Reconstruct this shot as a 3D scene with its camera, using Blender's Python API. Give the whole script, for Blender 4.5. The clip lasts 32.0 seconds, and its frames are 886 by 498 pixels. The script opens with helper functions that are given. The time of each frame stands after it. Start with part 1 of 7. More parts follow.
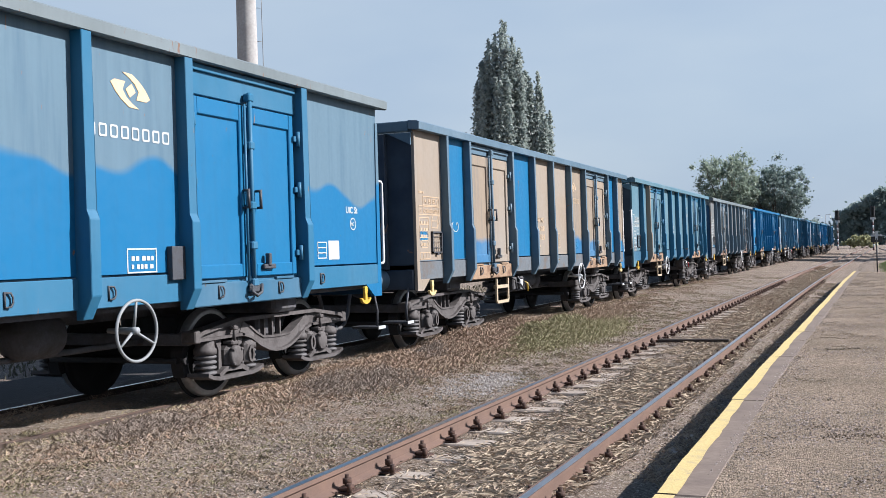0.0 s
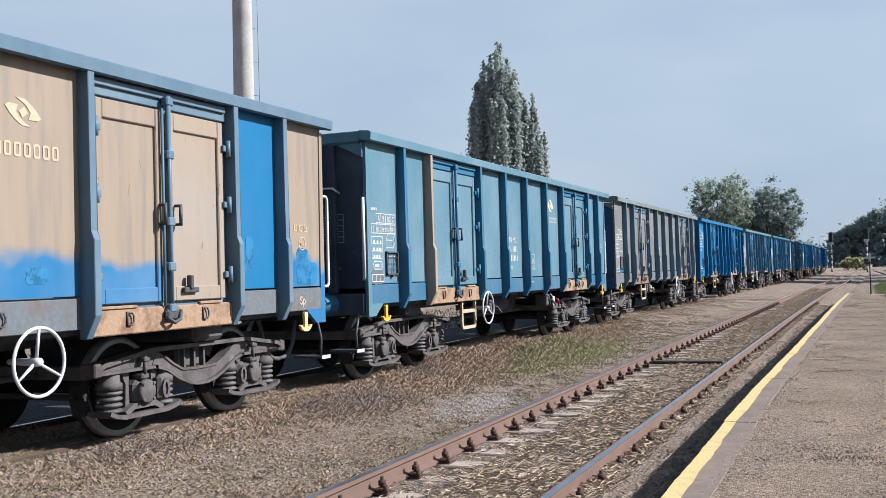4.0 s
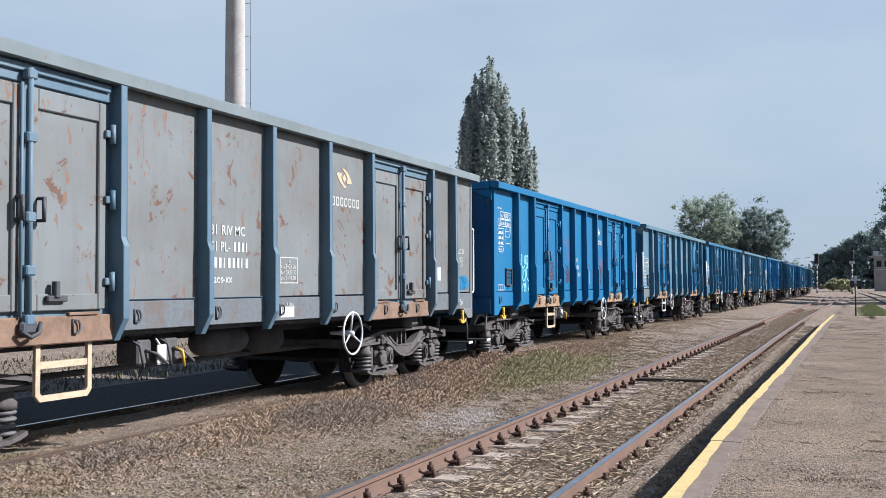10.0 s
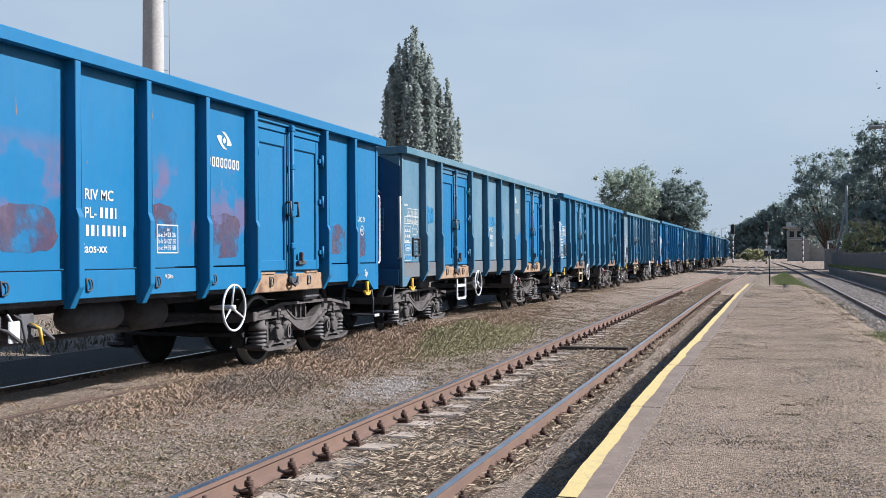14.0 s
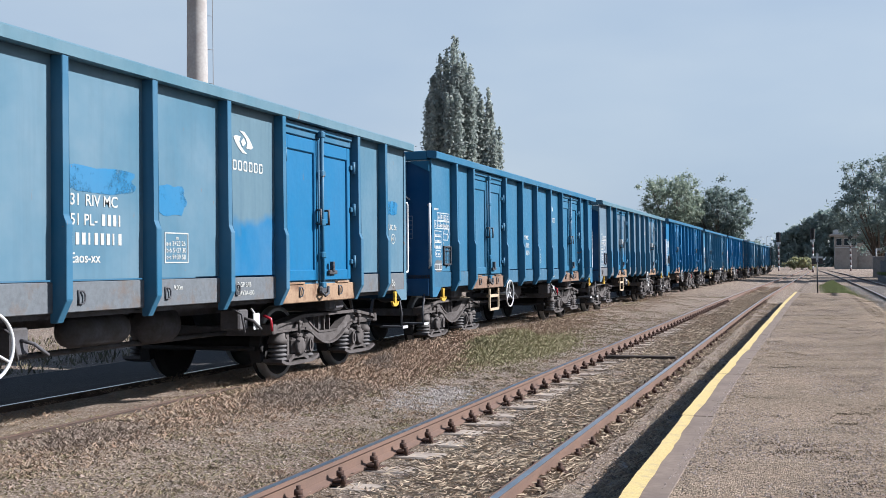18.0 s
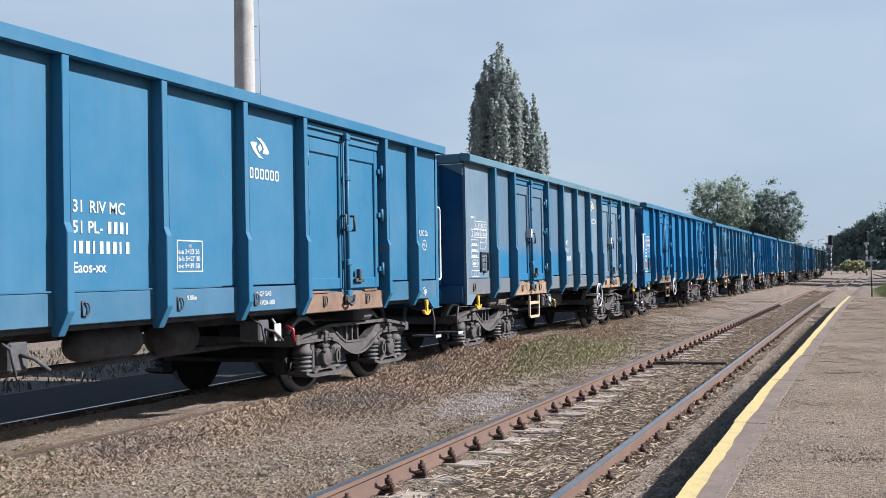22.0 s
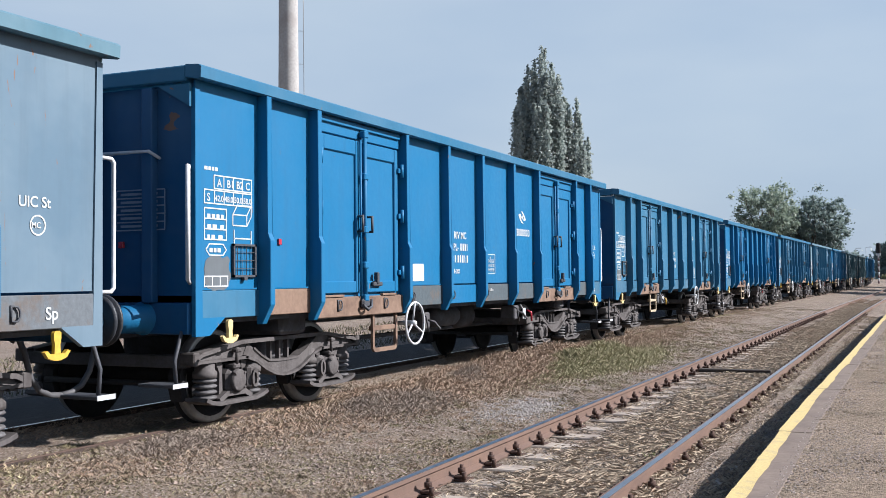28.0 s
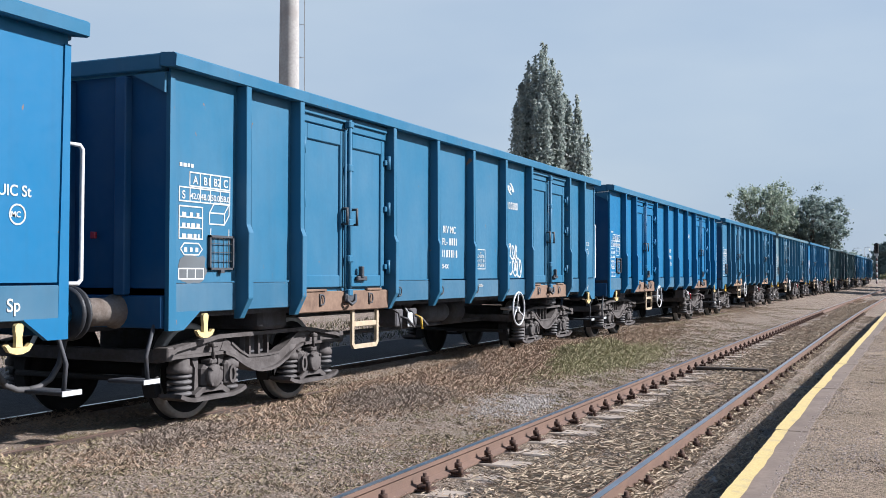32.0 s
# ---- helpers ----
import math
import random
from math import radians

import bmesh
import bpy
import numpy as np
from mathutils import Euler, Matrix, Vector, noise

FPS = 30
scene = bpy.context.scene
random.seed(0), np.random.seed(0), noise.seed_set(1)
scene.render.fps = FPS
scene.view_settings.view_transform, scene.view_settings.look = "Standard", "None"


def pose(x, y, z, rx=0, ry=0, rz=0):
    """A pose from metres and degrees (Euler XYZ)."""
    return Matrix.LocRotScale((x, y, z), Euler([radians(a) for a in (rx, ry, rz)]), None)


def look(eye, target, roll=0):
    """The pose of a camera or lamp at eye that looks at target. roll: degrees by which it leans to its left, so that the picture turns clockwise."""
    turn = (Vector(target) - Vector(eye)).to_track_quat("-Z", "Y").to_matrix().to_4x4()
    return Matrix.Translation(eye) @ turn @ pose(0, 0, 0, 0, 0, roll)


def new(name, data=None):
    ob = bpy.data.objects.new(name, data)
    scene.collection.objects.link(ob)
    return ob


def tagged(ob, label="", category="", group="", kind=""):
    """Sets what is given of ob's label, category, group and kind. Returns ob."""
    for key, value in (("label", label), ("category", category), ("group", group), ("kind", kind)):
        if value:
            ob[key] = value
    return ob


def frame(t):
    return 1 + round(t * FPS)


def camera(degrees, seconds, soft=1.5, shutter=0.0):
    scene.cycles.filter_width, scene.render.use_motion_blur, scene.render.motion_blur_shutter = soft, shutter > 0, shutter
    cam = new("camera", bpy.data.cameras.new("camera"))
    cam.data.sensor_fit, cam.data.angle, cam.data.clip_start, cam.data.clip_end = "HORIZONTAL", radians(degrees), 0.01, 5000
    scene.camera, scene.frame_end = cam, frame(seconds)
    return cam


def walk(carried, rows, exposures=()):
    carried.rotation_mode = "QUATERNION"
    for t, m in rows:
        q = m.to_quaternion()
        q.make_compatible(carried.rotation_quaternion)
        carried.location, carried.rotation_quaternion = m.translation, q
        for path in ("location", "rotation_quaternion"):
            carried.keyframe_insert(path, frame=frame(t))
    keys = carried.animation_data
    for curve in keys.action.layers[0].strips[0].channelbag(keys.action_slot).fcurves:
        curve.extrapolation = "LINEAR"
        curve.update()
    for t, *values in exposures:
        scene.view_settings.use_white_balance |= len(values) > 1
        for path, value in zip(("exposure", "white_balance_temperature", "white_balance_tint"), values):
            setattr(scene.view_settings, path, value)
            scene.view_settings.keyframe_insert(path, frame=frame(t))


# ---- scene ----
# ================= camera =================
def aim(x, y, z, yaw, pitch, roll):
    return pose(x, y, z, 0, 0, yaw) @ pose(0, 0, 0, 90 + pitch) @ pose(0, 0, 0, 0, 0, -roll)


# seconds, x, y, z, yaw, pitch, lean
PATH = [
    (0.0, 0.020, 0.043, 1.459, 22.49, 0.21, 1.73),
    (0.5, 0.005, 0.043, 1.461, 22.49, 0.20, 1.59),
    (1.0, 0.019, 0.053, 1.462, 22.47, 0.38, 1.59),
    (1.5, 0.030, 0.040, 1.463, 22.42, 0.54, 1.56),
    (2.0, 0.027, 0.012, 1.466, 22.39, 0.68, 1.51),
    (2.5, 0.035, 0.004, 1.466, 22.35, 0.87, 1.55),
    (4.5, 0.048, 0.002, 1.467, 22.10, 1.45, 1.55),
    (5.0, 0.058, -0.010, 1.471, 22.02, 1.53, 1.64),
    (5.5, 0.046, -0.004, 1.468, 21.81, 1.35, 1.62),
    (6.0, 0.045, 0.009, 1.467, 21.80, 1.08, 1.63),
    (6.5, 0.047, -0.008, 1.471, 21.77, 1.00, 1.38),
    (7.0, 0.023, -0.023, 1.474, 21.70, 1.10, 1.24),
    (7.5, 0.020, -0.032, 1.474, 21.65, 1.24, 0.61),
    (8.0, 0.008, -0.006, 1.470, 21.62, 1.38, 0.20),
    (8.5, 0.001, 0.003, 1.469, 21.58, 1.55, 0.14),
    (9.0, 0.002, 0.002, 1.469, 21.54, 1.69, 0.14),
    (9.5, 0.011, -0.011, 1.473, 21.51, 1.83, 0.17),
    (10.0, 0.015, 0.001, 1.470, 21.46, 2.00, 0.19),
    (10.5, 0.014, -0.013, 1.468, 21.43, 1.97, 0.13),
    (11.0, 0.021, 0.008, 1.465, 21.45, 1.89, 0.14),
    (11.5, 0.039, -0.008, 1.467, 21.41, 1.88, 0.17),
    (12.0, 0.042, 0.011, 1.462, 21.34, 1.70, 0.18),
    (12.5, 0.035, -0.026, 1.473, 20.62, 1.62, 0.25),
    (13.0, 0.025, -0.025, 1.472, 18.02, 1.29, 0.90),
    (13.5, 0.017, -0.024, 1.463, 17.30, 0.65, 0.43),
    (14.0, 0.007, 0.005, 1.458, 17.25, 0.36, 0.29),
    (14.5, 0.013, 0.005, 1.455, 16.75, 0.54, 0.41),
    (15.0, 0.013, -0.001, 1.455, 15.29, 0.65, 0.37),
    (15.5, 0.006, -0.000, 1.450, 15.23, 0.51, 0.41),
    (17.5, -0.038, 0.010, 1.439, 17.95, 0.89, 0.43),
    (18.0, -0.051, 0.028, 1.442, 19.54, 0.93, 0.58),
    (18.5, -0.062, 0.033, 1.444, 20.86, 0.93, 0.57),
    (19.0, -0.069, 0.056, 1.437, 21.65, 0.90, 0.53),
    (19.5, -0.070, 0.063, 1.432, 22.18, 0.86, 0.57),
    (20.0, -0.053, 0.038, 1.439, 22.26, 1.00, 0.87),
    (20.5, -0.044, 0.037, 1.444, 22.25, 1.04, 1.11),
    (21.0, -0.054, 0.043, 1.443, 22.16, 1.06, 1.07),
    (21.5, -0.051, 0.048, 1.443, 22.14, 1.20, 1.10),
    (22.0, -0.056, 0.051, 1.445, 22.12, 1.32, 1.04),
    (22.5, -0.057, 0.061, 1.439, 22.07, 1.48, 0.73),
    (23.0, -0.054, 0.065, 1.439, 22.05, 1.45, 0.71),
    (23.5, -0.050, 0.035, 1.445, 22.00, 1.58, 0.70),
    (24.0, -0.050, 0.028, 1.447, 21.96, 1.75, 0.60),
    (24.5, -0.043, 0.041, 1.443, 21.92, 1.90, 0.66),
    (26.5, -0.018, 0.050, 1.441, 23.37, 2.38, 0.68),
    (27.0, -0.028, 0.053, 1.441, 23.37, 2.20, 0.68),
    (27.5, -0.055, 0.056, 1.437, 24.02, 1.65, 0.54),
    (28.0, -0.067, 0.063, 1.438, 24.39, 1.60, 0.48),
    (28.5, -0.071, 0.058, 1.441, 24.52, 1.38, 0.42),
    (29.0, -0.068, 0.056, 1.438, 24.55, 1.32, 0.29),
    (29.5, -0.071, 0.061, 1.435, 24.50, 1.24, 0.27),
    (30.0, -0.076, 0.076, 1.436, 24.48, 1.35, 0.29),
    (30.5, -0.075, 0.054, 1.442, 24.43, 1.50, 0.15),
    (31.0, -0.077, 0.060, 1.437, 24.40, 1.40, 0.09),
    (31.5, -0.078, 0.075, 1.432, 24.36, 1.46, -0.16),
    (32.0, -0.070, 0.058, 1.438, 24.31, 1.33, -0.18),
]
cam = camera(46.34, 32.0, soft=0.85)
walk(cam, [(r[0], aim(*r[1:])) for r in PATH], exposures=[(0.0, 1.05, 6250, 11), (32.0, 1.05, 6250, 11)])

# ================= light =================
SUN_EL, SUN_AZ = 34.0, 66.0          # azimuth clockwise from +y
world = bpy.data.worlds.new("hazy_sky")
scene.world = world
world.use_nodes = True
wt = world.node_tree
bg = wt.nodes["Background"]
sky = wt.nodes.new("ShaderNodeTexSky")
sky.sky_type, sky.sun_disc = "NISHITA", False
sky.sun_elevation, sky.sun_rotation = radians(SUN_EL), radians(SUN_AZ)
sky.dust_density, sky.air_density = 3.0, 1.0
# thin even cloud over the clear sky
coord = wt.nodes.new("ShaderNodeTexCoord")
stretch = wt.nodes.new("ShaderNodeMapping")
stretch.inputs["Scale"].default_value = (1.6, 1.6, 5.0)
cloud = wt.nodes.new("ShaderNodeTexNoise")
cloud.inputs["Scale"].default_value, cloud.inputs["Detail"].default_value = 1.7, 4.0
veil = wt.nodes.new("ShaderNodeValToRGB")
veil.color_ramp.elements[0].position, veil.color_ramp.elements[1].position = 0.34, 0.72
veil.color_ramp.elements[0].color = (3.75, 4.75, 5.95, 1)
veil.color_ramp.elements[1].color = (4.65, 5.5, 6.35, 1)
mixer = wt.nodes.new("ShaderNodeMix")
mixer.data_type = "RGBA"
mixer.inputs["Factor"].default_value = 0.82
wt.links.new(coord.outputs["Generated"], stretch.inputs["Vector"])
wt.links.new(stretch.outputs["Vector"], cloud.inputs["Vector"])
wt.links.new(cloud.outputs["Fac"], veil.inputs["Fac"])
wt.links.new(sky.outputs["Color"], mixer.inputs["A"])
# haze brightens smoothly towards the sun
toward = wt.nodes.new("ShaderNodeVectorMath")
toward.operation = "DOT_PRODUCT"
toward.inputs[1].default_value = (math.sin(radians(SUN_AZ)) * math.cos(radians(SUN_EL)), math.cos(radians(SUN_AZ)) * math.cos(radians(SUN_EL)), math.sin(radians(SUN_EL)))
glow = wt.nodes.new("ShaderNodeMapRange")
glow.interpolation_type = "SMOOTHSTEP"
glow.inputs["From Min"].default_value, glow.inputs["From Max"].default_value = 0.68, 1.0
glow.inputs["To Min"].default_value, glow.inputs["To Max"].default_value = 1.0, 1.6
haze = wt.nodes.new("ShaderNodeVectorMath")
haze.operation = "SCALE"
wt.links.new(coord.outputs["Generated"], toward.inputs[0])
wt.links.new(toward.outputs["Value"], glow.inputs["Value"])
wt.links.new(veil.outputs["Color"], haze.inputs[0])
wt.links.new(glow.outputs["Result"], haze.inputs["Scale"])
wt.links.new(haze.outputs["Vector"], mixer.inputs["B"])
height = wt.nodes.new("ShaderNodeSeparateXYZ")
deep = wt.nodes.new("ShaderNodeValToRGB")
deep.color_ramp.interpolation = "EASE"
deep.color_ramp.elements[0].position, deep.color_ramp.elements[1].position = 0.3, 0.85
deep.color_ramp.elements[0].color, deep.color_ramp.elements[1].color = (1, 1, 1, 1), (0.2, 0.31, 0.52, 1)
zenith = wt.nodes.new("ShaderNodeMix")
zenith.data_type, zenith.blend_type = "RGBA", "MULTIPLY"
zenith.inputs["Factor"].default_value = 1.0
wt.links.new(coord.outputs["Generated"], height.inputs[0])
wt.links.new(height.outputs["Z"], deep.inputs["Fac"])
wt.links.new(mixer.outputs["Result"], zenith.inputs["A"])
wt.links.new(deep.outputs["Color"], zenith.inputs["B"])
wt.links.new(zenith.outputs["Result"], bg.inputs["Color"])
bg.inputs["Strength"].default_value = 0.0598
sun = bpy.data.lights.new("sun", "SUN")
sun.energy, sun.angle, sun.color = 5.0, radians(0.7), (1.0, 0.955, 0.92)
sun_ob = new("sun", sun)
a, e = radians(SUN_AZ), radians(SUN_EL)
sun_ob.matrix_world = look((60 * math.sin(a), 60 * math.cos(a), 60 * math.tan(e)), (0, 0, 0))


# ================= materials =================
class Mat:
    """Small node builder."""

    def __init__(self, name, rough=0.6, metal=0.0, spec=0.5):
        self.m = bpy.data.materials.new(name)
        self.m.use_nodes = True
        self.t = self.m.node_tree
        self.b = self.t.nodes["Principled BSDF"]
        self.b.inputs["Roughness"].default_value = rough
        self.b.inputs["Metallic"].default_value = metal
        self.b.inputs["Specular IOR Level"].default_value = spec
        self.co = self.node("ShaderNodeTexCoord")
        self.info = self.node("ShaderNodeObjectInfo")

    def node(self, kind):
        return self.t.nodes.new(kind)

    def link(self, o, i):
        self.t.links.new(o, i)
        return self

    def vec(self, scale=(1, 1, 1), shift=None, where="Object"):
        mp = self.node("ShaderNodeMapping")
        mp.inputs["Scale"].default_value = scale
        self.link(self.co.outputs[where], mp.inputs["Vector"])
        if shift:
            mul = self.node("ShaderNodeMath")
            mul.operation = "MULTIPLY"
            mul.inputs[1].default_value = shift
            self.link(self.info.outputs["Random"], mul.inputs[0])
            self.link(mul.outputs[0], mp.inputs["Location"])
        return mp.outputs["Vector"]

    def noise(self, scale, detail=4, rough=0.6, vec=None, dist=0.0):
        n = self.node("ShaderNodeTexNoise")
        n.inputs["Scale"].default_value, n.inputs["Detail"].default_value = scale, detail
        n.inputs["Roughness"].default_value, n.inputs["Distortion"].default_value = rough, dist
        if vec is not None:
            self.link(vec, n.inputs["Vector"])
        return n.outputs["Fac"]

    def ramp(self, fac, lo, hi, c0=(0, 0, 0), c1=(1, 1, 1)):
        r = self.node("ShaderNodeValToRGB")
        r.color_ramp.elements[0].position, r.color_ramp.elements[1].position = lo, hi
        r.color_ramp.elements[0].color, r.color_ramp.elements[1].color = (*c0, 1), (*c1, 1)
        self.link(fac, r.inputs["Fac"])
        return r.outputs["Color"]

    def mix(self, fac, a, b, kind="MIX"):
        m = self.node("ShaderNodeMix")
        m.data_type, m.blend_type = "RGBA", kind
        for v, i in ((fac, m.inputs["Factor"]), (a, m.inputs["A"]), (b, m.inputs["B"])):
            if isinstance(v, (int, float)):
                i.default_value = v
            elif isinstance(v, tuple):
                i.default_value = (*v, 1)
            else:
                self.link(v, i)
        return m.outputs["Result"]

    def math(self, op, a, b):
        m = self.node("ShaderNodeMath")
        m.operation = op
        for v, i in ((a, m.inputs[0]), (b, m.inputs[1])):
            if isinstance(v, (int, float)):
                i.default_value = v
            else:
                self.link(v, i)
        return m.outputs[0]

    def axis(self, which, where="Object"):
        s = self.node("ShaderNodeSeparateXYZ")
        self.link(self.co.outputs[where], s.inputs[0])
        return s.outputs[which]

    def colour(self, c):
        if isinstance(c, tuple):
            self.b.inputs["Base Color"].default_value = (*c, 1)
        else:
            self.link(c, self.b.inputs["Base Color"])
        return self

    def rough(self, fac, lo, hi):
        self.link(self.ramp(fac, 0.2, 0.8, (lo,) * 3, (hi,) * 3), self.b.inputs["Roughness"])
        return self

    def bump(self, fac, dist, strength=0.6):
        n = self.node("ShaderNodeBump")
        n.inputs["Distance"].default_value, n.inputs["Strength"].default_value = dist, strength
        self.link(fac, n.inputs["Height"])
        self.link(n.outputs["Normal"], self.b.inputs["Normal"])
        return self


def simple(name, c, rough=0.6, metal=0.0, vary=0.25, scale=6.0, spec=0.5):
    m = Mat(name, rough, metal, spec)
    n = m.noise(scale, 5, vec=m.vec(shift=37))
    k = tuple(v * (1 - vary) for v in c)
    m.colour(m.mix(m.ramp(n, 0.3, 0.7), k, c))
    return m.m


def paint(name, base, fade=None, split=None, soft=0.06, rust=0.02, stain=0.35, smear=None, chalk=0.25, wave=0.55):
    """Old wagon paint: chalked base, streaks, rust scabs, a repainted lower part where split is given."""
    base = tuple(0.395 * x for x in base)
    fade = tuple(0.395 * x for x in fade) if fade else None
    m = Mat(name, 0.5, 0.0, 0.2)
    v = m.vec(shift=61)
    big = m.noise(0.9, 4, vec=v)
    fine = m.noise(14, 6, vec=v)
    streak = m.noise(1.0, 5, vec=m.vec((9, 9, 0.7), 53))
    pale = tuple(min(1, x * (1 - chalk) + chalk * y) for x, y in zip(base, (0.22, 0.27, 0.3)))
    col = m.mix(m.ramp(big, 0.35, 0.7), base, pale)
    if split is not None:
        z = m.axis("Z")
        edge = m.math("ADD", z, m.math("MULTIPLY", m.math("SUBTRACT", m.noise(1.3 if wave < 0.8 else 0.9, 3 if wave < 0.8 else 1, vec=v), 0.5), wave))
        k = m.ramp(m.math("MULTIPLY", edge, 0.25), (split - soft) / 4, (split + soft) / 4)
        col = m.mix(k, col, m.mix(m.ramp(streak, 0.3, 0.75), fade, tuple(x * 0.86 for x in fade)))
    if smear is not None:
        z = m.axis("Z")
        band = m.ramp(m.math("ABSOLUTE", m.math("SUBTRACT", z, 2.0), 0), 0.25, 0.5, (1, 1, 1), (0, 0, 0))
        k = m.math("MULTIPLY", band, m.ramp(m.noise(1.25, 4, vec=v), 0.5, 0.58))
        col = m.mix(m.math("MULTIPLY", k, 0.6), col, smear)
    col = m.mix(m.math("MULTIPLY", m.ramp(streak, 0.5, 0.85), stain), col, tuple(x * 0.55 + 0.015 for x in base))
    scab = m.ramp(m.noise(3.4, 8, 0.7, vec=v, dist=0.6), 0.72 - rust, 0.745 - rust)
    col = m.mix(scab, col, (0.105, 0.062, 0.047))
    scratch = m.ramp(m.noise(2.2, 3, 0.5, vec=m.vec((1, 5, 1.3), 29), dist=1.5), 0.735 - rust * 0.7, 0.75 - rust * 0.7)
    col = m.mix(scratch, col, (0.16, 0.1, 0.075))
    m.colour(col).rough(fine, 0.38, 0.62)
    m.bump(m.noise(2.2, 3, vec=v), 0.02, 0.35)
    return m.m


def grimy(name, c, dirt, amount=0.5, rough=0.75, scale=5, metal=0.0, grain=0.006):
    m = Mat(name, rough, metal, 0.35)
    v = m.vec(shift=17)
    n, f = m.noise(scale, 6, 0.65, vec=v), m.noise(scale * 7, 4, vec=v)
    m.colour(m.mix(m.ramp(n, 0.62 - amount * 0.4, 0.75 - amount * 0.2), m.mix(m.ramp(f, 0.3, 0.7), c, tuple(x * 0.75 for x in c)), dirt))
    m.bump(f, grain, 0.6)
    return m.m


M = {}
M["bogie"] = grimy("bogie_grime", (0.09, 0.081, 0.08), (0.042, 0.036, 0.035), 0.4)
M["spring"] = grimy("spring_steel", (0.11, 0.106, 0.11), (0.05, 0.045, 0.045), 0.4, 0.6)
# dusty underframe, its base raised further to imitate veil over dark parts
M["under"] = grimy("dusty_veiled_underframe", (0.09, 0.09, 0.1), (0.055, 0.052, 0.052), 0.5, 0.9)
# wheels kept almost black: shadow behind the frames is put into the colour
M["wheel"] = grimy("shaded_wheel_face", (0.022, 0.021, 0.023), (0.016, 0.015, 0.015), 0.5, 0.85)
M["tread"] = simple("polished_tread", (0.3, 0.295, 0.29), 0.35, 0.3, 0.3, 20)
M["buffer_face"] = grimy("greased_buffer_face", (0.03, 0.034, 0.042), (0.02, 0.02, 0.022), 0.5, 0.5)
M["rust_tan"] = grimy("rusty_tan_sill", (0.285, 0.192, 0.124), (0.105, 0.0527, 0.031), 0.32, 0.8)
M["rust_brown"] = grimy("rusty_brown_sill", (0.195, 0.128, 0.092), (0.1, 0.062, 0.045), 0.35, 0.85, 3)
M["grey_skirt"] = grimy("dusty_grey_skirt", (0.108, 0.124, 0.14), (0.1, 0.078, 0.064), 0.25, 0.8, 3)
M["slate_skirt"] = grimy("slate_skirt_paint", (0.062, 0.082, 0.095), (0.095, 0.072, 0.058), 0.25, 0.8, 3)
M["white"] = simple("white_marking", (0.42, 0.44, 0.45), 0.6, vary=0.12, scale=30)
M["cyan"] = simple("cyan_spray", (0.225, 0.585, 0.637), 0.5, vary=0.1, scale=20)
M["yellow_hook"] = simple("yellow_hook_paint", (0.546, 0.35, 0.042), 0.5, vary=0.3, scale=20)
M["cream"] = simple("cream_hook_paint", (0.6, 0.47, 0.22), 0.55, vary=0.3, scale=20)
M["step"] = simple("cream_step_paint", (0.439, 0.356, 0.249), 0.6, vary=0.35, scale=15)
M["grey_rail"] = simple("pale_handrail_paint", (0.51, 0.525, 0.54), 0.5, vary=0.2, scale=18)
M["dark_fitting"] = grimy("dark_fitting", (0.05, 0.055, 0.066), (0.036, 0.033, 0.035), 0.3, 0.6, 12)
M["rubber"] = simple("dusty_rubber", (0.07, 0.07, 0.075), 0.7)
M["red"] = simple("red_reflector", (0.36, 0.02, 0.035), 0.25, vary=0.1)
M["orange_logo"] = simple("pale_orange_emblem", (0.72, 0.48, 0.27), 0.5, vary=0.15, scale=20)


def rail_steel():
    m = Mat("rail_rust", 0.7, 0.0, 0.4)
    v = m.vec()
    m.colour(m.mix(m.ramp(m.noise(3, 6, vec=v), 0.3, 0.7), (0.15, 0.092, 0.068), (0.105, 0.068, 0.054)))
    m.bump(m.noise(60, 4, vec=v), 0.003, 0.5)
    return m.m


M["rail"] = rail_steel()
M["rail_dark"] = grimy("dirty_rail_rust", (0.07, 0.048, 0.038), (0.04, 0.03, 0.026), 0.4, 0.85, 6)
M["rail_top"] = simple("rail_running_top", (0.58, 0.58, 0.6), 0.32, 1.0, 0.25, 3)
M["clip"] = grimy("clip_rust", (0.08, 0.044, 0.032), (0.04, 0.024, 0.02), 0.4, 0.85, 20)


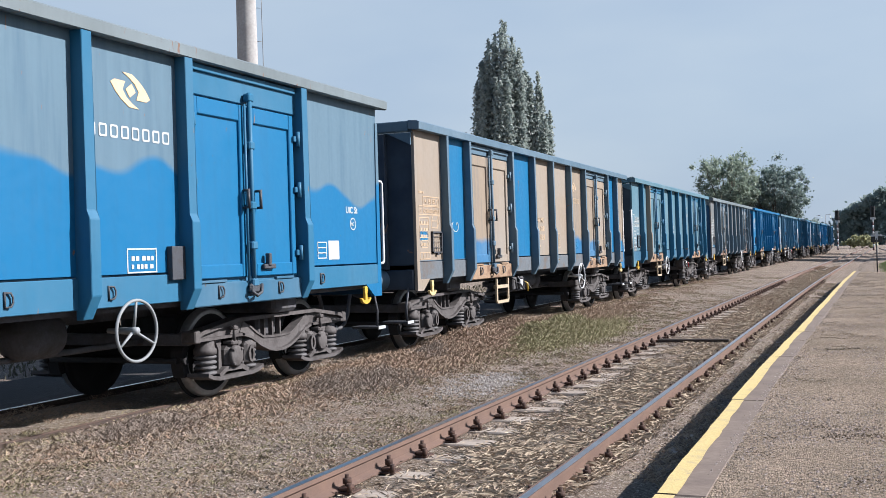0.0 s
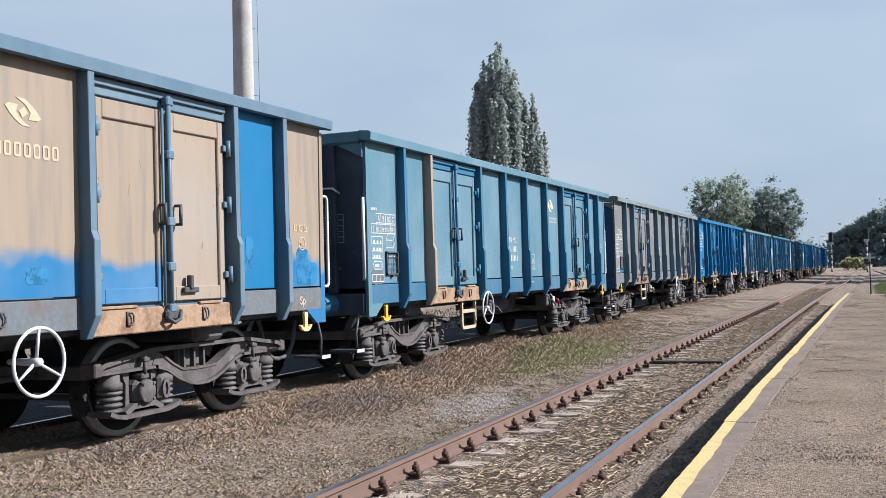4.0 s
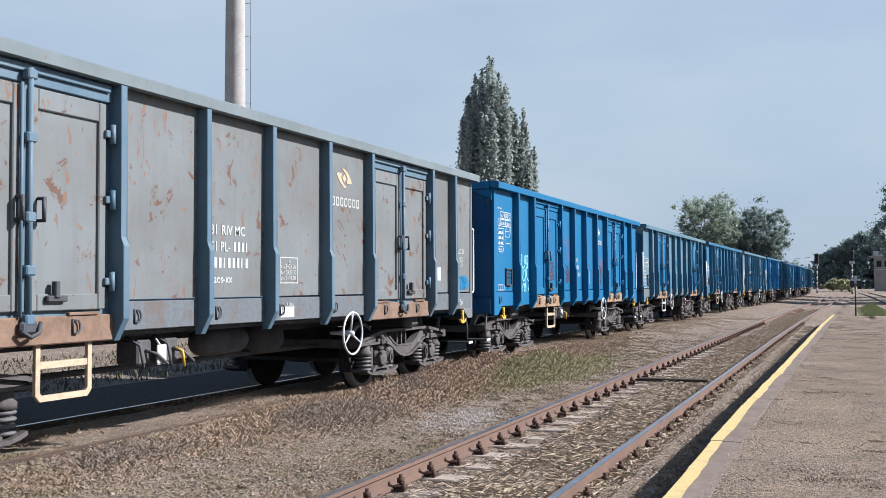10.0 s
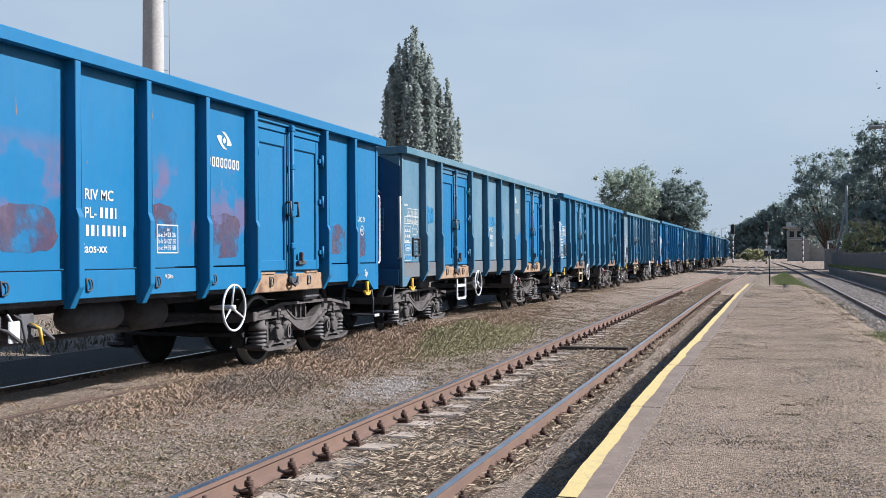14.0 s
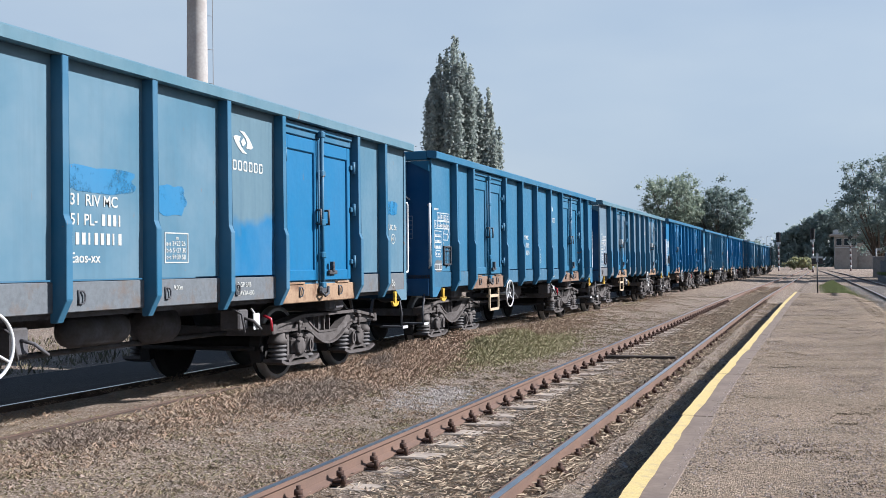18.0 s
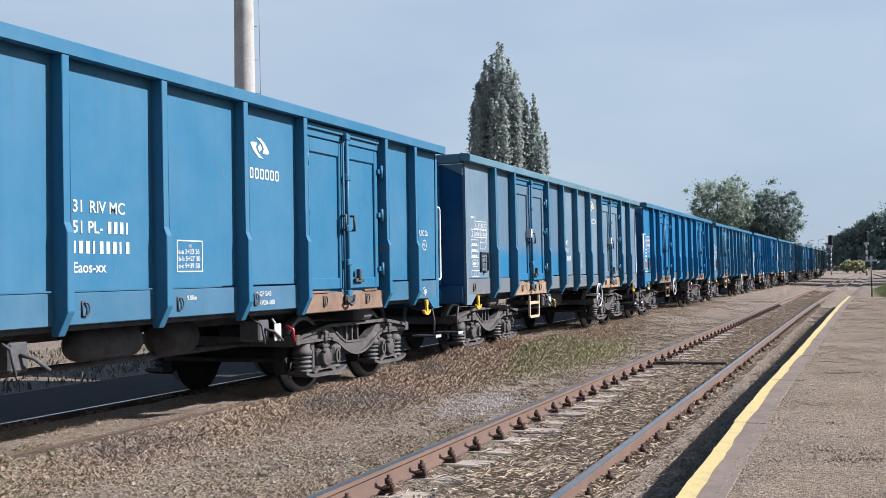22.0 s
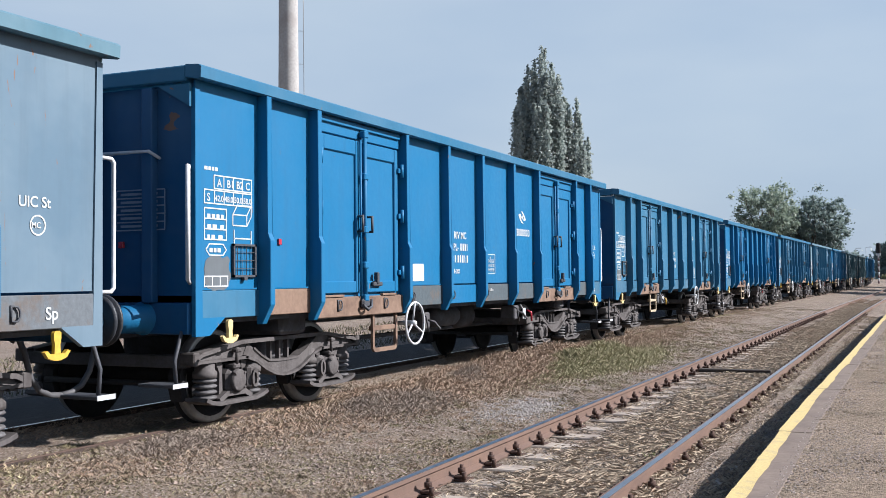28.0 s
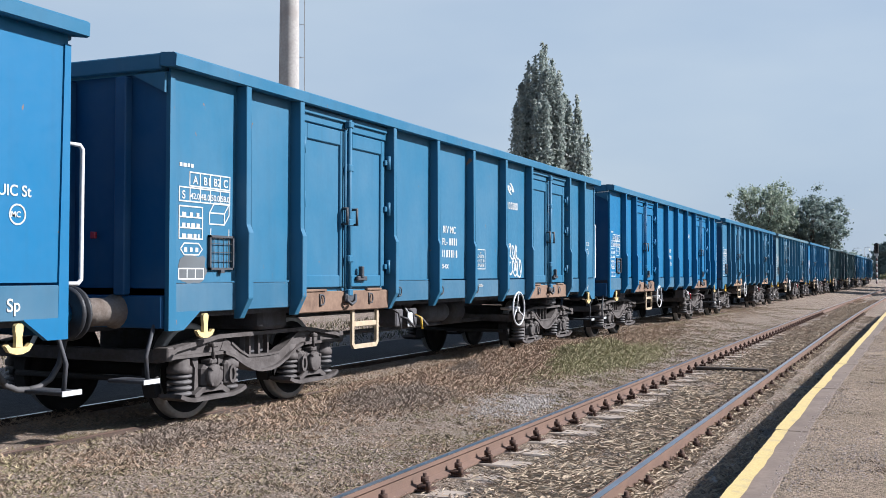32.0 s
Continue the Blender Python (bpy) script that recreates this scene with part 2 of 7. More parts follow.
def ground_mat():
    """Trodden earth: gravel specks, olive and russet patches of dead growth."""
    m = Mat("dry_gravel_earth", 0.95, 0.0, 0.12)
    v = m.vec()
    big, mid, fine = m.noise(0.45, 6, 0.65, vec=v), m.noise(2.6, 7, 0.7, vec=v), m.noise(34, 6, 0.75, vec=v)
    c = m.mix(m.ramp(big, 0.4, 0.6), (0.255, 0.2, 0.16), (0.19, 0.148, 0.116))
    c = m.mix(m.math("MULTIPLY", m.ramp(m.noise(0.8, 6, 0.7, vec=m.vec((1, 1, 1), None)), 0.5, 0.66), 0.6), c, (0.21, 0.185, 0.125))
    c = m.mix(m.math("MULTIPLY", m.ramp(m.noise(1.1, 6, 0.7, vec=m.vec((1.3, 0.8, 1))), 0.54, 0.68), 0.7), c, (0.2, 0.122, 0.088))
    c = m.mix(m.math("MULTIPLY", m.ramp(mid, 0.48, 0.66), 0.6), c, (0.17, 0.13, 0.105))
    vor = m.node("ShaderNodeTexVoronoi")
    vor.inputs["Scale"].default_value = 62
    m.link(v, vor.inputs["Vector"])
    sp = m.node("ShaderNodeSeparateColor")
    m.link(vor.outputs["Color"], sp.inputs[0])
    c = m.mix(m.math("MULTIPLY", m.ramp(sp.outputs[0], 0.72, 0.9), 0.75), c, (0.45, 0.39, 0.34))
    c = m.mix(m.math("MULTIPLY", m.ramp(sp.outputs[1], 0.7, 0.95), 0.7), c, (0.1, 0.08, 0.065))
    c = m.mix(m.ramp(fine, 0.3, 0.62, (0.45, 0.45, 0.45), (1.25, 1.25, 1.25)), (0.0, 0.0, 0.0), c)
    m.colour(c)
    m.bump(m.math("ADD", fine, m.noise(95, 3, vec=v)), 0.025, 0.9)
    return m.m


def platform_mat():
    m = Mat("platform_gravel", 0.95, 0.0, 0.15)
    v = m.vec()
    big, mid = m.noise(0.5, 5, vec=v), m.noise(3.0, 6, 0.65, vec=v)
    vor = m.node("ShaderNodeTexVoronoi")
    vor.inputs["Scale"].default_value = 85
    m.link(v, vor.inputs["Vector"])
    c = m.mix(m.ramp(big, 0.4, 0.62), (0.26, 0.204, 0.154), (0.203, 0.16, 0.12))
    c = m.mix(m.ramp(mid, 0.5, 0.72), c, (0.18, 0.145, 0.108))
    sp = m.node("ShaderNodeSeparateColor")
    m.link(vor.outputs["Color"], sp.inputs[0])
    c = m.mix(0.6, c, m.mix(m.ramp(sp.outputs[0], 0.1, 0.9), (0.1, 0.09, 0.08), (0.9, 0.88, 0.86)), "OVERLAY")
    m.colour(c)
    m.bump(m.math("SUBTRACT", m.noise(40, 3, vec=v), vor.outputs["Distance"]), 0.02, 0.8)
    return m.m


M["ground"], M["platform"] = ground_mat(), platform_mat()
M["slab"] = grimy("worn_concrete", (0.19, 0.147, 0.12), (0.125, 0.096, 0.08), 0.45, 0.9, 3)
M["yellow"] = grimy("faded_yellow_paint", (0.576, 0.446, 0.194), (0.36, 0.288, 0.173), 0.22, 0.75, 9)
M["sleeper"] = grimy("weathered_sleeper", (0.36, 0.305, 0.255), (0.19, 0.15, 0.125), 0.4, 0.9, 4)


def blade_mat(name, a, b, c, tone=0.92):
    a, b, c = (tuple(tone * x for x in q) for q in (a, b, c))
    m = Mat(name, 0.85, 0.0, 0.15)
    g = m.node("ShaderNodeNewGeometry")
    r = m.node("ShaderNodeValToRGB")
    r.color_ramp.elements[0].color, r.color_ramp.elements[1].color = (*a, 1), (*c, 1)
    r.color_ramp.elements.new(0.5).color = (*b, 1)
    m.link(g.outputs["Random Per Island"], r.inputs["Fac"])
    m.colour(r.outputs["Color"])
    return m.m


def leaf_mat(name, a, b, c):
    """Leaves that let some light through; a pale bluish sheen imitates haze."""
    mat = blade_mat(name, a, b, c, 1.0)
    t = mat.node_tree
    hazed = t.nodes["Principled BSDF"].inputs
    hazed["Roughness"].default_value, hazed["Specular IOR Level"].default_value = 0.55, 0.8
    hazed["Sheen Weight"].default_value, hazed["Sheen Roughness"].default_value = 0.35, 0.4
    hazed["Sheen Tint"].default_value = (0.85, 0.93, 1.0, 1)
    out, p = t.nodes["Material Output"], t.nodes["Principled BSDF"]
    tr, mx = t.nodes.new("ShaderNodeBsdfTranslucent"), t.nodes.new("ShaderNodeMixShader")
    t.links.new(p.inputs["Base Color"].links[0].from_socket, tr.inputs["Color"])
    mx.inputs[0].default_value = 0.5
    t.links.new(p.outputs[0], mx.inputs[1])
    t.links.new(tr.outputs[0], mx.inputs[2])
    t.links.new(mx.outputs[0], out.inputs["Surface"])
    return mat


M["dry"] = blade_mat("dry_grass_blades", (0.36, 0.29, 0.22), (0.29, 0.23, 0.17), (0.23, 0.195, 0.135))
M["straw"] = blade_mat("bleached_straw", (0.5, 0.42, 0.32), (0.38, 0.31, 0.235), (0.26, 0.195, 0.145))
M["russet"] = blade_mat("russet_weed", (0.29, 0.19, 0.135), (0.36, 0.28, 0.205), (0.22, 0.16, 0.12))
M["green"] = blade_mat("green_weed", (0.25, 0.24, 0.13), (0.345, 0.295, 0.19), (0.215, 0.215, 0.11))
M["fresh"] = blade_mat("fresh_green_weed", (0.17, 0.21, 0.085), (0.22, 0.245, 0.11), (0.13, 0.165, 0.07))
M["grey_weed"] = blade_mat("grey_dead_weed", (0.255, 0.204, 0.165), (0.178, 0.14, 0.115), (0.332, 0.28, 0.23))
M["stone"] = blade_mat("loose_stones", (0.28, 0.225, 0.18), (0.21, 0.165, 0.13), (0.15, 0.118, 0.092))
# leaf colours are paled and greyed: distance haze is mixed into them
M["leaf_poplar"] = leaf_mat("poplar_leaves", (0.31, 0.36, 0.34), (0.36, 0.4, 0.37), (0.25, 0.305, 0.29))
M["leaf_oak"] = leaf_mat("dark_leaves", (0.16, 0.215, 0.2), (0.2, 0.25, 0.22), (0.12, 0.175, 0.17))
M["leaf_light"] = leaf_mat("light_leaves", (0.23, 0.29, 0.23), (0.27, 0.32, 0.24), (0.18, 0.24, 0.2))
M["leaf_yellow"] = leaf_mat("yellowing_leaves", (0.34, 0.34, 0.18), (0.38, 0.37, 0.2), (0.27, 0.29, 0.17))
M["leaf_wood"] = leaf_mat("far_wood_leaves", (0.19, 0.25, 0.24), (0.22, 0.275, 0.25), (0.16, 0.22, 0.21))
M["bark"] = grimy("bark", (0.13, 0.1, 0.08), (0.07, 0.06, 0.05), 0.5, 0.9, 6)
M["concrete"] = grimy("chimney_render", (0.37, 0.36, 0.35), (0.27, 0.252, 0.24), 0.4, 0.95, 0.6, 0.0, 0.002)
M["galv"] = simple("galvanised_steel", (0.22, 0.235, 0.245), 0.6, 0.0, 0.25, 6)
M["fence"] = grimy("weathered_fence_boards", (0.16, 0.152, 0.152), (0.096, 0.088, 0.088), 0.5, 0.9, 3)
M["wall"] = grimy("drab_render", (0.294, 0.273, 0.252), (0.21, 0.189, 0.175), 0.4, 0.9, 1.2)
M["black"] = simple("matt_black", (0.02, 0.02, 0.022), 0.6, vary=0.2)
M["glass"] = simple("dark_glass", (0.02, 0.03, 0.04), 0.08, vary=0.2)


# ================= mesh helpers =================
def box(bm, lo, hi, bevel=0.0):
    vs = [bm.verts.new((x, y, z)) for x in (lo[0], hi[0]) for y in (lo[1], hi[1]) for z in (lo[2], hi[2])]
    fs = [bm.faces.new([vs[i] for i in q]) for q in ((0, 1, 3, 2), (4, 6, 7, 5), (0, 4, 5, 1), (2, 3, 7, 6), (0, 2, 6, 4), (1, 5, 7, 3))]
    if bevel:
        es = {e for f in fs for e in f.edges}
        bmesh.ops.bevel(bm, geom=list(es), offset=bevel, segments=1, affect="EDGES")


def tube(bm, p0, p1, r0, r1=None, seg=10, cap=True):
    p0, p1 = Vector(p0), Vector(p1)
    r1 = r0 if r1 is None else r1
    d = (p1 - p0).normalized()
    u = d.orthogonal().normalized()
    w = d.cross(u)
    ring = [[bm.verts.new(p + (u * math.cos(k) + w * math.sin(k)) * r) for k in (2 * math.pi * i / seg for i in range(seg))] for p, r in ((p0, r0), (p1, r1))]
    for i in range(seg):
        j = (i + 1) % seg
        f = bm.faces.new((ring[0][i], ring[0][j], ring[1][j], ring[1][i]))
        f.smooth = True
    if cap:
        bm.faces.new(ring[0][::-1])
        bm.faces.new(ring[1])


def pipe(bm, pts, r, seg=8):
    """A bent round bar, one skin from end to end."""
    pts = [Vector(p) for p in pts]
    closed = (pts[0] - pts[-1]).length < 1e-6
    if closed:
        pts = pts[:-1]
    n = len(pts)
    up = None
    rings = []
    for i, p in enumerate(pts):
        before = pts[i - 1] if i or closed else None
        after = pts[(i + 1) % n] if i < n - 1 or closed else None
        d = ((p - before).normalized() if before else Vector()) + ((after - p).normalized() if after else Vector())
        d = d.normalized() if d.length > 0.05 else (after - p).normalized()
        up = d.orthogonal().normalized() if up is None else (up - d * up.dot(d)).normalized()
        w = d.cross(up)
        k = r / max(0.6, abs(d.dot((after - p).normalized() if after else (p - before).normalized())))
        rings.append([bm.verts.new(p + (up * math.cos(q) + w * math.sin(q)) * k) for q in (2 * math.pi * j / seg for j in range(seg))])
    for a, b in zip(rings, rings[1:] + (rings[:1] if closed else [])):
        for j in range(seg):
            bm.faces.new((a[j], a[(j + 1) % seg], b[(j + 1) % seg], b[j])).smooth = True
    if not closed:
        bm.faces.new(rings[0][::-1])
        bm.faces.new(rings[-1])


def lathe(bm, profile, axis, centre, seg=20):
    """profile: (along, radius) pairs about an axis (0 x, 1 y, 2 z)."""
    c = Vector(centre)
    ax = Vector([1.0 if i == axis else 0.0 for i in range(3)])
    u = Vector([1.0 if i == (axis + 1) % 3 else 0.0 for i in range(3)])
    w = ax.cross(u)
    rings = []
    for s, r in profile:
        rings.append([bm.verts.new(c + ax * s + (u * math.cos(k) + w * math.sin(k)) * max(r, 0.0005)) for k in (2 * math.pi * i / seg for i in range(seg))])
    for a, b in zip(rings, rings[1:]):
        for i in range(seg):
            j = (i + 1) % seg
            bm.faces.new((a[i], a[j], b[j], b[i])).smooth = True


def plate(bm, pts, x0, x1):
    """A flat outline in (y, z), thick from x0 to x1."""
    a = [bm.verts.new((x0, y, z)) for y, z in pts]
    b = [bm.verts.new((x1, y, z)) for y, z in pts]
    n = len(pts)
    bm.faces.new(a[::-1])
    bm.faces.new(b)
    for i in range(n):
        j = (i + 1) % n
        bm.faces.new((a[i], a[j], b[j], b[i]))


def strip(bm, pts, half, x0, x1):
    """A bent bar in the (y, z) plane with mitred corners."""
    n = len(pts)
    left, right = [], []
    for i in range(n):
        p = Vector(pts[i])
        d0 = (p - Vector(pts[i - 1])).normalized() if i else (Vector(pts[1]) - p).normalized()
        d1 = (Vector(pts[i + 1]) - p).normalized() if i < n - 1 else d0
        t = (d0 + d1).normalized() if (d0 + d1).length > 0.2 else d0
        k = half / max(0.45, t.dot(d0))
        left.append(p + Vector((-t.y, t.x)) * k)
        right.append(p - Vector((-t.y, t.x)) * k)
    ring = [[bm.verts.new((x, q.x, q.y)) for x, q in ((x0, l), (x1, l), (x1, r), (x0, r))] for l, r in zip(left, right)]
    for u, v in zip(ring, ring[1:]):
        for i in range(4):
            j = (i + 1) % 4
            bm.faces.new((u[i], u[j], v[j], v[i]))
    bm.faces.new(ring[0][::-1])
    bm.faces.new(ring[-1])


def ribbon(bm, lower, upper, x0, x1):
    """A plate between two (y, z) curves of as many points."""
    ring = [[bm.verts.new((x, *q)) for x, q in ((x0, a), (x1, a), (x1, b), (x0, b))] for a, b in zip(lower, upper)]
    for u, v in zip(ring, ring[1:]):
        for i in range(4):
            j = (i + 1) % 4
            bm.faces.new((u[i], u[j], v[j], v[i]))
    bm.faces.new(ring[0][::-1])
    bm.faces.new(ring[-1])


def mesh_of(name, bm):
    bmesh.ops.recalc_face_normals(bm, faces=bm.faces)
    me = bpy.data.meshes.new(name)
    bm.to_mesh(me)
    bm.free()
    me.materials.append(None)
    return me


CACHE = {}


def shape(name, fn, *args):
    key = (name, fn, args)
    if key not in CACHE:
        bm = bmesh.new()
        fn(bm, *args)
        CACHE[key] = mesh_of(name, bm)
    return CACHE[key]


def put(name, me, material, parent=None, label="", m=None):
    """One mesh object; meshes are shared, the paint is the object's own."""
    ob = new(name, me)
    if not me.materials:
        me.materials.append(None)
    ob.material_slots[0].link = "OBJECT"
    ob.material_slots[0].material = material
    if parent:
        ob.parent = parent
    if m is not None:
        ob.matrix_basis = m
    if label:
        ob["label"] = label
    if name in ("marking", "data_table", "number_marking", "owner_mark"):
        ob["kind"] = "stuff"
    return ob


def soup(name, verts, faces, material, label, category, kind="stuff"):
    me = bpy.data.meshes.new(name)
    me.from_pydata(verts, [], faces)
    me.materials.append(material)
    ob = new(name, me)
    tagged(ob, label, category, kind=kind)
    return ob


# ================= the lie of the tracks =================
def bend(y):
    """Sideways drift of the tracks with distance: straight, a touch to the right, far off to the left."""
    d = 0.0
    if y > 25:
        d += (min(y, 55) - 25) ** 2 / 4280 + max(0, y - 55) * 0.014
    if y > 128:
        d -= (y - 128) ** 2 / 760
    return d


def bend_plain(y):
    return (min(y, 55) - 25) ** 2 / 4280 + max(0, y - 55) * 0.014 if y > 25 else 0.0


TRAIN_X, TRAIN_Z = -7.2, 0.04
NEAR_X = -2.68
YARD_X = 3.5


def rows_y(a, b):
    ys, y = [], a
    while y < b:
        ys.append(y)
        y += 4 if y < 60 else 8
    return ys + [b]


def build_rail(bm, xc, curve, z, a, b, top):
    """Rail profile swept along the track; top: running surface alone."""
    prof = [(-0.02, 0.001), (0.03, 0.001)] if top else [(-0.036, 0), (0.036, 0), (0.036, -0.03), (0.012, -0.045), (0.012, -0.115), (0.065, -0.135), (0.065, -0.15), (-0.065, -0.15), (-0.065, -0.135), (-0.012, -0.115), (-0.012, -0.045), (-0.036, -0.03)]
    rings = [[bm.verts.new((xc + curve(y) + px, y, z + pz)) for px, pz in prof] for y in rows_y(a, b)]
    n = len(prof)
    for r, s in zip(rings, rings[1:]):
        for i in range(n if not top else 1):
            j = (i + 1) % n
            bm.faces.new((r[i], r[j], s[j], s[i]))


def build_track(name, label, xc, curve, z, a, b):
    t = tagged(new(name), label, "railway track", kind="structure")
    for side in (-0.7525, 0.7525):
        bm = bmesh.new()
        build_rail(bm, xc + side, curve, z, a, b, False)
        r = put("rail", mesh_of("rail", bm), M["rail_dark"] if xc < -6 else M["rail"], t)
        bm = bmesh.new()
        build_rail(bm, xc + side, curve, z, a, b, True)
        put("running_surface", mesh_of("running_surface", bm), M["rail"] if xc < -6 and side > 0 else M["rail_top"], r, "worn rail top")
    return t


near_track = build_track("railway_track", "rusty rails of a straw-covered platform track", NEAR_X, bend_plain, 0.0, -40, 230)
train_track = build_track("railway_track", "rails under the freight train, sunk in grass", TRAIN_X, bend, TRAIN_Z, -140, 330)


def yard_bend(y):
    return -0.000072 * max(0, y - 45) ** 2


yard_track = build_track("railway_track", "dark rails on pale ballast beside a low platform", YARD_X, yard_bend, 0.0, -30, 190)


# ================= ground =================
def ground_height(x, y):
    z = -0.1 + 0.02 * noise.noise((x * 0.4, y * 0.4, 0)) + 0.015 * noise.noise((x * 1.7, y * 1.7, 3))
    c = bend_plain(y)
    dx = x - NEAR_X - c
    if abs(dx) < 1.0:
        k = min(1, (1.0 - abs(dx)) / 0.25)
        deep = max(0.0, min(1.0, (-0.15 - dx) / 0.25))
        z = z * (1 - k) + k * (-0.136 - 0.04 * deep + 0.014 * noise.noise((x * 2, y * 2, 9)))
    elif 1.0 <= dx < 1.75:
        z = -0.14 - 0.06 * max(0, min(1, (dx - 1.3) / 0.15)) + 0.015 * noise.noise((x * 2, y * 2, 9))
    t = x - TRAIN_X - bend(y)
    if 0.7 < t < 3.2:
        z += 0.115 * min(1, (3.2 - t) / 2.0)
    if -0.72 < t <= 0.7:
        z = 0.0 + 0.02 * noise.noise((x * 2, y * 2, 5))
    elif -4 < t <= -0.72:
        z = -0.16
    if abs(x - YARD_X - yard_bend(y)) < 1.5:
        z = -0.1
    return z


def build_ground():
    xs = [-900, -300, -120, -60, -30, -18, -12] + [-10 + 0.25 * i for i in range(64)] + [6.5, 8, 11, 16, 30, 60, 120, 300, 900]
    ys = [-300, -150, -60, -20, -8] + [0.3 * i for i in range(100)] + [30 + 1.5 * i for i in range(60)] + [125, 140, 170, 210, 270, 360, 500, 800, 2000]
    verts = [(x, y, ground_height(x, y)) for y in ys for x in xs]
    nx = len(xs)
    faces = [(j * nx + i, j * nx + i + 1, (j + 1) * nx + i + 1, (j + 1) * nx + i) for j in range(len(ys) - 1) for i in range(nx - 1)]
    g = soup("ground", verts, faces, M["ground"], "dry gravelly earth with patchy worn grass", "ground", "structure")
    for p in g.data.polygons:
        p.use_smooth = True


build_ground()


def build_shade_sheet():
    """Dark sheet for the shade under the train, flush with the rails."""
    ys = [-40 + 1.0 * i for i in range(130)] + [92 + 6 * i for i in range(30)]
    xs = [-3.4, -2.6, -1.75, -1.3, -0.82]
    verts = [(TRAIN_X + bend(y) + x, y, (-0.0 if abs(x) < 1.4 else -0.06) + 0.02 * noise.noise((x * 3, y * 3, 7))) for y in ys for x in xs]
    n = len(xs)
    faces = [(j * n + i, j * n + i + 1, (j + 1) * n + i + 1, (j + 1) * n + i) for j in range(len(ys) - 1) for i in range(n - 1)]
    soup("ballast_bed", verts, faces, M["shade_dark"], "dark oily ballast under the train", "ballast", "structure")


# near-black base: the train's shade is put into the sheet's colour
M["shade_dark"] = grimy("shade_dark_ground", (0.05, 0.047, 0.048), (0.03, 0.028, 0.028), 0.5, 1.0, 14, 0.0, 0.05)
build_shade_sheet()


# ================= platform =================
EDGE = ((-12, -0.93), (4, -1.0), (8.3, -1.03), (10.2, -1.035), (12.6, -1.005), (15, -0.985), (20, -0.944), (25.6, -0.89), (34, -0.82), (44, -0.65))


def edge_x(y):
    """Outer edge of the platform: it wanders a little against the rails."""
    for (y0, x0), (y1, x1) in zip(EDGE, EDGE[1:]):
        if y <= y1:
            return x0 + (x1 - x0) * (y - y0) / (y1 - y0)
    return EDGE[-1][1]


def edge_soft(y):
    return sum(edge_x(y + k) for k in (-1.5, -0.75, 0, 0.75, 1.5)) / 5


def build_platform():
    p = tagged(new("platform"), "low gravel platform with a concrete edge and a faded yellow line", "platform", kind="structure")
    ys = [-12 + 0.5 * i for i in range(108)] + [42.5, 43.3]
    us = [0.235, 0.4, 0.6, 0.85, 1.1, 1.35]
    xs = [0.6, 0.9, 1.2, 1.5, 1.85, 2.1]
    bm = bmesh.new()
    grid = []
    for y in ys:
        row = []
        for x in [edge_soft(y) + u for u in us] + xs:
            z = 0.247 + 0.012 * noise.noise((x * 1.5, y * 1.5, 2))
            if x > 1.3:
                z -= (x - 1.3) * 0.42
            if y > 43:
                z -= 0.22
            row.append(bm.verts.new((x + (0.3 * bend_plain(y) if x > 0.55 else 0), y, z)))
        grid.append(row)
    for r, s in zip(grid, grid[1:]):
        for i in range(len(r) - 1):
            bm.faces.new((r[i], r[i + 1], s[i + 1], s[i])).smooth = True
    put("gravel_surface", mesh_of("gravel_surface", bm), M["platform"], p, "trodden gravel with thin grass")
    y = -11.0
    rnd = random.Random(5)
    while y < 42:
        L = 3.22
        x0, x1 = edge_soft(y), edge_soft(y + L)
        j = rnd.uniform(-0.006, 0.006)
        bm = bmesh.new()
        box(bm, (0, 0.008, -0.25), (0.262, L - 0.008, 0.25), 0.012)
        turn = pose(x0 + j, y, 0, 0, 0, -math.degrees(math.atan2(x1 - x0, L)))
        s = put("edge_slab", mesh_of("edge_slab", bm), M["slab"], p, m=turn)
        # hand-painted line with wavering edges
        bm = bmesh.new()
        n = 26
        pts = []
        for i in range(n + 1):
            v = 0.014 + (L - 0.028) * i / n
            q = y + v
            inner = 0.108 + 0.024 * noise.noise((q * 0.7, 4, 1)) + 0.014 * noise.noise((q * 2.6, 4, 1)) + 0.006 * noise.noise((q * 9, 4, 1))
            outer = 0.012 + 0.008 * noise.noise((q * 1.1, 8, 1)) + 0.006 * noise.noise((q * 7, 8, 1))
            pts.append((bm.verts.new((max(outer, 0.004), v, 0.2545)), bm.verts.new((inner, v, 0.2545))))
        for (a0, b0), (a1, b1) in zip(pts, pts[1:]):
            bm.faces.new((a0, b0, b1, a1))
        put("yellow_line", mesh_of("yellow_line", bm), M["yellow"], s, "chipped yellow paint")
        y += L


build_platform()

# ================= wagons =================
GAP, BODY, DOOR = 14.04, 12.9, 1.99
SIDE = 1.42
# post centres of the three body types, and which posts bound the doors
TYPES = {
    "a": ((1.0, 1.93, 4.0, 5.25, 6.46, 7.74, 8.92, 10.99, 11.92), (1, 6)),
    "b": ((1.18, 2.21, 4.28, 5.36, 6.45, 7.56, 8.66, 10.73, 11.76), (1, 6)),
    "c": ((1.95, 4.02, 5.3, 6.45, 7.5, 8.83, 10.9), (0, 5)),
}


def bays(kind):
    """Door starts and panel stretches between the posts."""
    posts, doors = TYPES[kind]
    cuts = [0.02] + list(posts) + [BODY - 0.02]
    panels = [(a + 0.04, b - 0.04) for i, (a, b) in enumerate(zip(cuts, cuts[1:])) if i - 1 not in doors]
    return [posts[i] + 0.04 for i in doors], panels


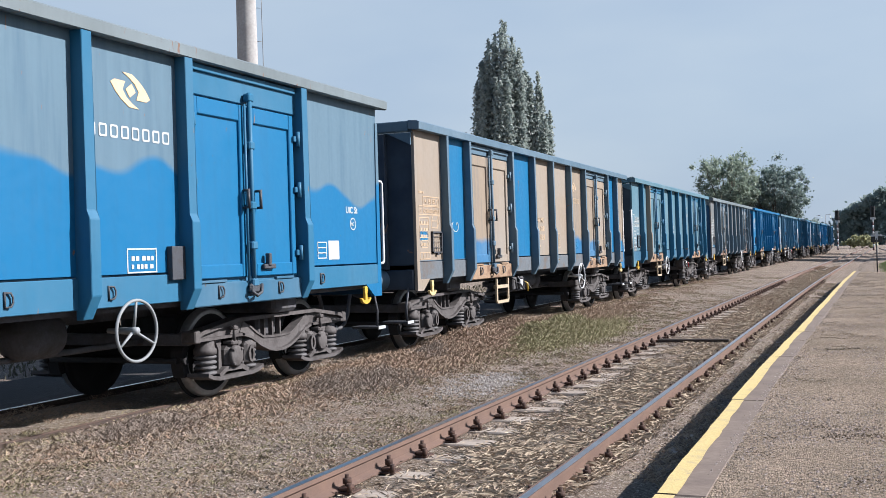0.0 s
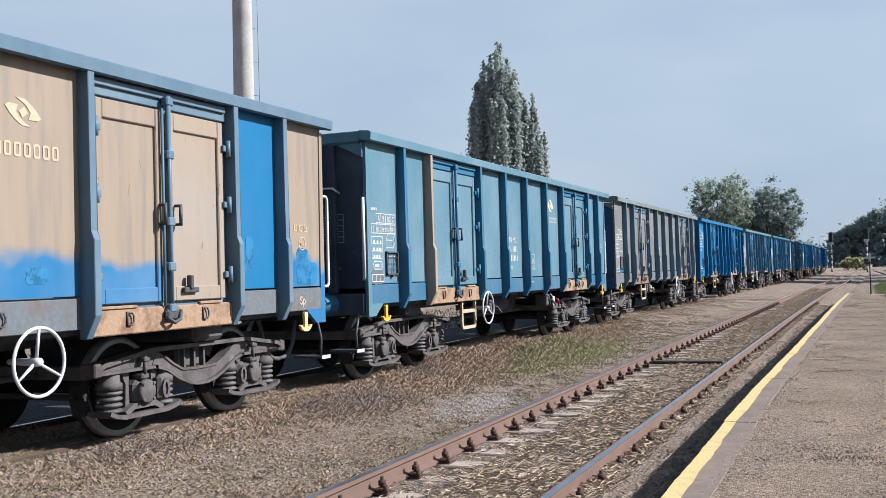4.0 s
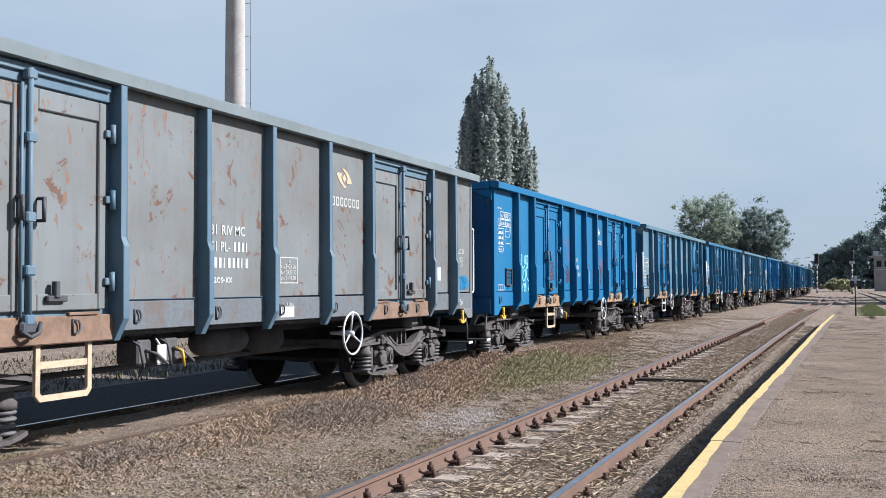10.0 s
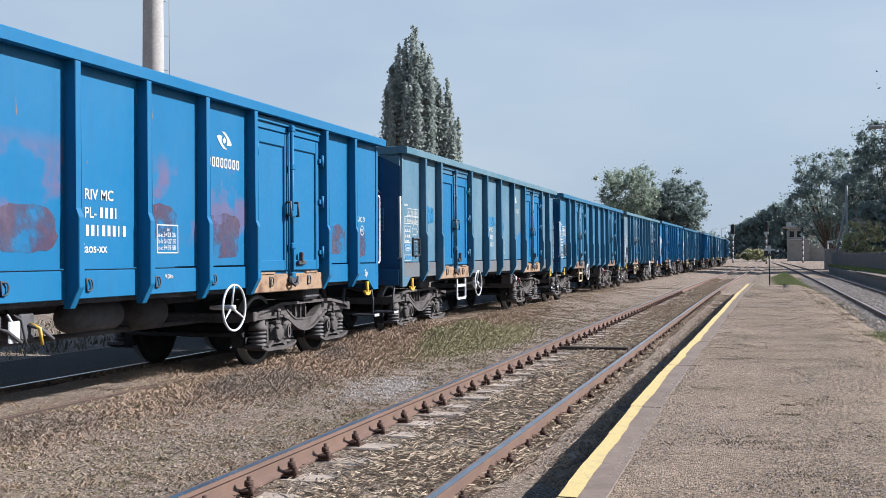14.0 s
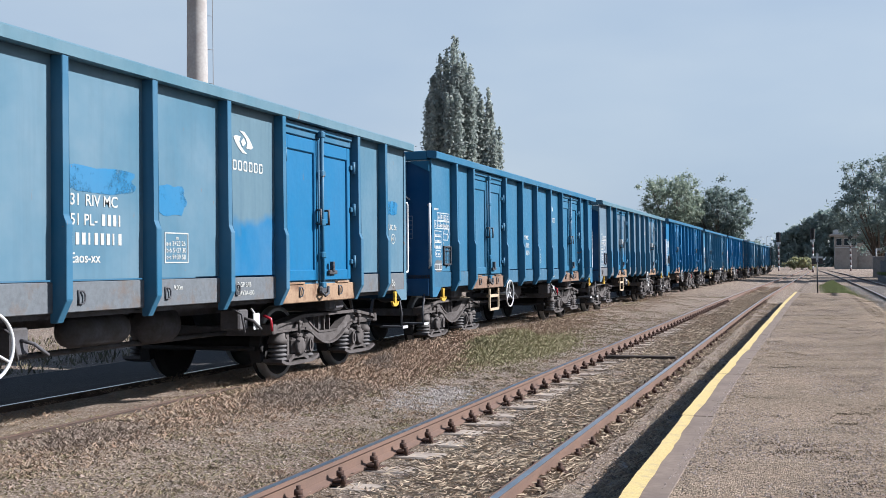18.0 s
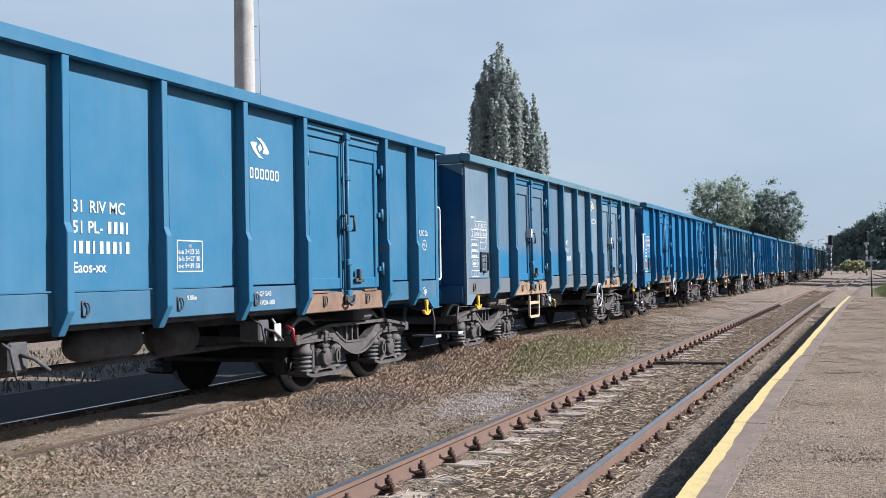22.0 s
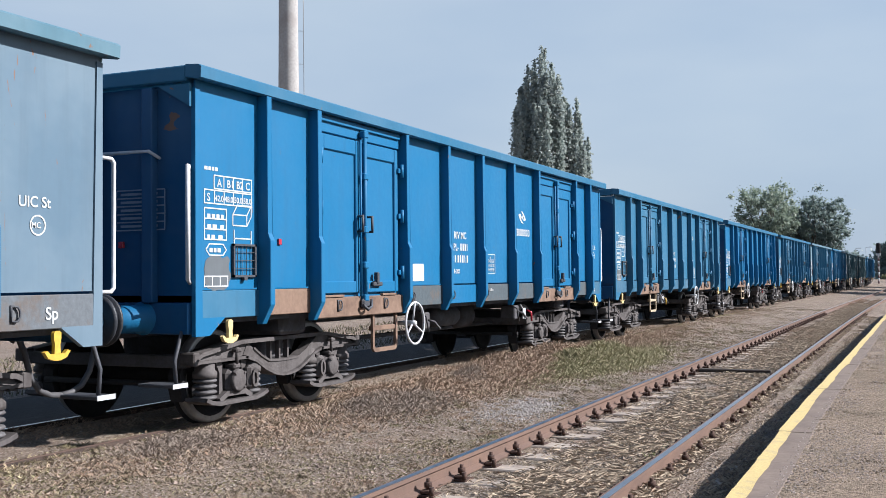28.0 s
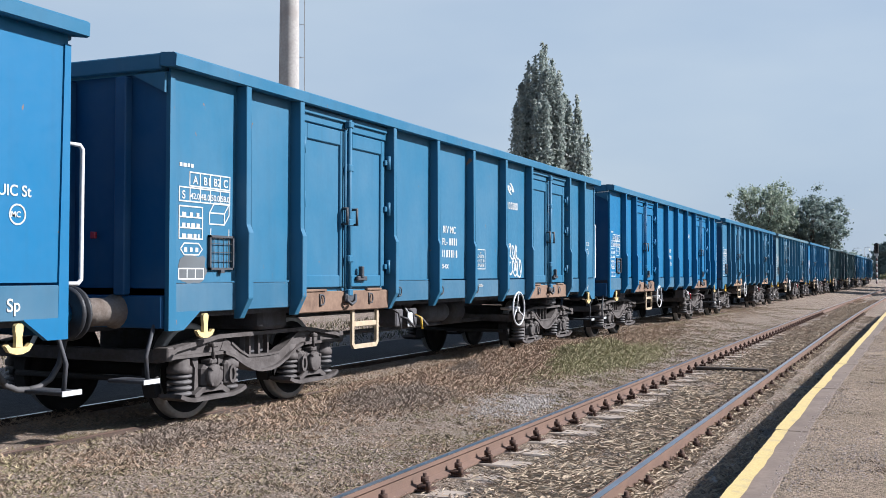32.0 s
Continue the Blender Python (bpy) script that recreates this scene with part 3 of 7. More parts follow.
def w_panel(bm, y0, y1, up):
    box(bm, (SIDE - 0.02, y0 - 0.04, 1.32), (SIDE, y1 + 0.04, 3.16 + up))


def w_skirt(bm, y0, y1):
    box(bm, (SIDE - 0.02, y0 - 0.04, 1.05), (SIDE + 0.012, y1 + 0.04, 1.3), 0.006)


def w_ring(bm, y, z, out):
    """D-shaped lashing ring."""
    x = SIDE + out
    pipe(bm, [(x, y, z - 0.055), (x + 0.014, y + 0.045, z - 0.05), (x + 0.014, y + 0.065, z - 0.02), (x + 0.014, y + 0.065, z + 0.02), (x + 0.014, y + 0.045, z + 0.05), (x, y, z + 0.055), (x, y, z - 0.055)], 0.0085, 5)


def w_post(bm, y, up, w):
    # outline across depth (x) and height: shallow above, deeper below the kink, tapering foot
    prof = [(SIDE - 0.015, 3.13 + up), (SIDE + 0.115, 3.13 + up), (SIDE + 0.115, 1.84), (SIDE + 0.15, 1.77), (SIDE + 0.15, 1.16), (SIDE + 0.05, 0.97), (SIDE - 0.015, 0.97)]
    a = [bm.verts.new((x, y - w, z)) for x, z in prof]
    b = [bm.verts.new((x, y + w, z)) for x, z in prof]
    bm.faces.new(a)
    bm.faces.new(b[::-1])
    for i in range(len(prof)):
        j = (i + 1) % len(prof)
        bm.faces.new((a[i], b[i], b[j], a[j]))
    bmesh.ops.bevel(bm, geom=list(bm.edges), offset=0.006, segments=1, affect="EDGES")


def w_cant(bm, side, up):
    s = side
    prof = [(1.38, 3.14), (1.52, 3.12), (1.545, 3.13), (1.55, 3.225), (1.52, 3.245), (1.38, 3.255)]
    prof = [(x, z + up) for x, z in prof]
    a = [bm.verts.new((s * x, -0.07, z)) for x, z in prof]
    b = [bm.verts.new((s * x, BODY + 0.07, z)) for x, z in prof]
    bm.faces.new(a)
    bm.faces.new(b)
    for i in range(len(prof)):
        j = (i + 1) % len(prof)
        bm.faces.new((a[i], b[i], b[j], a[j]))


def w_endrail(bm, y0, y1, up):
    box(bm, (-1.379, y0, 3.11 + up), (1.379, y1, 3.25 + up), 0.012)
    for s in (-1, 1):
        # gusset under the corner
        a = [(s * 1.4, 3.09 + up), (s * 1.4, 2.92), (s * 1.05, 3.09 + up)]
        f = [bm.verts.new((x, y0 + 0.03, z)) for x, z in a]
        g = [bm.verts.new((x, y0 + 0.06, z)) for x, z in a]
        bm.faces.new(f)
        bm.faces.new(g)
        for i in range(3):
            bm.faces.new((f[i], f[(i + 1) % 3], g[(i + 1) % 3], g[i]))


def w_leaf(bm, y0, y1):
    """Door leaf: frame members round a sunk sheet."""
    x0, x1 = SIDE - 0.01, SIDE + 0.035
    z0, z1 = 1.24, 2.95
    box(bm, (x0, y0 + 0.02, z0 + 0.02), (SIDE + 0.008, y1 - 0.02, z1 - 0.02))
    t = 0.085
    box(bm, (x0, y0, z0), (x1, y0 + t, z1), 0.008)
    box(bm, (x0, y1 - t, z0), (x1, y1, z1), 0.008)
    box(bm, (x0, y0 + t, z1 - 0.16), (x1 - 0.003, y1 - t, z1), 0.008)
    box(bm, (x0, y0 + t, z0), (x1 - 0.003, y1 - t, z0 + 0.13), 0.008)


def w_door(bm, y0, up):
    box(bm, (SIDE - 0.02, y0, 2.97), (SIDE + 0.02, y0 + DOOR, 3.13 + up), 0.006)
    box(bm, (SIDE + 0.02, y0 + 0.05, 3.05 + up), (SIDE + 0.05, y0 + DOOR - 0.05, 3.11 + up), 0.006)
    box(bm, (SIDE - 0.035, y0 - 0.03, 1.2), (SIDE - 0.012, y0 + DOOR + 0.03, 2.99))
    box(bm, (SIDE - 0.011, y0 + 0.9, 1.24), (SIDE, y0 + 1.09, 2.97))


def w_lockbar(bm, y):
    tube(bm, (SIDE + 0.075, y, 1.14), (SIDE + 0.075, y, 3.08), 0.024, seg=8)
    for z in (3.03, 2.55, 1.95, 1.55, 1.18):
        box(bm, (SIDE + 0.03, y - 0.05, z - 0.04), (SIDE + 0.105, y + 0.05, z + 0.04), 0.012)
    tube(bm, (SIDE + 0.06, y - 0.07, 1.2), (SIDE + 0.06, y - 0.07, 2.96), 0.014, seg=6)


def w_handle(bm, y, z):
    pipe(bm, [(SIDE + 0.035, y, z), (SIDE + 0.1, y, z), (SIDE + 0.1, y, z - 0.17), (SIDE + 0.035, y, z - 0.17)], 0.014, 6)


def w_latch(bm, y, z):
    box(bm, (SIDE + 0.035, y - 0.1, z - 0.03), (SIDE + 0.075, y + 0.12, z + 0.02), 0.008)
    box(bm, (SIDE + 0.035, y - 0.03, z), (SIDE + 0.09, y + 0.02, z + 0.13), 0.008)


def w_hinge(bm, y, z):
    tube(bm, (SIDE + 0.07, y, z - 0.08), (SIDE + 0.07, y, z + 0.08), 0.024, seg=8)
    box(bm, (SIDE + 0.02, y - 0.07, z - 0.03), (SIDE + 0.065, y + 0.07, z + 0.03), 0.006)


def w_sill(bm, y0):
    box(bm, (SIDE - 0.02, y0 - 0.06, 0.98), (SIDE + 0.045, y0 + DOOR + 0.06, 1.2), 0.01)
    box(bm, (SIDE + 0.02, y0 + 0.1, 1.2), (SIDE + 0.06, y0 + 0.55, 1.225), 0.004)
    box(bm, (SIDE + 0.02, y0 + 1.45, 1.2), (SIDE + 0.06, y0 + 1.8, 1.225), 0.004)


def w_knuckle(bm, y0):
    y = y0 + DOOR / 2
    box(bm, (SIDE + 0.05, y - 0.09, 1.07), (SIDE + 0.1, y + 0.09, 1.17), 0.02)
    pipe(bm, [(SIDE + 0.1, y - 0.1, 1.1), (SIDE + 0.12, y - 0.02, 1.05), (SIDE + 0.12, y + 0.06, 1.08), (SIDE + 0.1, y + 0.1, 1.16)], 0.016, 6)


def w_floor(bm):
    box(bm, (-1.38, 0.02, 1.2), (1.38, BODY - 0.02, 1.26))


def w_underframe(bm):
    box(bm, (-0.3, 0.1, 0.85), (0.3, BODY - 0.1, 1.18))
    for s in (-1, 1):
        box(bm, (s * 1.28 - 0.05, 0.3, 1.0), (s * 1.28 + 0.05, BODY - 0.3, 1.19))
    for k in range(12):
        y = 0.6 + k * 1.06
        box(bm, (-1.3, y - 0.05, 1.0), (1.3, y + 0.05, 1.19))
    for s in (0.0, 1.0):
        y = 1.95 + s * 9.0
        box(bm, (-1.2, y - 0.25, 0.82), (1.2, y + 0.25, 1.1), 0.04)
    # brake rods
    tube(bm, (0.45, 3.4, 0.62), (0.45, 9.6, 0.62), 0.03, seg=6)
    tube(bm, (-0.2, 3.2, 0.55), (-0.2, 9.8, 0.55), 0.025, seg=6)


def w_farside(bm, kind, up):
    box(bm, (-SIDE, 0.02, 1.0), (-SIDE + 0.02, BODY - 0.02, 3.16 + up))
    for y in TYPES[kind][0]:
        box(bm, (-SIDE - 0.11, y - 0.035, 0.98), (-SIDE, y + 0.035, 3.13 + up))
    for y in bays(kind)[0]:
        box(bm, (-SIDE - 0.04, y + 0.05, 1.24), (-SIDE, y + DOOR - 0.05, 2.95))


def w_end(bm, y, sgn, up):
    """End wall with two stiff uprights and a belt; sgn -1: faces the head of the train."""
    t = 0.02 * sgn
    box(bm, (-1.4, min(y, y - t), 0.92), (1.4, max(y, y - t), 3.1 + up))


def w_endpost(bm, x, y, sgn, up):
    box(bm, (x - 0.06, min(y, y + 0.09 * sgn), 1.2), (x + 0.06, max(y, y + 0.09 * sgn), 3.08 + up), 0.01)


def w_headstock(bm, y, sgn):
    box(bm, (-1.38, min(y, y + 0.05 * sgn), 0.92), (1.38, max(y, y + 0.05 * sgn), 1.195), 0.01)


def w_corner(bm, y0, y1):
    pts = [(y0, 0.9), (y0 + 0.2, 0.9), (y0 + 0.42, 1.05), (y0 + 0.42, 1.06), (y0 + 0.1, 1.06), (y0 + 0.06, 3.09), (y0, 3.09)] if y1 > y0 else [(y0, 0.9), (y0, 3.09), (y0 - 0.06, 3.09), (y0 - 0.1, 1.06), (y0 - 0.42, 1.06), (y0 - 0.42, 1.05), (y0 - 0.2, 0.9)]
    plate(bm, pts, SIDE - 0.03, SIDE + 0.014)


def w_buffer(bm, x, y, sgn):
    lathe(bm, [(0, 0.0), (0, 0.15), (0.04 * sgn, 0.15), (0.06 * sgn, 0.12), (0.34 * sgn, 0.12), (0.35 * sgn, 0.1), (0.52 * sgn, 0.1), (0.52 * sgn, 0.0)], 1, (x, y, 1.06), 16)


def w_bufhead(bm, x, y, sgn):
    lathe(bm, [(0.515 * sgn, 0.0), (0.515 * sgn, 0.2), (0.53 * sgn, 0.225), (0.55 * sgn, 0.22), (0.562 * sgn, 0.12), (0.566 * sgn, 0.0)], 1, (x, y, 1.06), 24)


def w_coupler(bm, y, sgn):
    box(bm, (-0.09, min(y, y + 0.32 * sgn), 0.98), (0.09, max(y, y + 0.32 * sgn), 1.12), 0.02)
    pipe(bm, [(0.05, y + 0.3 * sgn, 1.02), (0.05, y + 0.42 * sgn, 0.9), (0.05, y + 0.48 * sgn, 0.95)], 0.03, 6)
    tube(bm, (-0.2, y + 0.45 * sgn, 0.93), (0.2, y + 0.45 * sgn, 0.93), 0.03, seg=6)


def w_hose(bm, y, sgn, x):
    pipe(bm, [(x, y, 0.97), (x, y + 0.1 * sgn, 0.94), (x, y + 0.17 * sgn, 0.8), (x, y + 0.23 * sgn, 0.6), (x, y + 0.33 * sgn, 0.48), (x, y + 0.45 * sgn, 0.43), (x, y + 0.57 * sgn, 0.42)], 0.026, 7)


def w_corner_step(bm, y, sgn):
    pipe(bm, [(1.3, y + 0.02 * sgn, 0.95), (1.3, y + 0.12 * sgn, 0.7), (1.3, y + 0.1 * sgn, 0.5)], 0.018, 6)
    box(bm, (0.98, min(y + 0.02 * sgn, y + 0.22 * sgn), 0.47), (1.36, max(y + 0.02 * sgn, y + 0.22 * sgn), 0.5), 0.006)


def w_step_lip(bm, y, sgn):
    yy = y + (0.22 if sgn < 0 else 0.02) * sgn
    box(bm, (1.36, min(y + 0.02 * sgn, y + 0.22 * sgn), 0.465), (1.366, max(y + 0.02 * sgn, y + 0.22 * sgn), 0.505))


def w_handrail_corner(bm, y, sgn):
    k = y + 0.1 * sgn
    pipe(bm, [(SIDE - 0.05, y, 2.38), (SIDE + 0.01, k, 2.39), (SIDE + 0.01, k, 1.4), (SIDE - 0.05, y, 1.37)], 0.016, 6)


def w_handrail_big(bm, y, sgn):
    k = y + 0.17 * sgn
    x = SIDE - 0.03
    pipe(bm, [(x, y - 0.02 * sgn, 2.36), (x, k - 0.03 * sgn, 2.36), (x, k, 2.33), (x, k, 1.34), (x, k - 0.03 * sgn, 1.31), (x, y - 0.02 * sgn, 1.31)], 0.017, 6)


def w_handrail_flat(bm, y, sgn):
    k = y + 0.1 * sgn
    pipe(bm, [(0.45, y, 2.52), (0.45, k, 2.54), (1.0, k, 2.54), (1.05, y, 2.48)], 0.014, 6)


def w_hook(bm, y):
    """Cast towing hook: rounded shank, anchor-shaped foot."""
    x0, x1 = SIDE + 0.005, SIDE + 0.035
    ribbon(bm, [(y - 0.02, 1.035), (y - 0.036, 1.02), (y - 0.036, 0.98), (y - 0.026, 0.94), (y - 0.03, 0.87)], [(y + 0.02, 1.035), (y + 0.036, 1.02), (y + 0.036, 0.98), (y + 0.026, 0.94), (y + 0.03, 0.87)], x0, x1)
    ribbon(bm, [(y - 0.125, 0.885), (y - 0.09, 0.84), (y - 0.03, 0.82), (y + 0.03, 0.82), (y + 0.09, 0.84), (y + 0.125, 0.885)], [(y - 0.1, 0.895), (y - 0.072, 0.872), (y - 0.03, 0.868), (y + 0.03, 0.868), (y + 0.072, 0.872), (y + 0.1, 0.895)], x0 - 0.002, x1 + 0.002)


def w_steps(bm, y0, y1):
    x = SIDE - 0.03
    strip(bm, [(y0, 1.06), (y0, 0.6), (y0 + 0.035, 0.565), (y1 - 0.035, 0.565), (y1, 0.6), (y1, 1.06)], 0.024, x, x + 0.03)
    box(bm, (x - 0.05, y0 + 0.022, 0.79), (x + 0.028, y1 - 0.022, 0.845), 0.005)


def w_brakewheel(bm, y, z):
    """Three-spoked hand wheel."""
    c = Vector((SIDE + 0.12, y, z))
    r = [(0.255 + 0.014 * math.cos(k), 0.014 * math.sin(k)) for k in (2 * math.pi * i / 8 for i in range(9))]
    lathe(bm, [(q, p) for p, q in r], 0, c, 40)
    for k in (90, 210, 330):
        d = Vector((0.0, math.cos(radians(k)), math.sin(radians(k))))
        tube(bm, c - Vector((0.03, 0, 0)) + d * 0.03, c + d * 0.25, 0.014, 0.011, 6)
    lathe(bm, [(-0.3, 0.0), (-0.3, 0.022), (-0.03, 0.035), (0.01, 0.03), (0.012, 0.0)], 0, c, 10)


def w_tank(bm, y0, y1, x, z, r):
    lathe(bm, [(0, 0.0), (0.02, r * 0.5), (0.07, r * 0.9), (0.12, r), (y1 - y0 - 0.12, r), (y1 - y0 - 0.07, r * 0.9), (y1 - y0 - 0.02, r * 0.5), (y1 - y0, 0.0)], 1, (x, y0, z), 16)


def w_valvebox(bm, y):
    box(bm, (1.05, y - 0.1, 0.72), (1.3, y + 0.1, 0.95), 0.02)
    pipe(bm, [(1.3, y, 0.85), (1.38, y + 0.06, 0.82), (1.4, y + 0.2, 0.72)], 0.015, 6)
    pipe(bm, [(1.2, y - 0.15, 0.98), (1.36, y - 0.15, 0.9), (1.38, y - 0.12, 0.7)], 0.012, 6)


def w_lever_plate(bm, y):
    box(bm, (1.36, y - 0.07, 0.72), (1.375, y + 0.07, 0.9), 0.01)
    tube(bm, (1.3, y, 0.95), (1.37, y, 0.86), 0.012, seg=6)


def w_lever(bm, y):
    pipe(bm, [(1.3, y - 0.02, 0.86), (1.38, y, 0.82), (1.38, y + 0.03, 0.68)], 0.016, 6)


# ---- bogie parts, about the bogie's centre ----
def b_frame(bm, s):
    """Cast side frame: arched top flange, webbed arms, deep belly round a barred window."""
    x0, x1 = sorted((s * 0.98, s * 1.06))
    wide0, wide1 = sorted((s * 0.94, s * 1.11))
    strip(bm, [(-1.5, 0.665), (-1.42, 0.7), (-0.8, 0.785), (0.8, 0.785), (1.42, 0.7), (1.5, 0.665)], 0.02, wide0, wide1)
    for k in (-1, 1):
        arm_low = [(k * 1.48, 0.63), (k * 1.2, 0.63), (k * 0.95, 0.63), (k * 0.66, 0.64)]
        arm_top = [(k * 1.48, 0.67), (k * 1.2, 0.72), (k * 0.95, 0.75), (k * 0.66, 0.77)]
        ribbon(bm, arm_low, arm_top, x0, x1)
        strip(bm, [(k * 1.48, 0.628), (k * 0.7, 0.628)], 0.014, wide0, wide1)
        # end bracket and pads above the springs
        box(bm, (wide0, min(k * 1.47, k * 1.565), 0.6), (wide1 + 0.004, max(k * 1.47, k * 1.565), 0.725), 0.012)
        for d in (-0.36, 0.36):
            lathe(bm, [(0.47, 0.0), (0.47, 0.12), (0.52, 0.12), (0.54, 0.1), (0.63, 0.095), (0.63, 0.0)], 2, (s * 1.0, k * 0.9 + d, 0), 14)
        # horn guides each side of the axle box
        for d in (-1, 1):
            ribbon(bm, [(k * 0.9 + d * 0.15, 0.27), (k * 0.9 + d * 0.16, 0.5), (k * 0.9 + d * 0.15, 0.63)], [(k * 0.9 + d * 0.21, 0.25), (k * 0.9 + d * 0.2, 0.5), (k * 0.9 + d * 0.27, 0.63)], x0 + 0.006, x1 - 0.006)
    belly = [(-0.74, 0.635), (-0.56, 0.585), (-0.38, 0.49), (-0.22, 0.43), (-0.08, 0.405), (0.08, 0.405), (0.22, 0.43), (0.38, 0.49), (0.56, 0.585), (0.74, 0.635)]
    rim = [(-0.66, 0.765), (-0.56, 0.71), (-0.42, 0.625), (-0.28, 0.565), (-0.1, 0.555), (0.1, 0.555), (0.28, 0.565), (0.42, 0.625), (0.56, 0.71), (0.66, 0.765)]
    ribbon(bm, belly, rim, x0 - 0.007, x1 + 0.007)
    strip(bm, belly, 0.014, wide0, wide1)
    strip(bm, rim[1:-1], 0.011, x0 - 0.02, x1 + 0.02)
    for y in (-0.2, -0.04, 0.12):
        box(bm, (x0 + 0.01, y - 0.014, 0.55), (x1 - 0.02, y + 0.014, 0.775))


def b_cross(bm):
    box(bm, (-0.94, -0.2, 0.55), (0.94, 0.2, 0.8), 0.03)


def b_endbeam(bm, y):
    box(bm, (-1.0, y - 0.05, 0.58), (1.0, y + 0.05, 0.7), 0.01)


def b_spring(bm, s, y):
    prof = []
    n = 4
    for i in range(n):
        z = 0.262 + 0.215 * i / n
        prof += [(z, 0.085), (z + 0.008, 0.11), (z + 0.02, 0.118), (z + 0.034, 0.11), (z + 0.042, 0.085), (z + 0.048, 0.07)]
    lathe(bm, prof, 2, (s * 1.0, y, 0), 16)


def b_box(bm, s, y):
    """Axle box: rounded casting, bolted round cover, cap above."""
    x0, x1 = sorted((s * 0.92, s * 1.11))
    box(bm, (x0, y - 0.125, 0.3), (x1, y + 0.125, 0.535), 0.045)
    lathe(bm, [(0, 0.11), (0.035 * s, 0.11), (0.045 * s, 0.09), (0.05 * s, 0.0)], 0, (s * 1.11, y, 0.42), 16)
    for k in range(4):
        a = 0.785 + k * 1.571
        tube(bm, (s * 1.11, y + 0.1 * math.cos(a), 0.42 + 0.1 * math.sin(a)), (s * 1.165, y + 0.1 * math.cos(a), 0.42 + 0.1 * math.sin(a)), 0.016, seg=6)
    box(bm, (min(s * 1.0, s * 1.13), y - 0.06, 0.53), (max(s * 1.0, s * 1.13), y + 0.05, 0.585), 0.015)


def b_saddle(bm, s, y):
    x0, x1 = sorted((s * 0.88, s * 1.14))
    strip(bm, [(y - 0.5, 0.275), (y - 0.42, 0.245), (y - 0.3, 0.222), (y + 0.3, 0.222), (y + 0.42, 0.245), (y + 0.5, 0.275)], 0.019, x0, x1)
    strip(bm, [(y - 0.26, 0.245), (y - 0.15, 0.3), (y + 0.15, 0.3), (y + 0.26, 0.245)], 0.025, x0 + 0.02, x1 - 0.03)


def b_damper(bm, s, y, k):
    """Friction damper on the inner side of the box with its ring link, or the hanger strap on the outer side."""
    x, e = s * 1.06, s * 1.14
    a, b = min(x, e), max(x, e)
    if k * y < 0:
        box(bm, (a, y + k * 0.24 - 0.07, 0.31), (b, y + k * 0.24 + 0.07, 0.55), 0.03)
        strip(bm, [(y + k * 0.25 + 0.04 * math.cos(q), 0.42 + 0.075 * math.sin(q)) for q in (6.283 * i / 12 for i in range(13))], 0.014, b if s > 0 else a - 0.02, b + 0.02 if s > 0 else a)
    else:
        tube(bm, (s * 1.12, y - 0.01, 0.58), (s * 1.12, y - 0.01, 0.74), 0.017, seg=8)
        box(bm, (min(s * 1.08, s * 1.15), y - 0.05, 0.69), (max(s * 1.08, s * 1.15), y + 0.035, 0.73), 0.01)


def b_shoe(bm, y, k):
    for s in (-1, 1):
        x0, x1 = sorted((s * 0.72, s * 0.86))
        strip(bm, [(y + k * 0.44, 0.62), (y + k * 0.5, 0.5), (y + k * 0.51, 0.4), (y + k * 0.47, 0.26)], 0.04, x0, x1)
        tube(bm, (s * 0.84, y + k * 0.53, 0.42), (s * 0.9, y + k * 0.53, 0.42), 0.035, seg=8)
    tube(bm, (-0.8, y + k * 0.56, 0.42), (0.8, y + k * 0.56, 0.42), 0.03, seg=6)


def wheel_pair(bm):
    for s in (-1, 1):
        lathe(bm, [(0.66 * s, 0.0), (0.66 * s, 0.1), (0.73 * s, 0.12), (0.75 * s, 0.36), (0.7 * s, 0.39), (0.69 * s, 0.485), (0.715 * s, 0.487), (0.725 * s, 0.462), (0.815 * s, 0.455), (0.818 * s, 0.39), (0.77 * s, 0.37), (0.78 * s, 0.13), (0.84 * s, 0.1), (0.84 * s, 0.0)], 0, (0, 0, 0), 32)
        # two casting marks, which show the roll
        for k in (0.0, 2.4):
            c = Vector((0.776 * s, math.cos(k) * 0.25, math.sin(k) * 0.25))
            lathe(bm, [(-0.02 * s, 0.03), (0.012 * s, 0.03), (0.012 * s, 0.0)], 0, c, 8)
    tube(bm, (-1.0, 0, 0), (1.0, 0, 0), 0.08, seg=12)


def wheel_rim(bm, s):
    lathe(bm, [(0.727 * s, 0.4625), (0.8155 * s, 0.4555), (0.8195 * s, 0.43), (0.8195 * s, 0.4)], 0, (0, 0, 0), 32)


def outline_lines(bm, y, z, w, h, cols, rws, t=0.012):
    x0, x1 = SIDE + 0.001, SIDE + 0.004
    for i in range(cols + 1):
        yy = y + w * i / cols
        box(bm, (x0, yy - t / 2, z), (x1 - 0.0005, yy + t / 2, z + h))
    for i in range(rws + 1):
        zz = z + h * i / rws
        box(bm, (x0, y - t / 2, zz - t / 2), (x1 + 0.0005, y + w + t / 2, zz + t / 2))


def bars(bm, y, z, w, h, n, gap=0.45):
    """Unreadable lettering as short bars."""
    rnd = random.Random(int(y * 100 + z * 37 + w * 11))
    hh = h / n
    for i in range(n):
        zz = z + h - (i + 1) * hh
        k = y
        while k < y + w - 0.02:
            q = rnd.uniform(0.4, 0.75) * hh
            q = min(q, y + w - k)
            box(bm, (SIDE + 0.001, k, zz), (SIDE + 0.004, k + q, zz + hh * (1 - gap)))
            k += q + 0.22 * hh * rnd.choice((1, 1, 1, 2.5))


TEXTS = {}


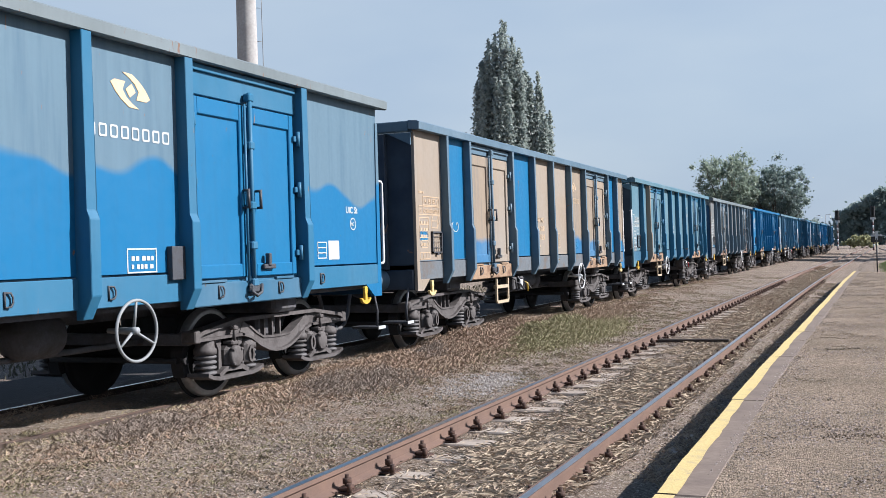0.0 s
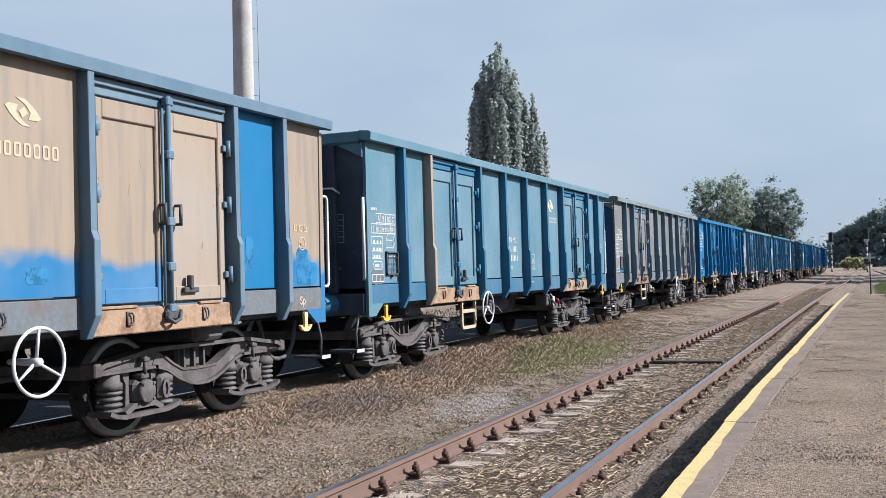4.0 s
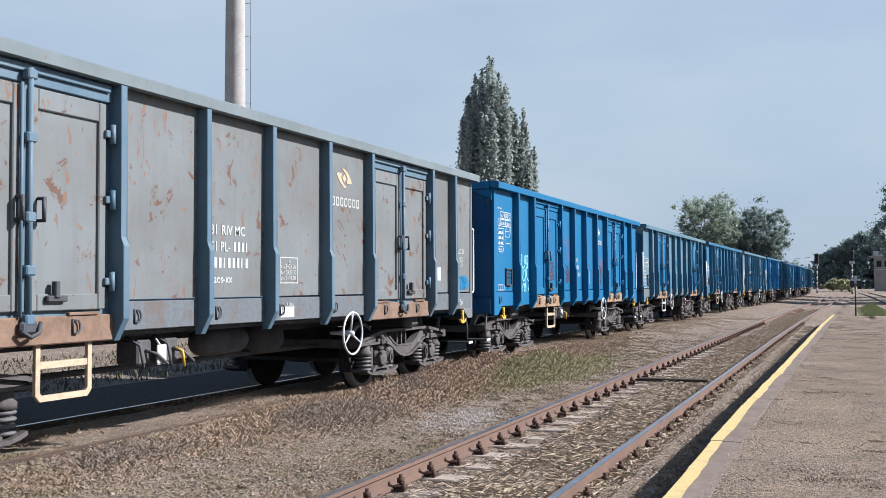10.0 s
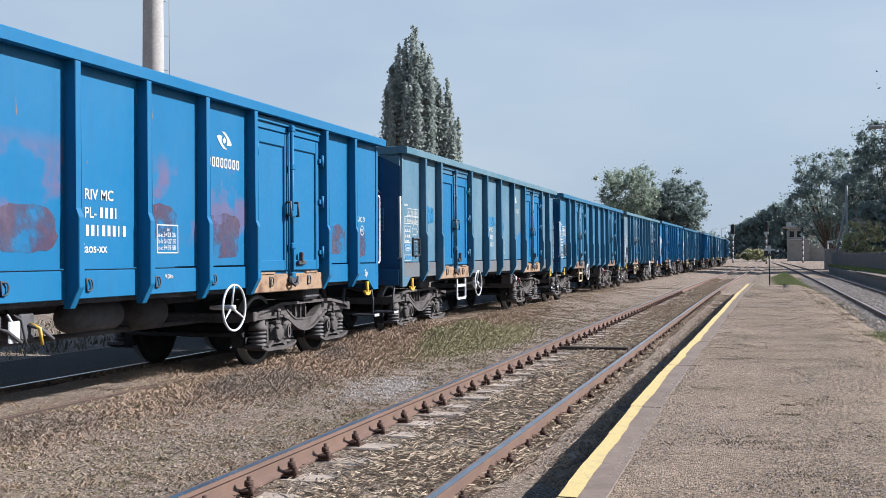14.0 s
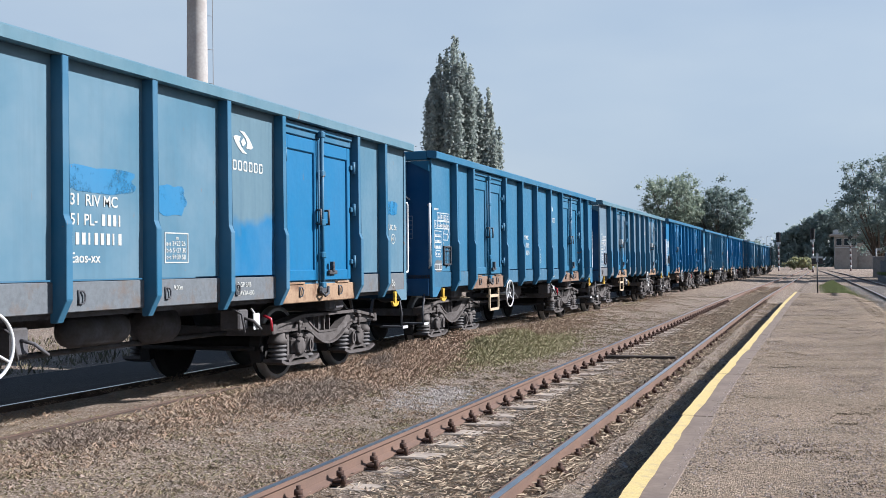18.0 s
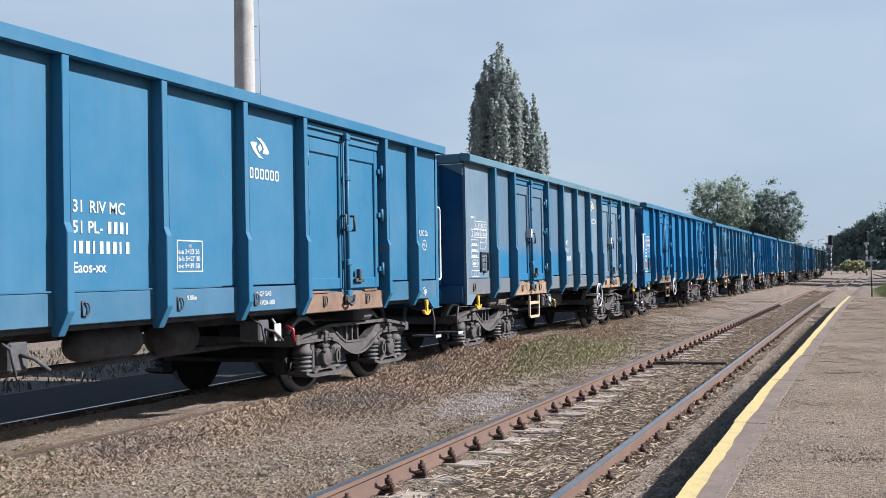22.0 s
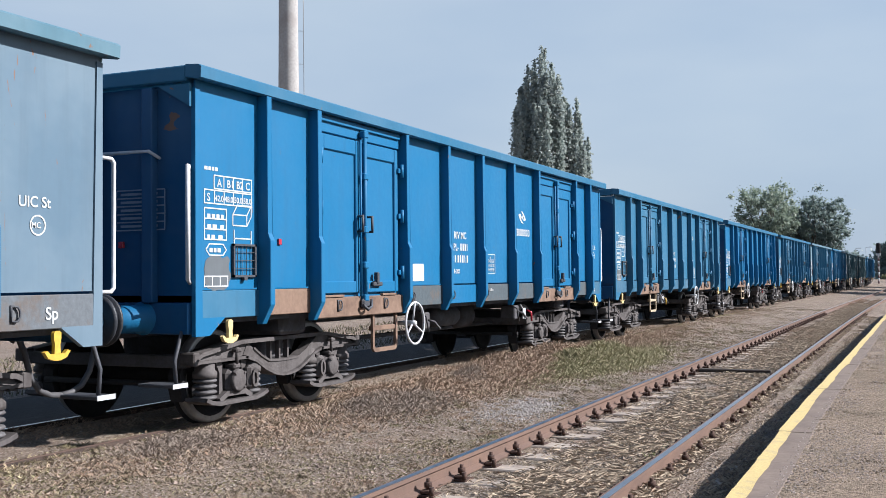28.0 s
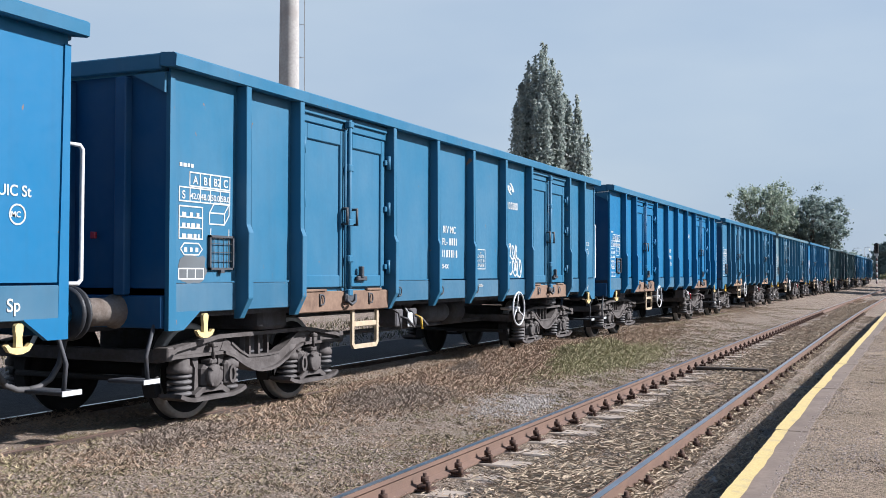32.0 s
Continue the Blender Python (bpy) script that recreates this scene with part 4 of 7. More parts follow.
def text_mesh(body, size):
    key = (body, size)
    if key not in TEXTS:
        cu = bpy.data.curves.new("lettering", "FONT")
        cu.body, cu.size, cu.extrude, cu.offset = body, size, 0.0015, 0.014 * size
        ob = new("lettering", cu)
        me = bpy.data.meshes.new_from_object(ob)
        bpy.data.objects.remove(ob)
        bpy.data.curves.remove(cu)
        me.materials.clear()
        me.materials.append(None)
        TEXTS[key] = me
    return TEXTS[key]


def lettering(body, size, y, z, parent, material, x=SIDE + 0.003):
    return put("lettering", text_mesh(body, size), material, parent, m=pose(x, y, z, 90, 0, 90))


def emblem(bm, y, z, s):
    """Two broad swooshes turned about a lozenge."""
    for k in (1, -1):
        outer = [(-0.24, 0.49), (0.06, 0.47), (0.3, 0.27), (0.46, 0.08), (0.6, -0.16), (0.48, -0.25), (0.17, -0.24), (0.25, 0.0), (0.13, 0.21), (-0.05, 0.37)][::-1]
        plate(bm, [(y + k * p * s, z + k * q * s * 0.72) for p, q in outer], SIDE + 0.001, SIDE + 0.005)
    plate(bm, [(y + p * s, z + q * s * 0.72) for p, q in ((-0.03, -0.2), (0.15, -0.02), (0.03, 0.2), (-0.15, 0.02))], SIDE + 0.001, SIDE + 0.005)


LIVERY = []          # filled below: one dict a wagon


def build_wagon(n, L):
    w = tagged(new("freight_wagon"), L["label"], "freight wagon", group="open wagons of the freight train")
    P, K, T, D, S = L["panel"], L["post"], L["top"], L["door"], L["skirt"]
    kind, up = L.get("type", "a"), L.get("up", 0.0)
    doors, panels = bays(kind)
    for i, (a, b) in enumerate(panels):
        put("side_panel", shape("side_panel", w_panel, a, b, up), P[i % len(P)], w)
        put("lower_panel", shape("lower_panel", w_skirt, a, b), S[i % len(S)], w)
        if b - a > 0.9:
            put("lashing_ring", shape("lashing_ring", w_ring, a + (b - a) * 0.2, 1.17, 0.018), M["dark_fitting"], w)
    for i, y in enumerate(TYPES[kind][0]):
        put("side_post", shape("side_post", w_post, y, up, 0.06 if kind == "c" else 0.04), L.get("posts", {}).get(i, K), w)
    for s in (1, -1):
        put("top_rail", shape("top_rail", w_cant, s, up), T, w)
    put("end_rail", shape("end_rail", w_endrail, -0.068, 0.1, up), T, w)
    put("end_rail", shape("end_rail", w_endrail, BODY - 0.1, BODY + 0.068, up), T, w)
    # blue ends carry a darkened paint, since they face away from the sun
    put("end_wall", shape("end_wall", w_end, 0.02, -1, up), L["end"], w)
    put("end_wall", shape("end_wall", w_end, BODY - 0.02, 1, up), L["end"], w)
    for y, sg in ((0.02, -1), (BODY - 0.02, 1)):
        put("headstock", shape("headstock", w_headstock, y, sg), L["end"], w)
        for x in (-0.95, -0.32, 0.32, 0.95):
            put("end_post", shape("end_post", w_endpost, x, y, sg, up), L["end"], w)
    put("corner_plate", shape("corner_plate", w_corner, 0.0, 1.0), P[0], w)
    put("corner_plate", shape("corner_plate", w_corner, BODY, 0.0), P[-1], w)
    put("far_side_wall", shape("far_side_wall", w_farside, kind, up), K, w)
    put("floor", shape("wagon_floor", w_floor), M["under"], w)
    put("underframe", shape("underframe", w_underframe), M["under"], w)
    for di, y in enumerate(doors):
        d = put("door", shape("door", w_door, y, up), K, w)
        for k, (a, b) in enumerate(((y + 0.09, y + 0.95), (y + 1.04, y + DOOR - 0.09))):
            put("door_leaf", shape("door_leaf", w_leaf, a, b), D[(2 * di + k) % len(D)], d)
        put("lock_bar", shape("lock_bar", w_lockbar, y + DOOR / 2), L.get("bar", K), d)
        put("door_handle", shape("door_handle", w_handle, y + 0.9, 2.1), M["dark_fitting"], d)
        put("door_handle", shape("door_handle", w_handle, y + 1.12, 2.1), M["dark_fitting"], d)
        put("latch", shape("latch", w_latch, y + 1.3, 1.34), M["dark_fitting"], d)
        for z in (2.7, 2.15, 1.47):
            put("hinge", shape("hinge", w_hinge, y + 0.05, z), K, d)
            put("hinge", shape("hinge", w_hinge, y + DOOR - 0.05, z), K, d)
        s = put("door_sill", shape("door_sill", w_sill, y), L.get("sill", M["rust_brown"] if n in (3, 6, 8, 9, 10, 12, 13, 16, 17) else M["rust_tan"]), w)
        for k in (0.42, 1.5):
            put("lashing_ring", shape("lashing_ring", w_ring, y + k, 1.11, 0.052), M["dark_fitting"], w)
        put("sill_catch", shape("sill_catch", w_knuckle, y), M["dark_fitting"], s)
    # ends
    for y, sg in ((0.0, -1), (BODY, 1)):
        for x in (-0.875, 0.875):
            b = put("buffer", shape("buffer", w_buffer, x, y, sg), L.get("buffer", K), w)
            put("buffer_head", shape("buffer_head", w_bufhead, x, y, sg), M["buffer_face"], b)
        put("coupler", shape("coupler", w_coupler, y, sg), M["under"], w)
        put("brake_hose", shape("brake_hose", w_hose, y, sg, 0.45), M["rubber"], w)
        st = put("corner_step", shape("corner_step", w_corner_step, y, sg), M["dark_fitting"], w)
        put("step_edge", shape("step_edge", w_step_lip, y, sg), M["white"], st, "white-painted step edge")
        hk = put("towing_hook", shape("towing_hook", w_hook, 0.48 if sg < 0 else BODY - 0.48), L.get("hook", M["cream"] if n in (8, 9, 10) else M["yellow_hook"]), w)
    put("handrail", shape("handrail", w_handrail_big, BODY, 1), L.get("rail", M["grey_rail"]), w)
    if L.get("front_rail"):
        put("handrail", shape("handrail", w_handrail_corner, 0.0, -1), L.get("rail", M["grey_rail"]), w)
        put("handrail", shape("handrail", w_handrail_flat, 0.0, -1), L.get("rail", M["grey_rail"]), w)
    put("foot_steps", shape("foot_steps", w_steps, L.get("step_y", 3.3), L.get("step_y", 3.3) + 0.58), L.get("step", M["step"]), w)
    bw = L.get("brake_y", 4.15)
    put("brake_wheel", shape("brake_wheel", w_brakewheel, bw, 0.845), L.get("brake", M["grey_rail"]), w)
    put("air_tank", shape("air_tank", w_tank, 6.0, 6.9, 0.85, 0.84, 0.15), M["under"], w)
    put("brake_cylinder", shape("brake_cylinder", w_tank, 7.6, 8.2, 0.5, 0.8, 0.2), M["under"], w)
    put("valve_box", shape("valve_box", w_valvebox, 5.0), M["under"], w)
    v = put("valve_box", shape("valve_box", w_valvebox, 8.4 if bw < 6 else 4.6), M["under"], w)
    if n:
        ly = 8.55 if bw < 6 else 4.75
        put("lever_plate", shape("lever_plate", w_lever_plate, ly), M["white"], v, "white lever plate")
        put("lever", shape("lever", w_lever, ly + 0.3), M["yellow_hook"] if bw > 6 else M["red"], v, "painted brake lever")
    wheels = []
    for y in (1.95, 10.95):
        bo = put("bogie", shape("bogie", b_cross), M["under"], w, m=pose(0, y, 0))
        for s in (1, -1):
            put("side_frame", shape("side_frame", b_frame, s), M["bogie"], bo)
            for ax in (-0.9, 0.9):
                for d in (-0.36, 0.36):
                    put("spring", shape("spring", b_spring, s, ax + d), M["spring"], bo)
                put("axle_box", shape("axle_box", b_box, s, ax), M["bogie"], bo)
                put("spring_saddle", shape("spring_saddle", b_saddle, s, ax), M["bogie"], bo)
                if s > 0:
                    for k in (-1, 1):
                        put("friction_link", shape("friction_link", b_damper, s, ax, k), M["bogie"], bo)
        for k in (-1.5, 1.5):
            put("end_beam", shape("end_beam", b_endbeam, k), M["under"], bo)
        for ax in (-0.9, 0.9):
            for k in (-1, 1):
                put("brake_shoe", shape("brake_shoe", b_shoe, ax, k), M["wheel"], bo)
            wh = put("wheelset", shape("wheelset", wheel_pair), M["wheel"], bo, m=pose(0, ax, 0.46))
            for k in (1, -1):
                put("tyre", shape("tyre", wheel_rim, k), M["tread"], wh, "shiny worn tyre")
            wheels.append((wh, ax))
    marks(n, w, L, kind)
    return w, wheels


# ---- paints ----
BRIGHT = paint("bright_blue_paint", (0.012, 0.275, 0.6), rust=0.0, chalk=0.04)
BRIGHT_FADED = paint("half_faded_blue_paint", (0.012, 0.27, 0.6), fade=(0.23, 0.38, 0.5), split=2.2, soft=0.035, wave=0.85, rust=0.0, chalk=0.02)
BRIGHT_SMEAR = paint("smeared_blue_paint", (0.012, 0.265, 0.58), rust=0.0, smear=(0.13, 0.07, 0.12), chalk=0.03)
MID = paint("mid_blue_paint", (0.045, 0.275, 0.5), rust=0.0, chalk=0.12)
TEAL = paint("chalky_light_blue_paint", (0.16, 0.36, 0.475), rust=0.0, chalk=0.3)
GREY = paint("scuffed_grey_paint", (0.3, 0.315, 0.315), rust=0.12, chalk=0.3)
GREYBLUE = paint("grey_blue_paint", (0.145, 0.335, 0.48), rust=0.01, chalk=0.3)
LILAC = paint("dusty_lilac_blue_paint", (0.21, 0.34, 0.46), rust=0.05, chalk=0.3)
GREYBLUE_PATCH = paint("patched_grey_blue_paint", (0.008, 0.27, 0.6), fade=(0.22, 0.38, 0.48), split=1.9, rust=0.0)
TAN = paint("weathered_tan_paint", (0.62, 0.5, 0.385), rust=0.03, chalk=0.2)
TAN_LOW = paint("tan_over_blue_paint", (0.03, 0.28, 0.62), fade=(0.6, 0.485, 0.37), split=1.6, rust=0.02)
BLUEPOST = paint("post_blue_paint", (0.045, 0.255, 0.46), rust=0.0, chalk=0.25)
DUSTPOST = paint("dusty_pale_post_paint", (0.17, 0.3, 0.42), rust=0.0, chalk=0.3)
LILAC_LOW = paint("lilac_over_fresh_blue_paint", (0.03, 0.29, 0.58), fade=(0.2, 0.335, 0.46), split=1.78, soft=0.13, wave=0.25, rust=0.02, chalk=0.05)
# wagon blue darkened for the ends: their shade is in the colour
SHADED_BLUE = paint("shaded_blue_end_paint", (0.014, 0.16, 0.4), rust=0.0, chalk=0.15)
DARKGREY = paint("dark_grey_end_paint", (0.06, 0.085, 0.13), rust=0.02, chalk=0.2)
TOPGREY = paint("scraped_top_paint", (0.3, 0.36, 0.38), rust=0.05, chalk=0.4)
SK_BLUE = paint("dusty_blue_skirt_paint", (0.065, 0.245, 0.42), rust=0.03, chalk=0.2)
BRONZE = paint("dark_green_wagon_paint", (0.045, 0.13, 0.16), rust=0.04, chalk=0.2)

LIVERY += [
    dict(label="open wagon in bright and half-faded blue paint with scraped top rail", panel=[BRIGHT_FADED], post=MID, top=TOPGREY, door=[BRIGHT], skirt=[MID], end=SHADED_BLUE, brake_y=8.0, brake=M["galv"], step_y=3.3, sill=SK_BLUE, type="c", up=0.14, emblem=(8.15, 2.88, 0.42, 2.52, "orange_logo"), rear="box"),
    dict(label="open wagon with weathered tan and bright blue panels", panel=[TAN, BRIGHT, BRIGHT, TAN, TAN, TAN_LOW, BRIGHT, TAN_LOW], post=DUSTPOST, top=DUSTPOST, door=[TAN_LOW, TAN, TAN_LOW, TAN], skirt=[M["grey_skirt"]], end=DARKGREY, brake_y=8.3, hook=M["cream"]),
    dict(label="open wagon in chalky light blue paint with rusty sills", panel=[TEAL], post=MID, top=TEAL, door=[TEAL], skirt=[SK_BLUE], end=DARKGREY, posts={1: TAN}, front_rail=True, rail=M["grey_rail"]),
    dict(label="open wagon with scuffed grey panels and blue posts", panel=[GREY], post=DUSTPOST, top=TOPGREY, door=[GREY], skirt=[M["grey_skirt"]], end=SHADED_BLUE, brake_y=8.3, step_y=3.15),
    dict(label="bright blue open wagon with spray paint and purple smears", panel=[BRIGHT, BRIGHT, BRIGHT_SMEAR, BRIGHT, BRIGHT_SMEAR, BRIGHT_SMEAR, BRIGHT, BRIGHT], post=BRIGHT, top=BRIGHT, door=[BRIGHT, BRIGHT_SMEAR, BRIGHT, BRIGHT], skirt=[BRIGHT], end=SHADED_BLUE, brake_y=8.1, step_y=3.43),
    dict(label="grey-blue open wagon with bright blue doors", panel=[GREYBLUE, GREYBLUE, GREYBLUE, GREYBLUE, GREYBLUE, GREYBLUE_PATCH, GREYBLUE, GREYBLUE], post=BLUEPOST, top=TEAL, door=[BRIGHT], skirt=[M["grey_skirt"]], end=SHADED_BLUE, front_rail=True, hook=M["yellow_hook"], step=M["grey_rail"], brake_y=4.4),
    dict(label="mid-blue open wagon with pale markings", panel=[MID], post=MID, top=MID, door=[MID], skirt=[SK_BLUE], end=SHADED_BLUE, front_rail=True, step_y=3.2),
    dict(label="grey-blue open wagon with faded panels and mid-blue posts", panel=[LILAC, LILAC_LOW, LILAC_LOW, LILAC, LILAC, LILAC, LILAC, LILAC], post=MID, top=TEAL, door=[LILAC_LOW, LILAC_LOW, LILAC, LILAC], skirt=[M["grey_skirt"]], end=SHADED_BLUE, brake_y=8.2),
    dict(up=0.03, label="bright blue open wagon with crisp white markings", panel=[BRIGHT], post=BRIGHT, top=MID, door=[BRIGHT], skirt=[MID, M["rust_brown"], M["slate_skirt"], BRIGHT, M["slate_skirt"], M["slate_skirt"], M["slate_skirt"], SK_BLUE], end=SHADED_BLUE, front_rail=True, step=M["rust_brown"]),
    dict(label="blue open wagon with white spray scrawl and rusty sills", panel=[MID], post=MID, top=MID, door=[MID], skirt=[SK_BLUE], end=SHADED_BLUE, brake_y=8.26, step_y=3.2),
    dict(label="bright blue open wagon", panel=[BRIGHT], post=BRIGHT, top=MID, door=[BRIGHT], skirt=[SK_BLUE], end=SHADED_BLUE),
    dict(label="mid-blue open wagon with dusty skirts", panel=[MID], post=MID, top=MID, door=[MID], skirt=[SK_BLUE], end=SHADED_BLUE),
    dict(label="chalky light blue open wagon", panel=[TEAL], post=MID, top=TEAL, door=[TEAL], skirt=[SK_BLUE], end=SHADED_BLUE),
    dict(label="bright blue open wagon", panel=[BRIGHT], post=MID, top=MID, door=[BRIGHT], skirt=[SK_BLUE], end=SHADED_BLUE),
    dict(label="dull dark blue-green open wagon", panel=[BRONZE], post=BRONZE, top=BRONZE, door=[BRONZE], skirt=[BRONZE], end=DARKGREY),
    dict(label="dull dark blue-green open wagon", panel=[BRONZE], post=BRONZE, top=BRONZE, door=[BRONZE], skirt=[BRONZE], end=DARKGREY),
    dict(label="mid-blue open wagon with dusty skirts", panel=[MID], post=MID, top=MID, door=[MID], skirt=[SK_BLUE], end=SHADED_BLUE),
    dict(label="bright blue open wagon", panel=[BRIGHT], post=MID, top=MID, door=[BRIGHT], skirt=[SK_BLUE], end=SHADED_BLUE),
    dict(label="mid-blue open wagon with dusty skirts", panel=[MID], post=MID, top=MID, door=[MID], skirt=[SK_BLUE], end=SHADED_BLUE),
    dict(label="mid-blue open wagon with dusty skirts", panel=[MID], post=MID, top=MID, door=[MID], skirt=[SK_BLUE], end=SHADED_BLUE),
]


# ---- lettering, emblems and paint patches on the wagons ----
def patch_shape(bm, y0, y1, z0, z1, x):
    """A daub of paint with uneven edges."""
    n = 10
    cy, cz, a, b = (y0 + y1) / 2, (z0 + z1) / 2, (y1 - y0) / 2, (z1 - z0) / 2
    pts = []
    for i in range(28):
        k = 2 * math.pi * i / 28
        c, d = math.cos(k), math.sin(k)
        r = 1.0 / max(abs(c), abs(d)) ** 0.6 * (1 + 0.22 * noise.noise((c * 2.2 + y0 * 5, d * 2.2 + z0 * 3, 2)))
        pts.append((min(max(cy + a * c * r, y0 - 0.03), y1 + 0.03), cz + b * d * r))
    plate(bm, pts[::-1], x, x + 0.0025)


def daub(w, y0, y1, z0, z1, mat, x=SIDE + 0.0005, label="fresh paint patch"):
    put("paint_patch", shape("paint_patch", patch_shape, y0, y1, z0, z1, x), mat, w, label)


def frame_lines(bm, y, z, wd, h, cols, rws):
    outline_lines(bm, y, z, wd, h, cols, rws)


def grid_box(bm, y, z):
    """Wire label holder."""
    x0, x1 = SIDE + 0.004, SIDE + 0.03
    for a, b, c, d in ((y, z, y + 0.36, z + 0.02), (y, z + 0.29, y + 0.36, z + 0.31), (y, z, y + 0.02, z + 0.31), (y + 0.34, z, y + 0.36, z + 0.31)):
        box(bm, (x0, a, b), (x1, c, d))
    box(bm, (x0, y + 0.15, z - 0.03), (x1 + 0.01, y + 0.2, z))


def holder_wire(bm, y, z, i, upright):
    """One wire of the label holder's grid."""
    x0 = SIDE + 0.012
    if upright:
        box(bm, (x0, y + 0.36 * i / 5, z + 0.02), (x0 + 0.005, y + 0.36 * i / 5 + 0.006, z + 0.29))
    else:
        box(bm, (x0 + 0.005, y + 0.02, z + 0.31 * i / 4), (x0 + 0.01, y + 0.34, z + 0.31 * i / 4 + 0.006))


def ring_mark(bm, y, z, r):
    n = 18
    pts = [(y + math.cos(2 * math.pi * i / n) * r, z + math.sin(2 * math.pi * i / n) * r) for i in range(n + 1)]
    strip(bm, pts, 0.006, SIDE + 0.001, SIDE + 0.004)


def hexagon(bm, y, z, wd, h):
    pts = [(y, z + h / 2), (y + 0.05, z + h), (y + wd - 0.05, z + h), (y + wd, z + h / 2), (y + wd - 0.05, z), (y + 0.05, z), (y, z + h / 2)]
    strip(bm, pts, 0.006, SIDE + 0.001, SIDE + 0.004)


def span_mark(bm, y, z, wd):
    for k in (y, y + wd):
        box(bm, (SIDE + 0.001, k - 0.006, z - 0.05), (SIDE + 0.004, k + 0.006, z + 0.08))
    box(bm, (SIDE + 0.001, y, z - 0.006), (SIDE + 0.004, y + wd, z + 0.006))


def crate_mark(bm, y, z):
    """Outline of a crate in perspective."""
    a, b = SIDE + 0.001, SIDE + 0.004
    strip(bm, [(y, z), (y + 0.22, z), (y + 0.22, z + 0.1), (y, z + 0.1), (y, z)], 0.006, a, b)
    strip(bm, [(y, z + 0.1), (y + 0.07, z + 0.19), (y + 0.29, z + 0.19), (y + 0.29, z + 0.09), (y + 0.22, z)], 0.006, a, b + 0.0004)
    strip(bm, [(y + 0.22, z + 0.1), (y + 0.29, z + 0.19)], 0.006, a, b + 0.0008)


def word_block(bm, wd, h):
    """One letter of the owner's name as a plain hollow block."""
    def ring(a, b, lo, hi, c):
        return [(a + c, lo), (b - c, lo), (b, lo + c), (b, hi - c), (b - c, hi), (a + c, hi), (a, hi - c), (a, lo + c)]
    t = 0.017
    out, hole = ring(0, wd * 0.9, 0, h, 0.012), ring(t, wd * 0.9 - t, t, h - t, 0.008)
    o = [bm.verts.new((0.003, *p)) for p in out]
    q = [bm.verts.new((0.003, *p)) for p in hole]
    for i in range(8):
        j = (i + 1) % 8
        bm.faces.new((o[i], o[j], q[j], q[i]))


def digits(bm, y, z, n, wd, h):
    """A painted number as plain narrow bars."""
    for i in range(n):
        a = y + wd * i / n
        box(bm, (SIDE + 0.001, a, z), (SIDE + 0.004, a + wd / n * (0.55 if i % 4 != 3 else 0.3), z + h))


def scrawl(bm, y, z, wd, h, seed, rows, wide=0.014):
    """Looping spray-can strokes, row under row."""
    rnd = random.Random(seed)
    for r in range(rows):
        mid, hh = z + h - h * (r + 0.5) / rows, h / rows * 0.5
        k = y + rnd.uniform(0, 0.05)
        while k < y + wd - 0.12:
            a, turns = rnd.uniform(0.1, 0.2), rnd.choice((0.8, 1.2, 1.6))
            lean, start, tall = rnd.uniform(-0.3, 0.3), rnd.uniform(0, 6.28), rnd.uniform(0.7, 1.15)
            pts = []
            for i in range(13):
                q = start + turns * 6.28 * i / 12
                pts.append((k + a * i / 12 + math.cos(q) * a * 0.42 + lean * math.sin(q) * hh, mid + math.sin(q) * hh * tall))
            for i, (g, k2) in enumerate(zip(pts, pts[1:])):
                strip(bm, [g, k2], wide, SIDE + 0.001, SIDE + 0.003 + 0.0003 * i)
            if rnd.random() < 0.4:
                strip(bm, [(k, mid + hh), (k + rnd.uniform(-0.03, 0.03), mid - hh * 1.1)], wide, SIDE + 0.001, SIDE + 0.0075)
            k += a * 0.9 + 0.05


def small_box(bm, y, z, wd, h, d=0.02):
    box(bm, (SIDE, y, z), (SIDE + d, y + wd, z + h), 0.003)


def end_table(bm, x, z, wd, h, rws):
    for i in range(rws + 1):
        zz = z + h * i / rws
        box(bm, (x, -0.004, zz - 0.006), (x + wd, -0.001, zz + 0.006))
        if i < rws:
            box(bm, (x + 0.05, -0.004, zz + 0.025), (x + wd * 0.85, -0.001, zz + h / rws - 0.025))
    for k in (x, x + wd):
        box(bm, (k - 0.006, -0.004, z), (k + 0.006, -0.001, z + h))


def end_lamp(bm, x, z):
    box(bm, (x - 0.028, -0.03, z - 0.03), (x + 0.028, 0.0, z + 0.03), 0.006)


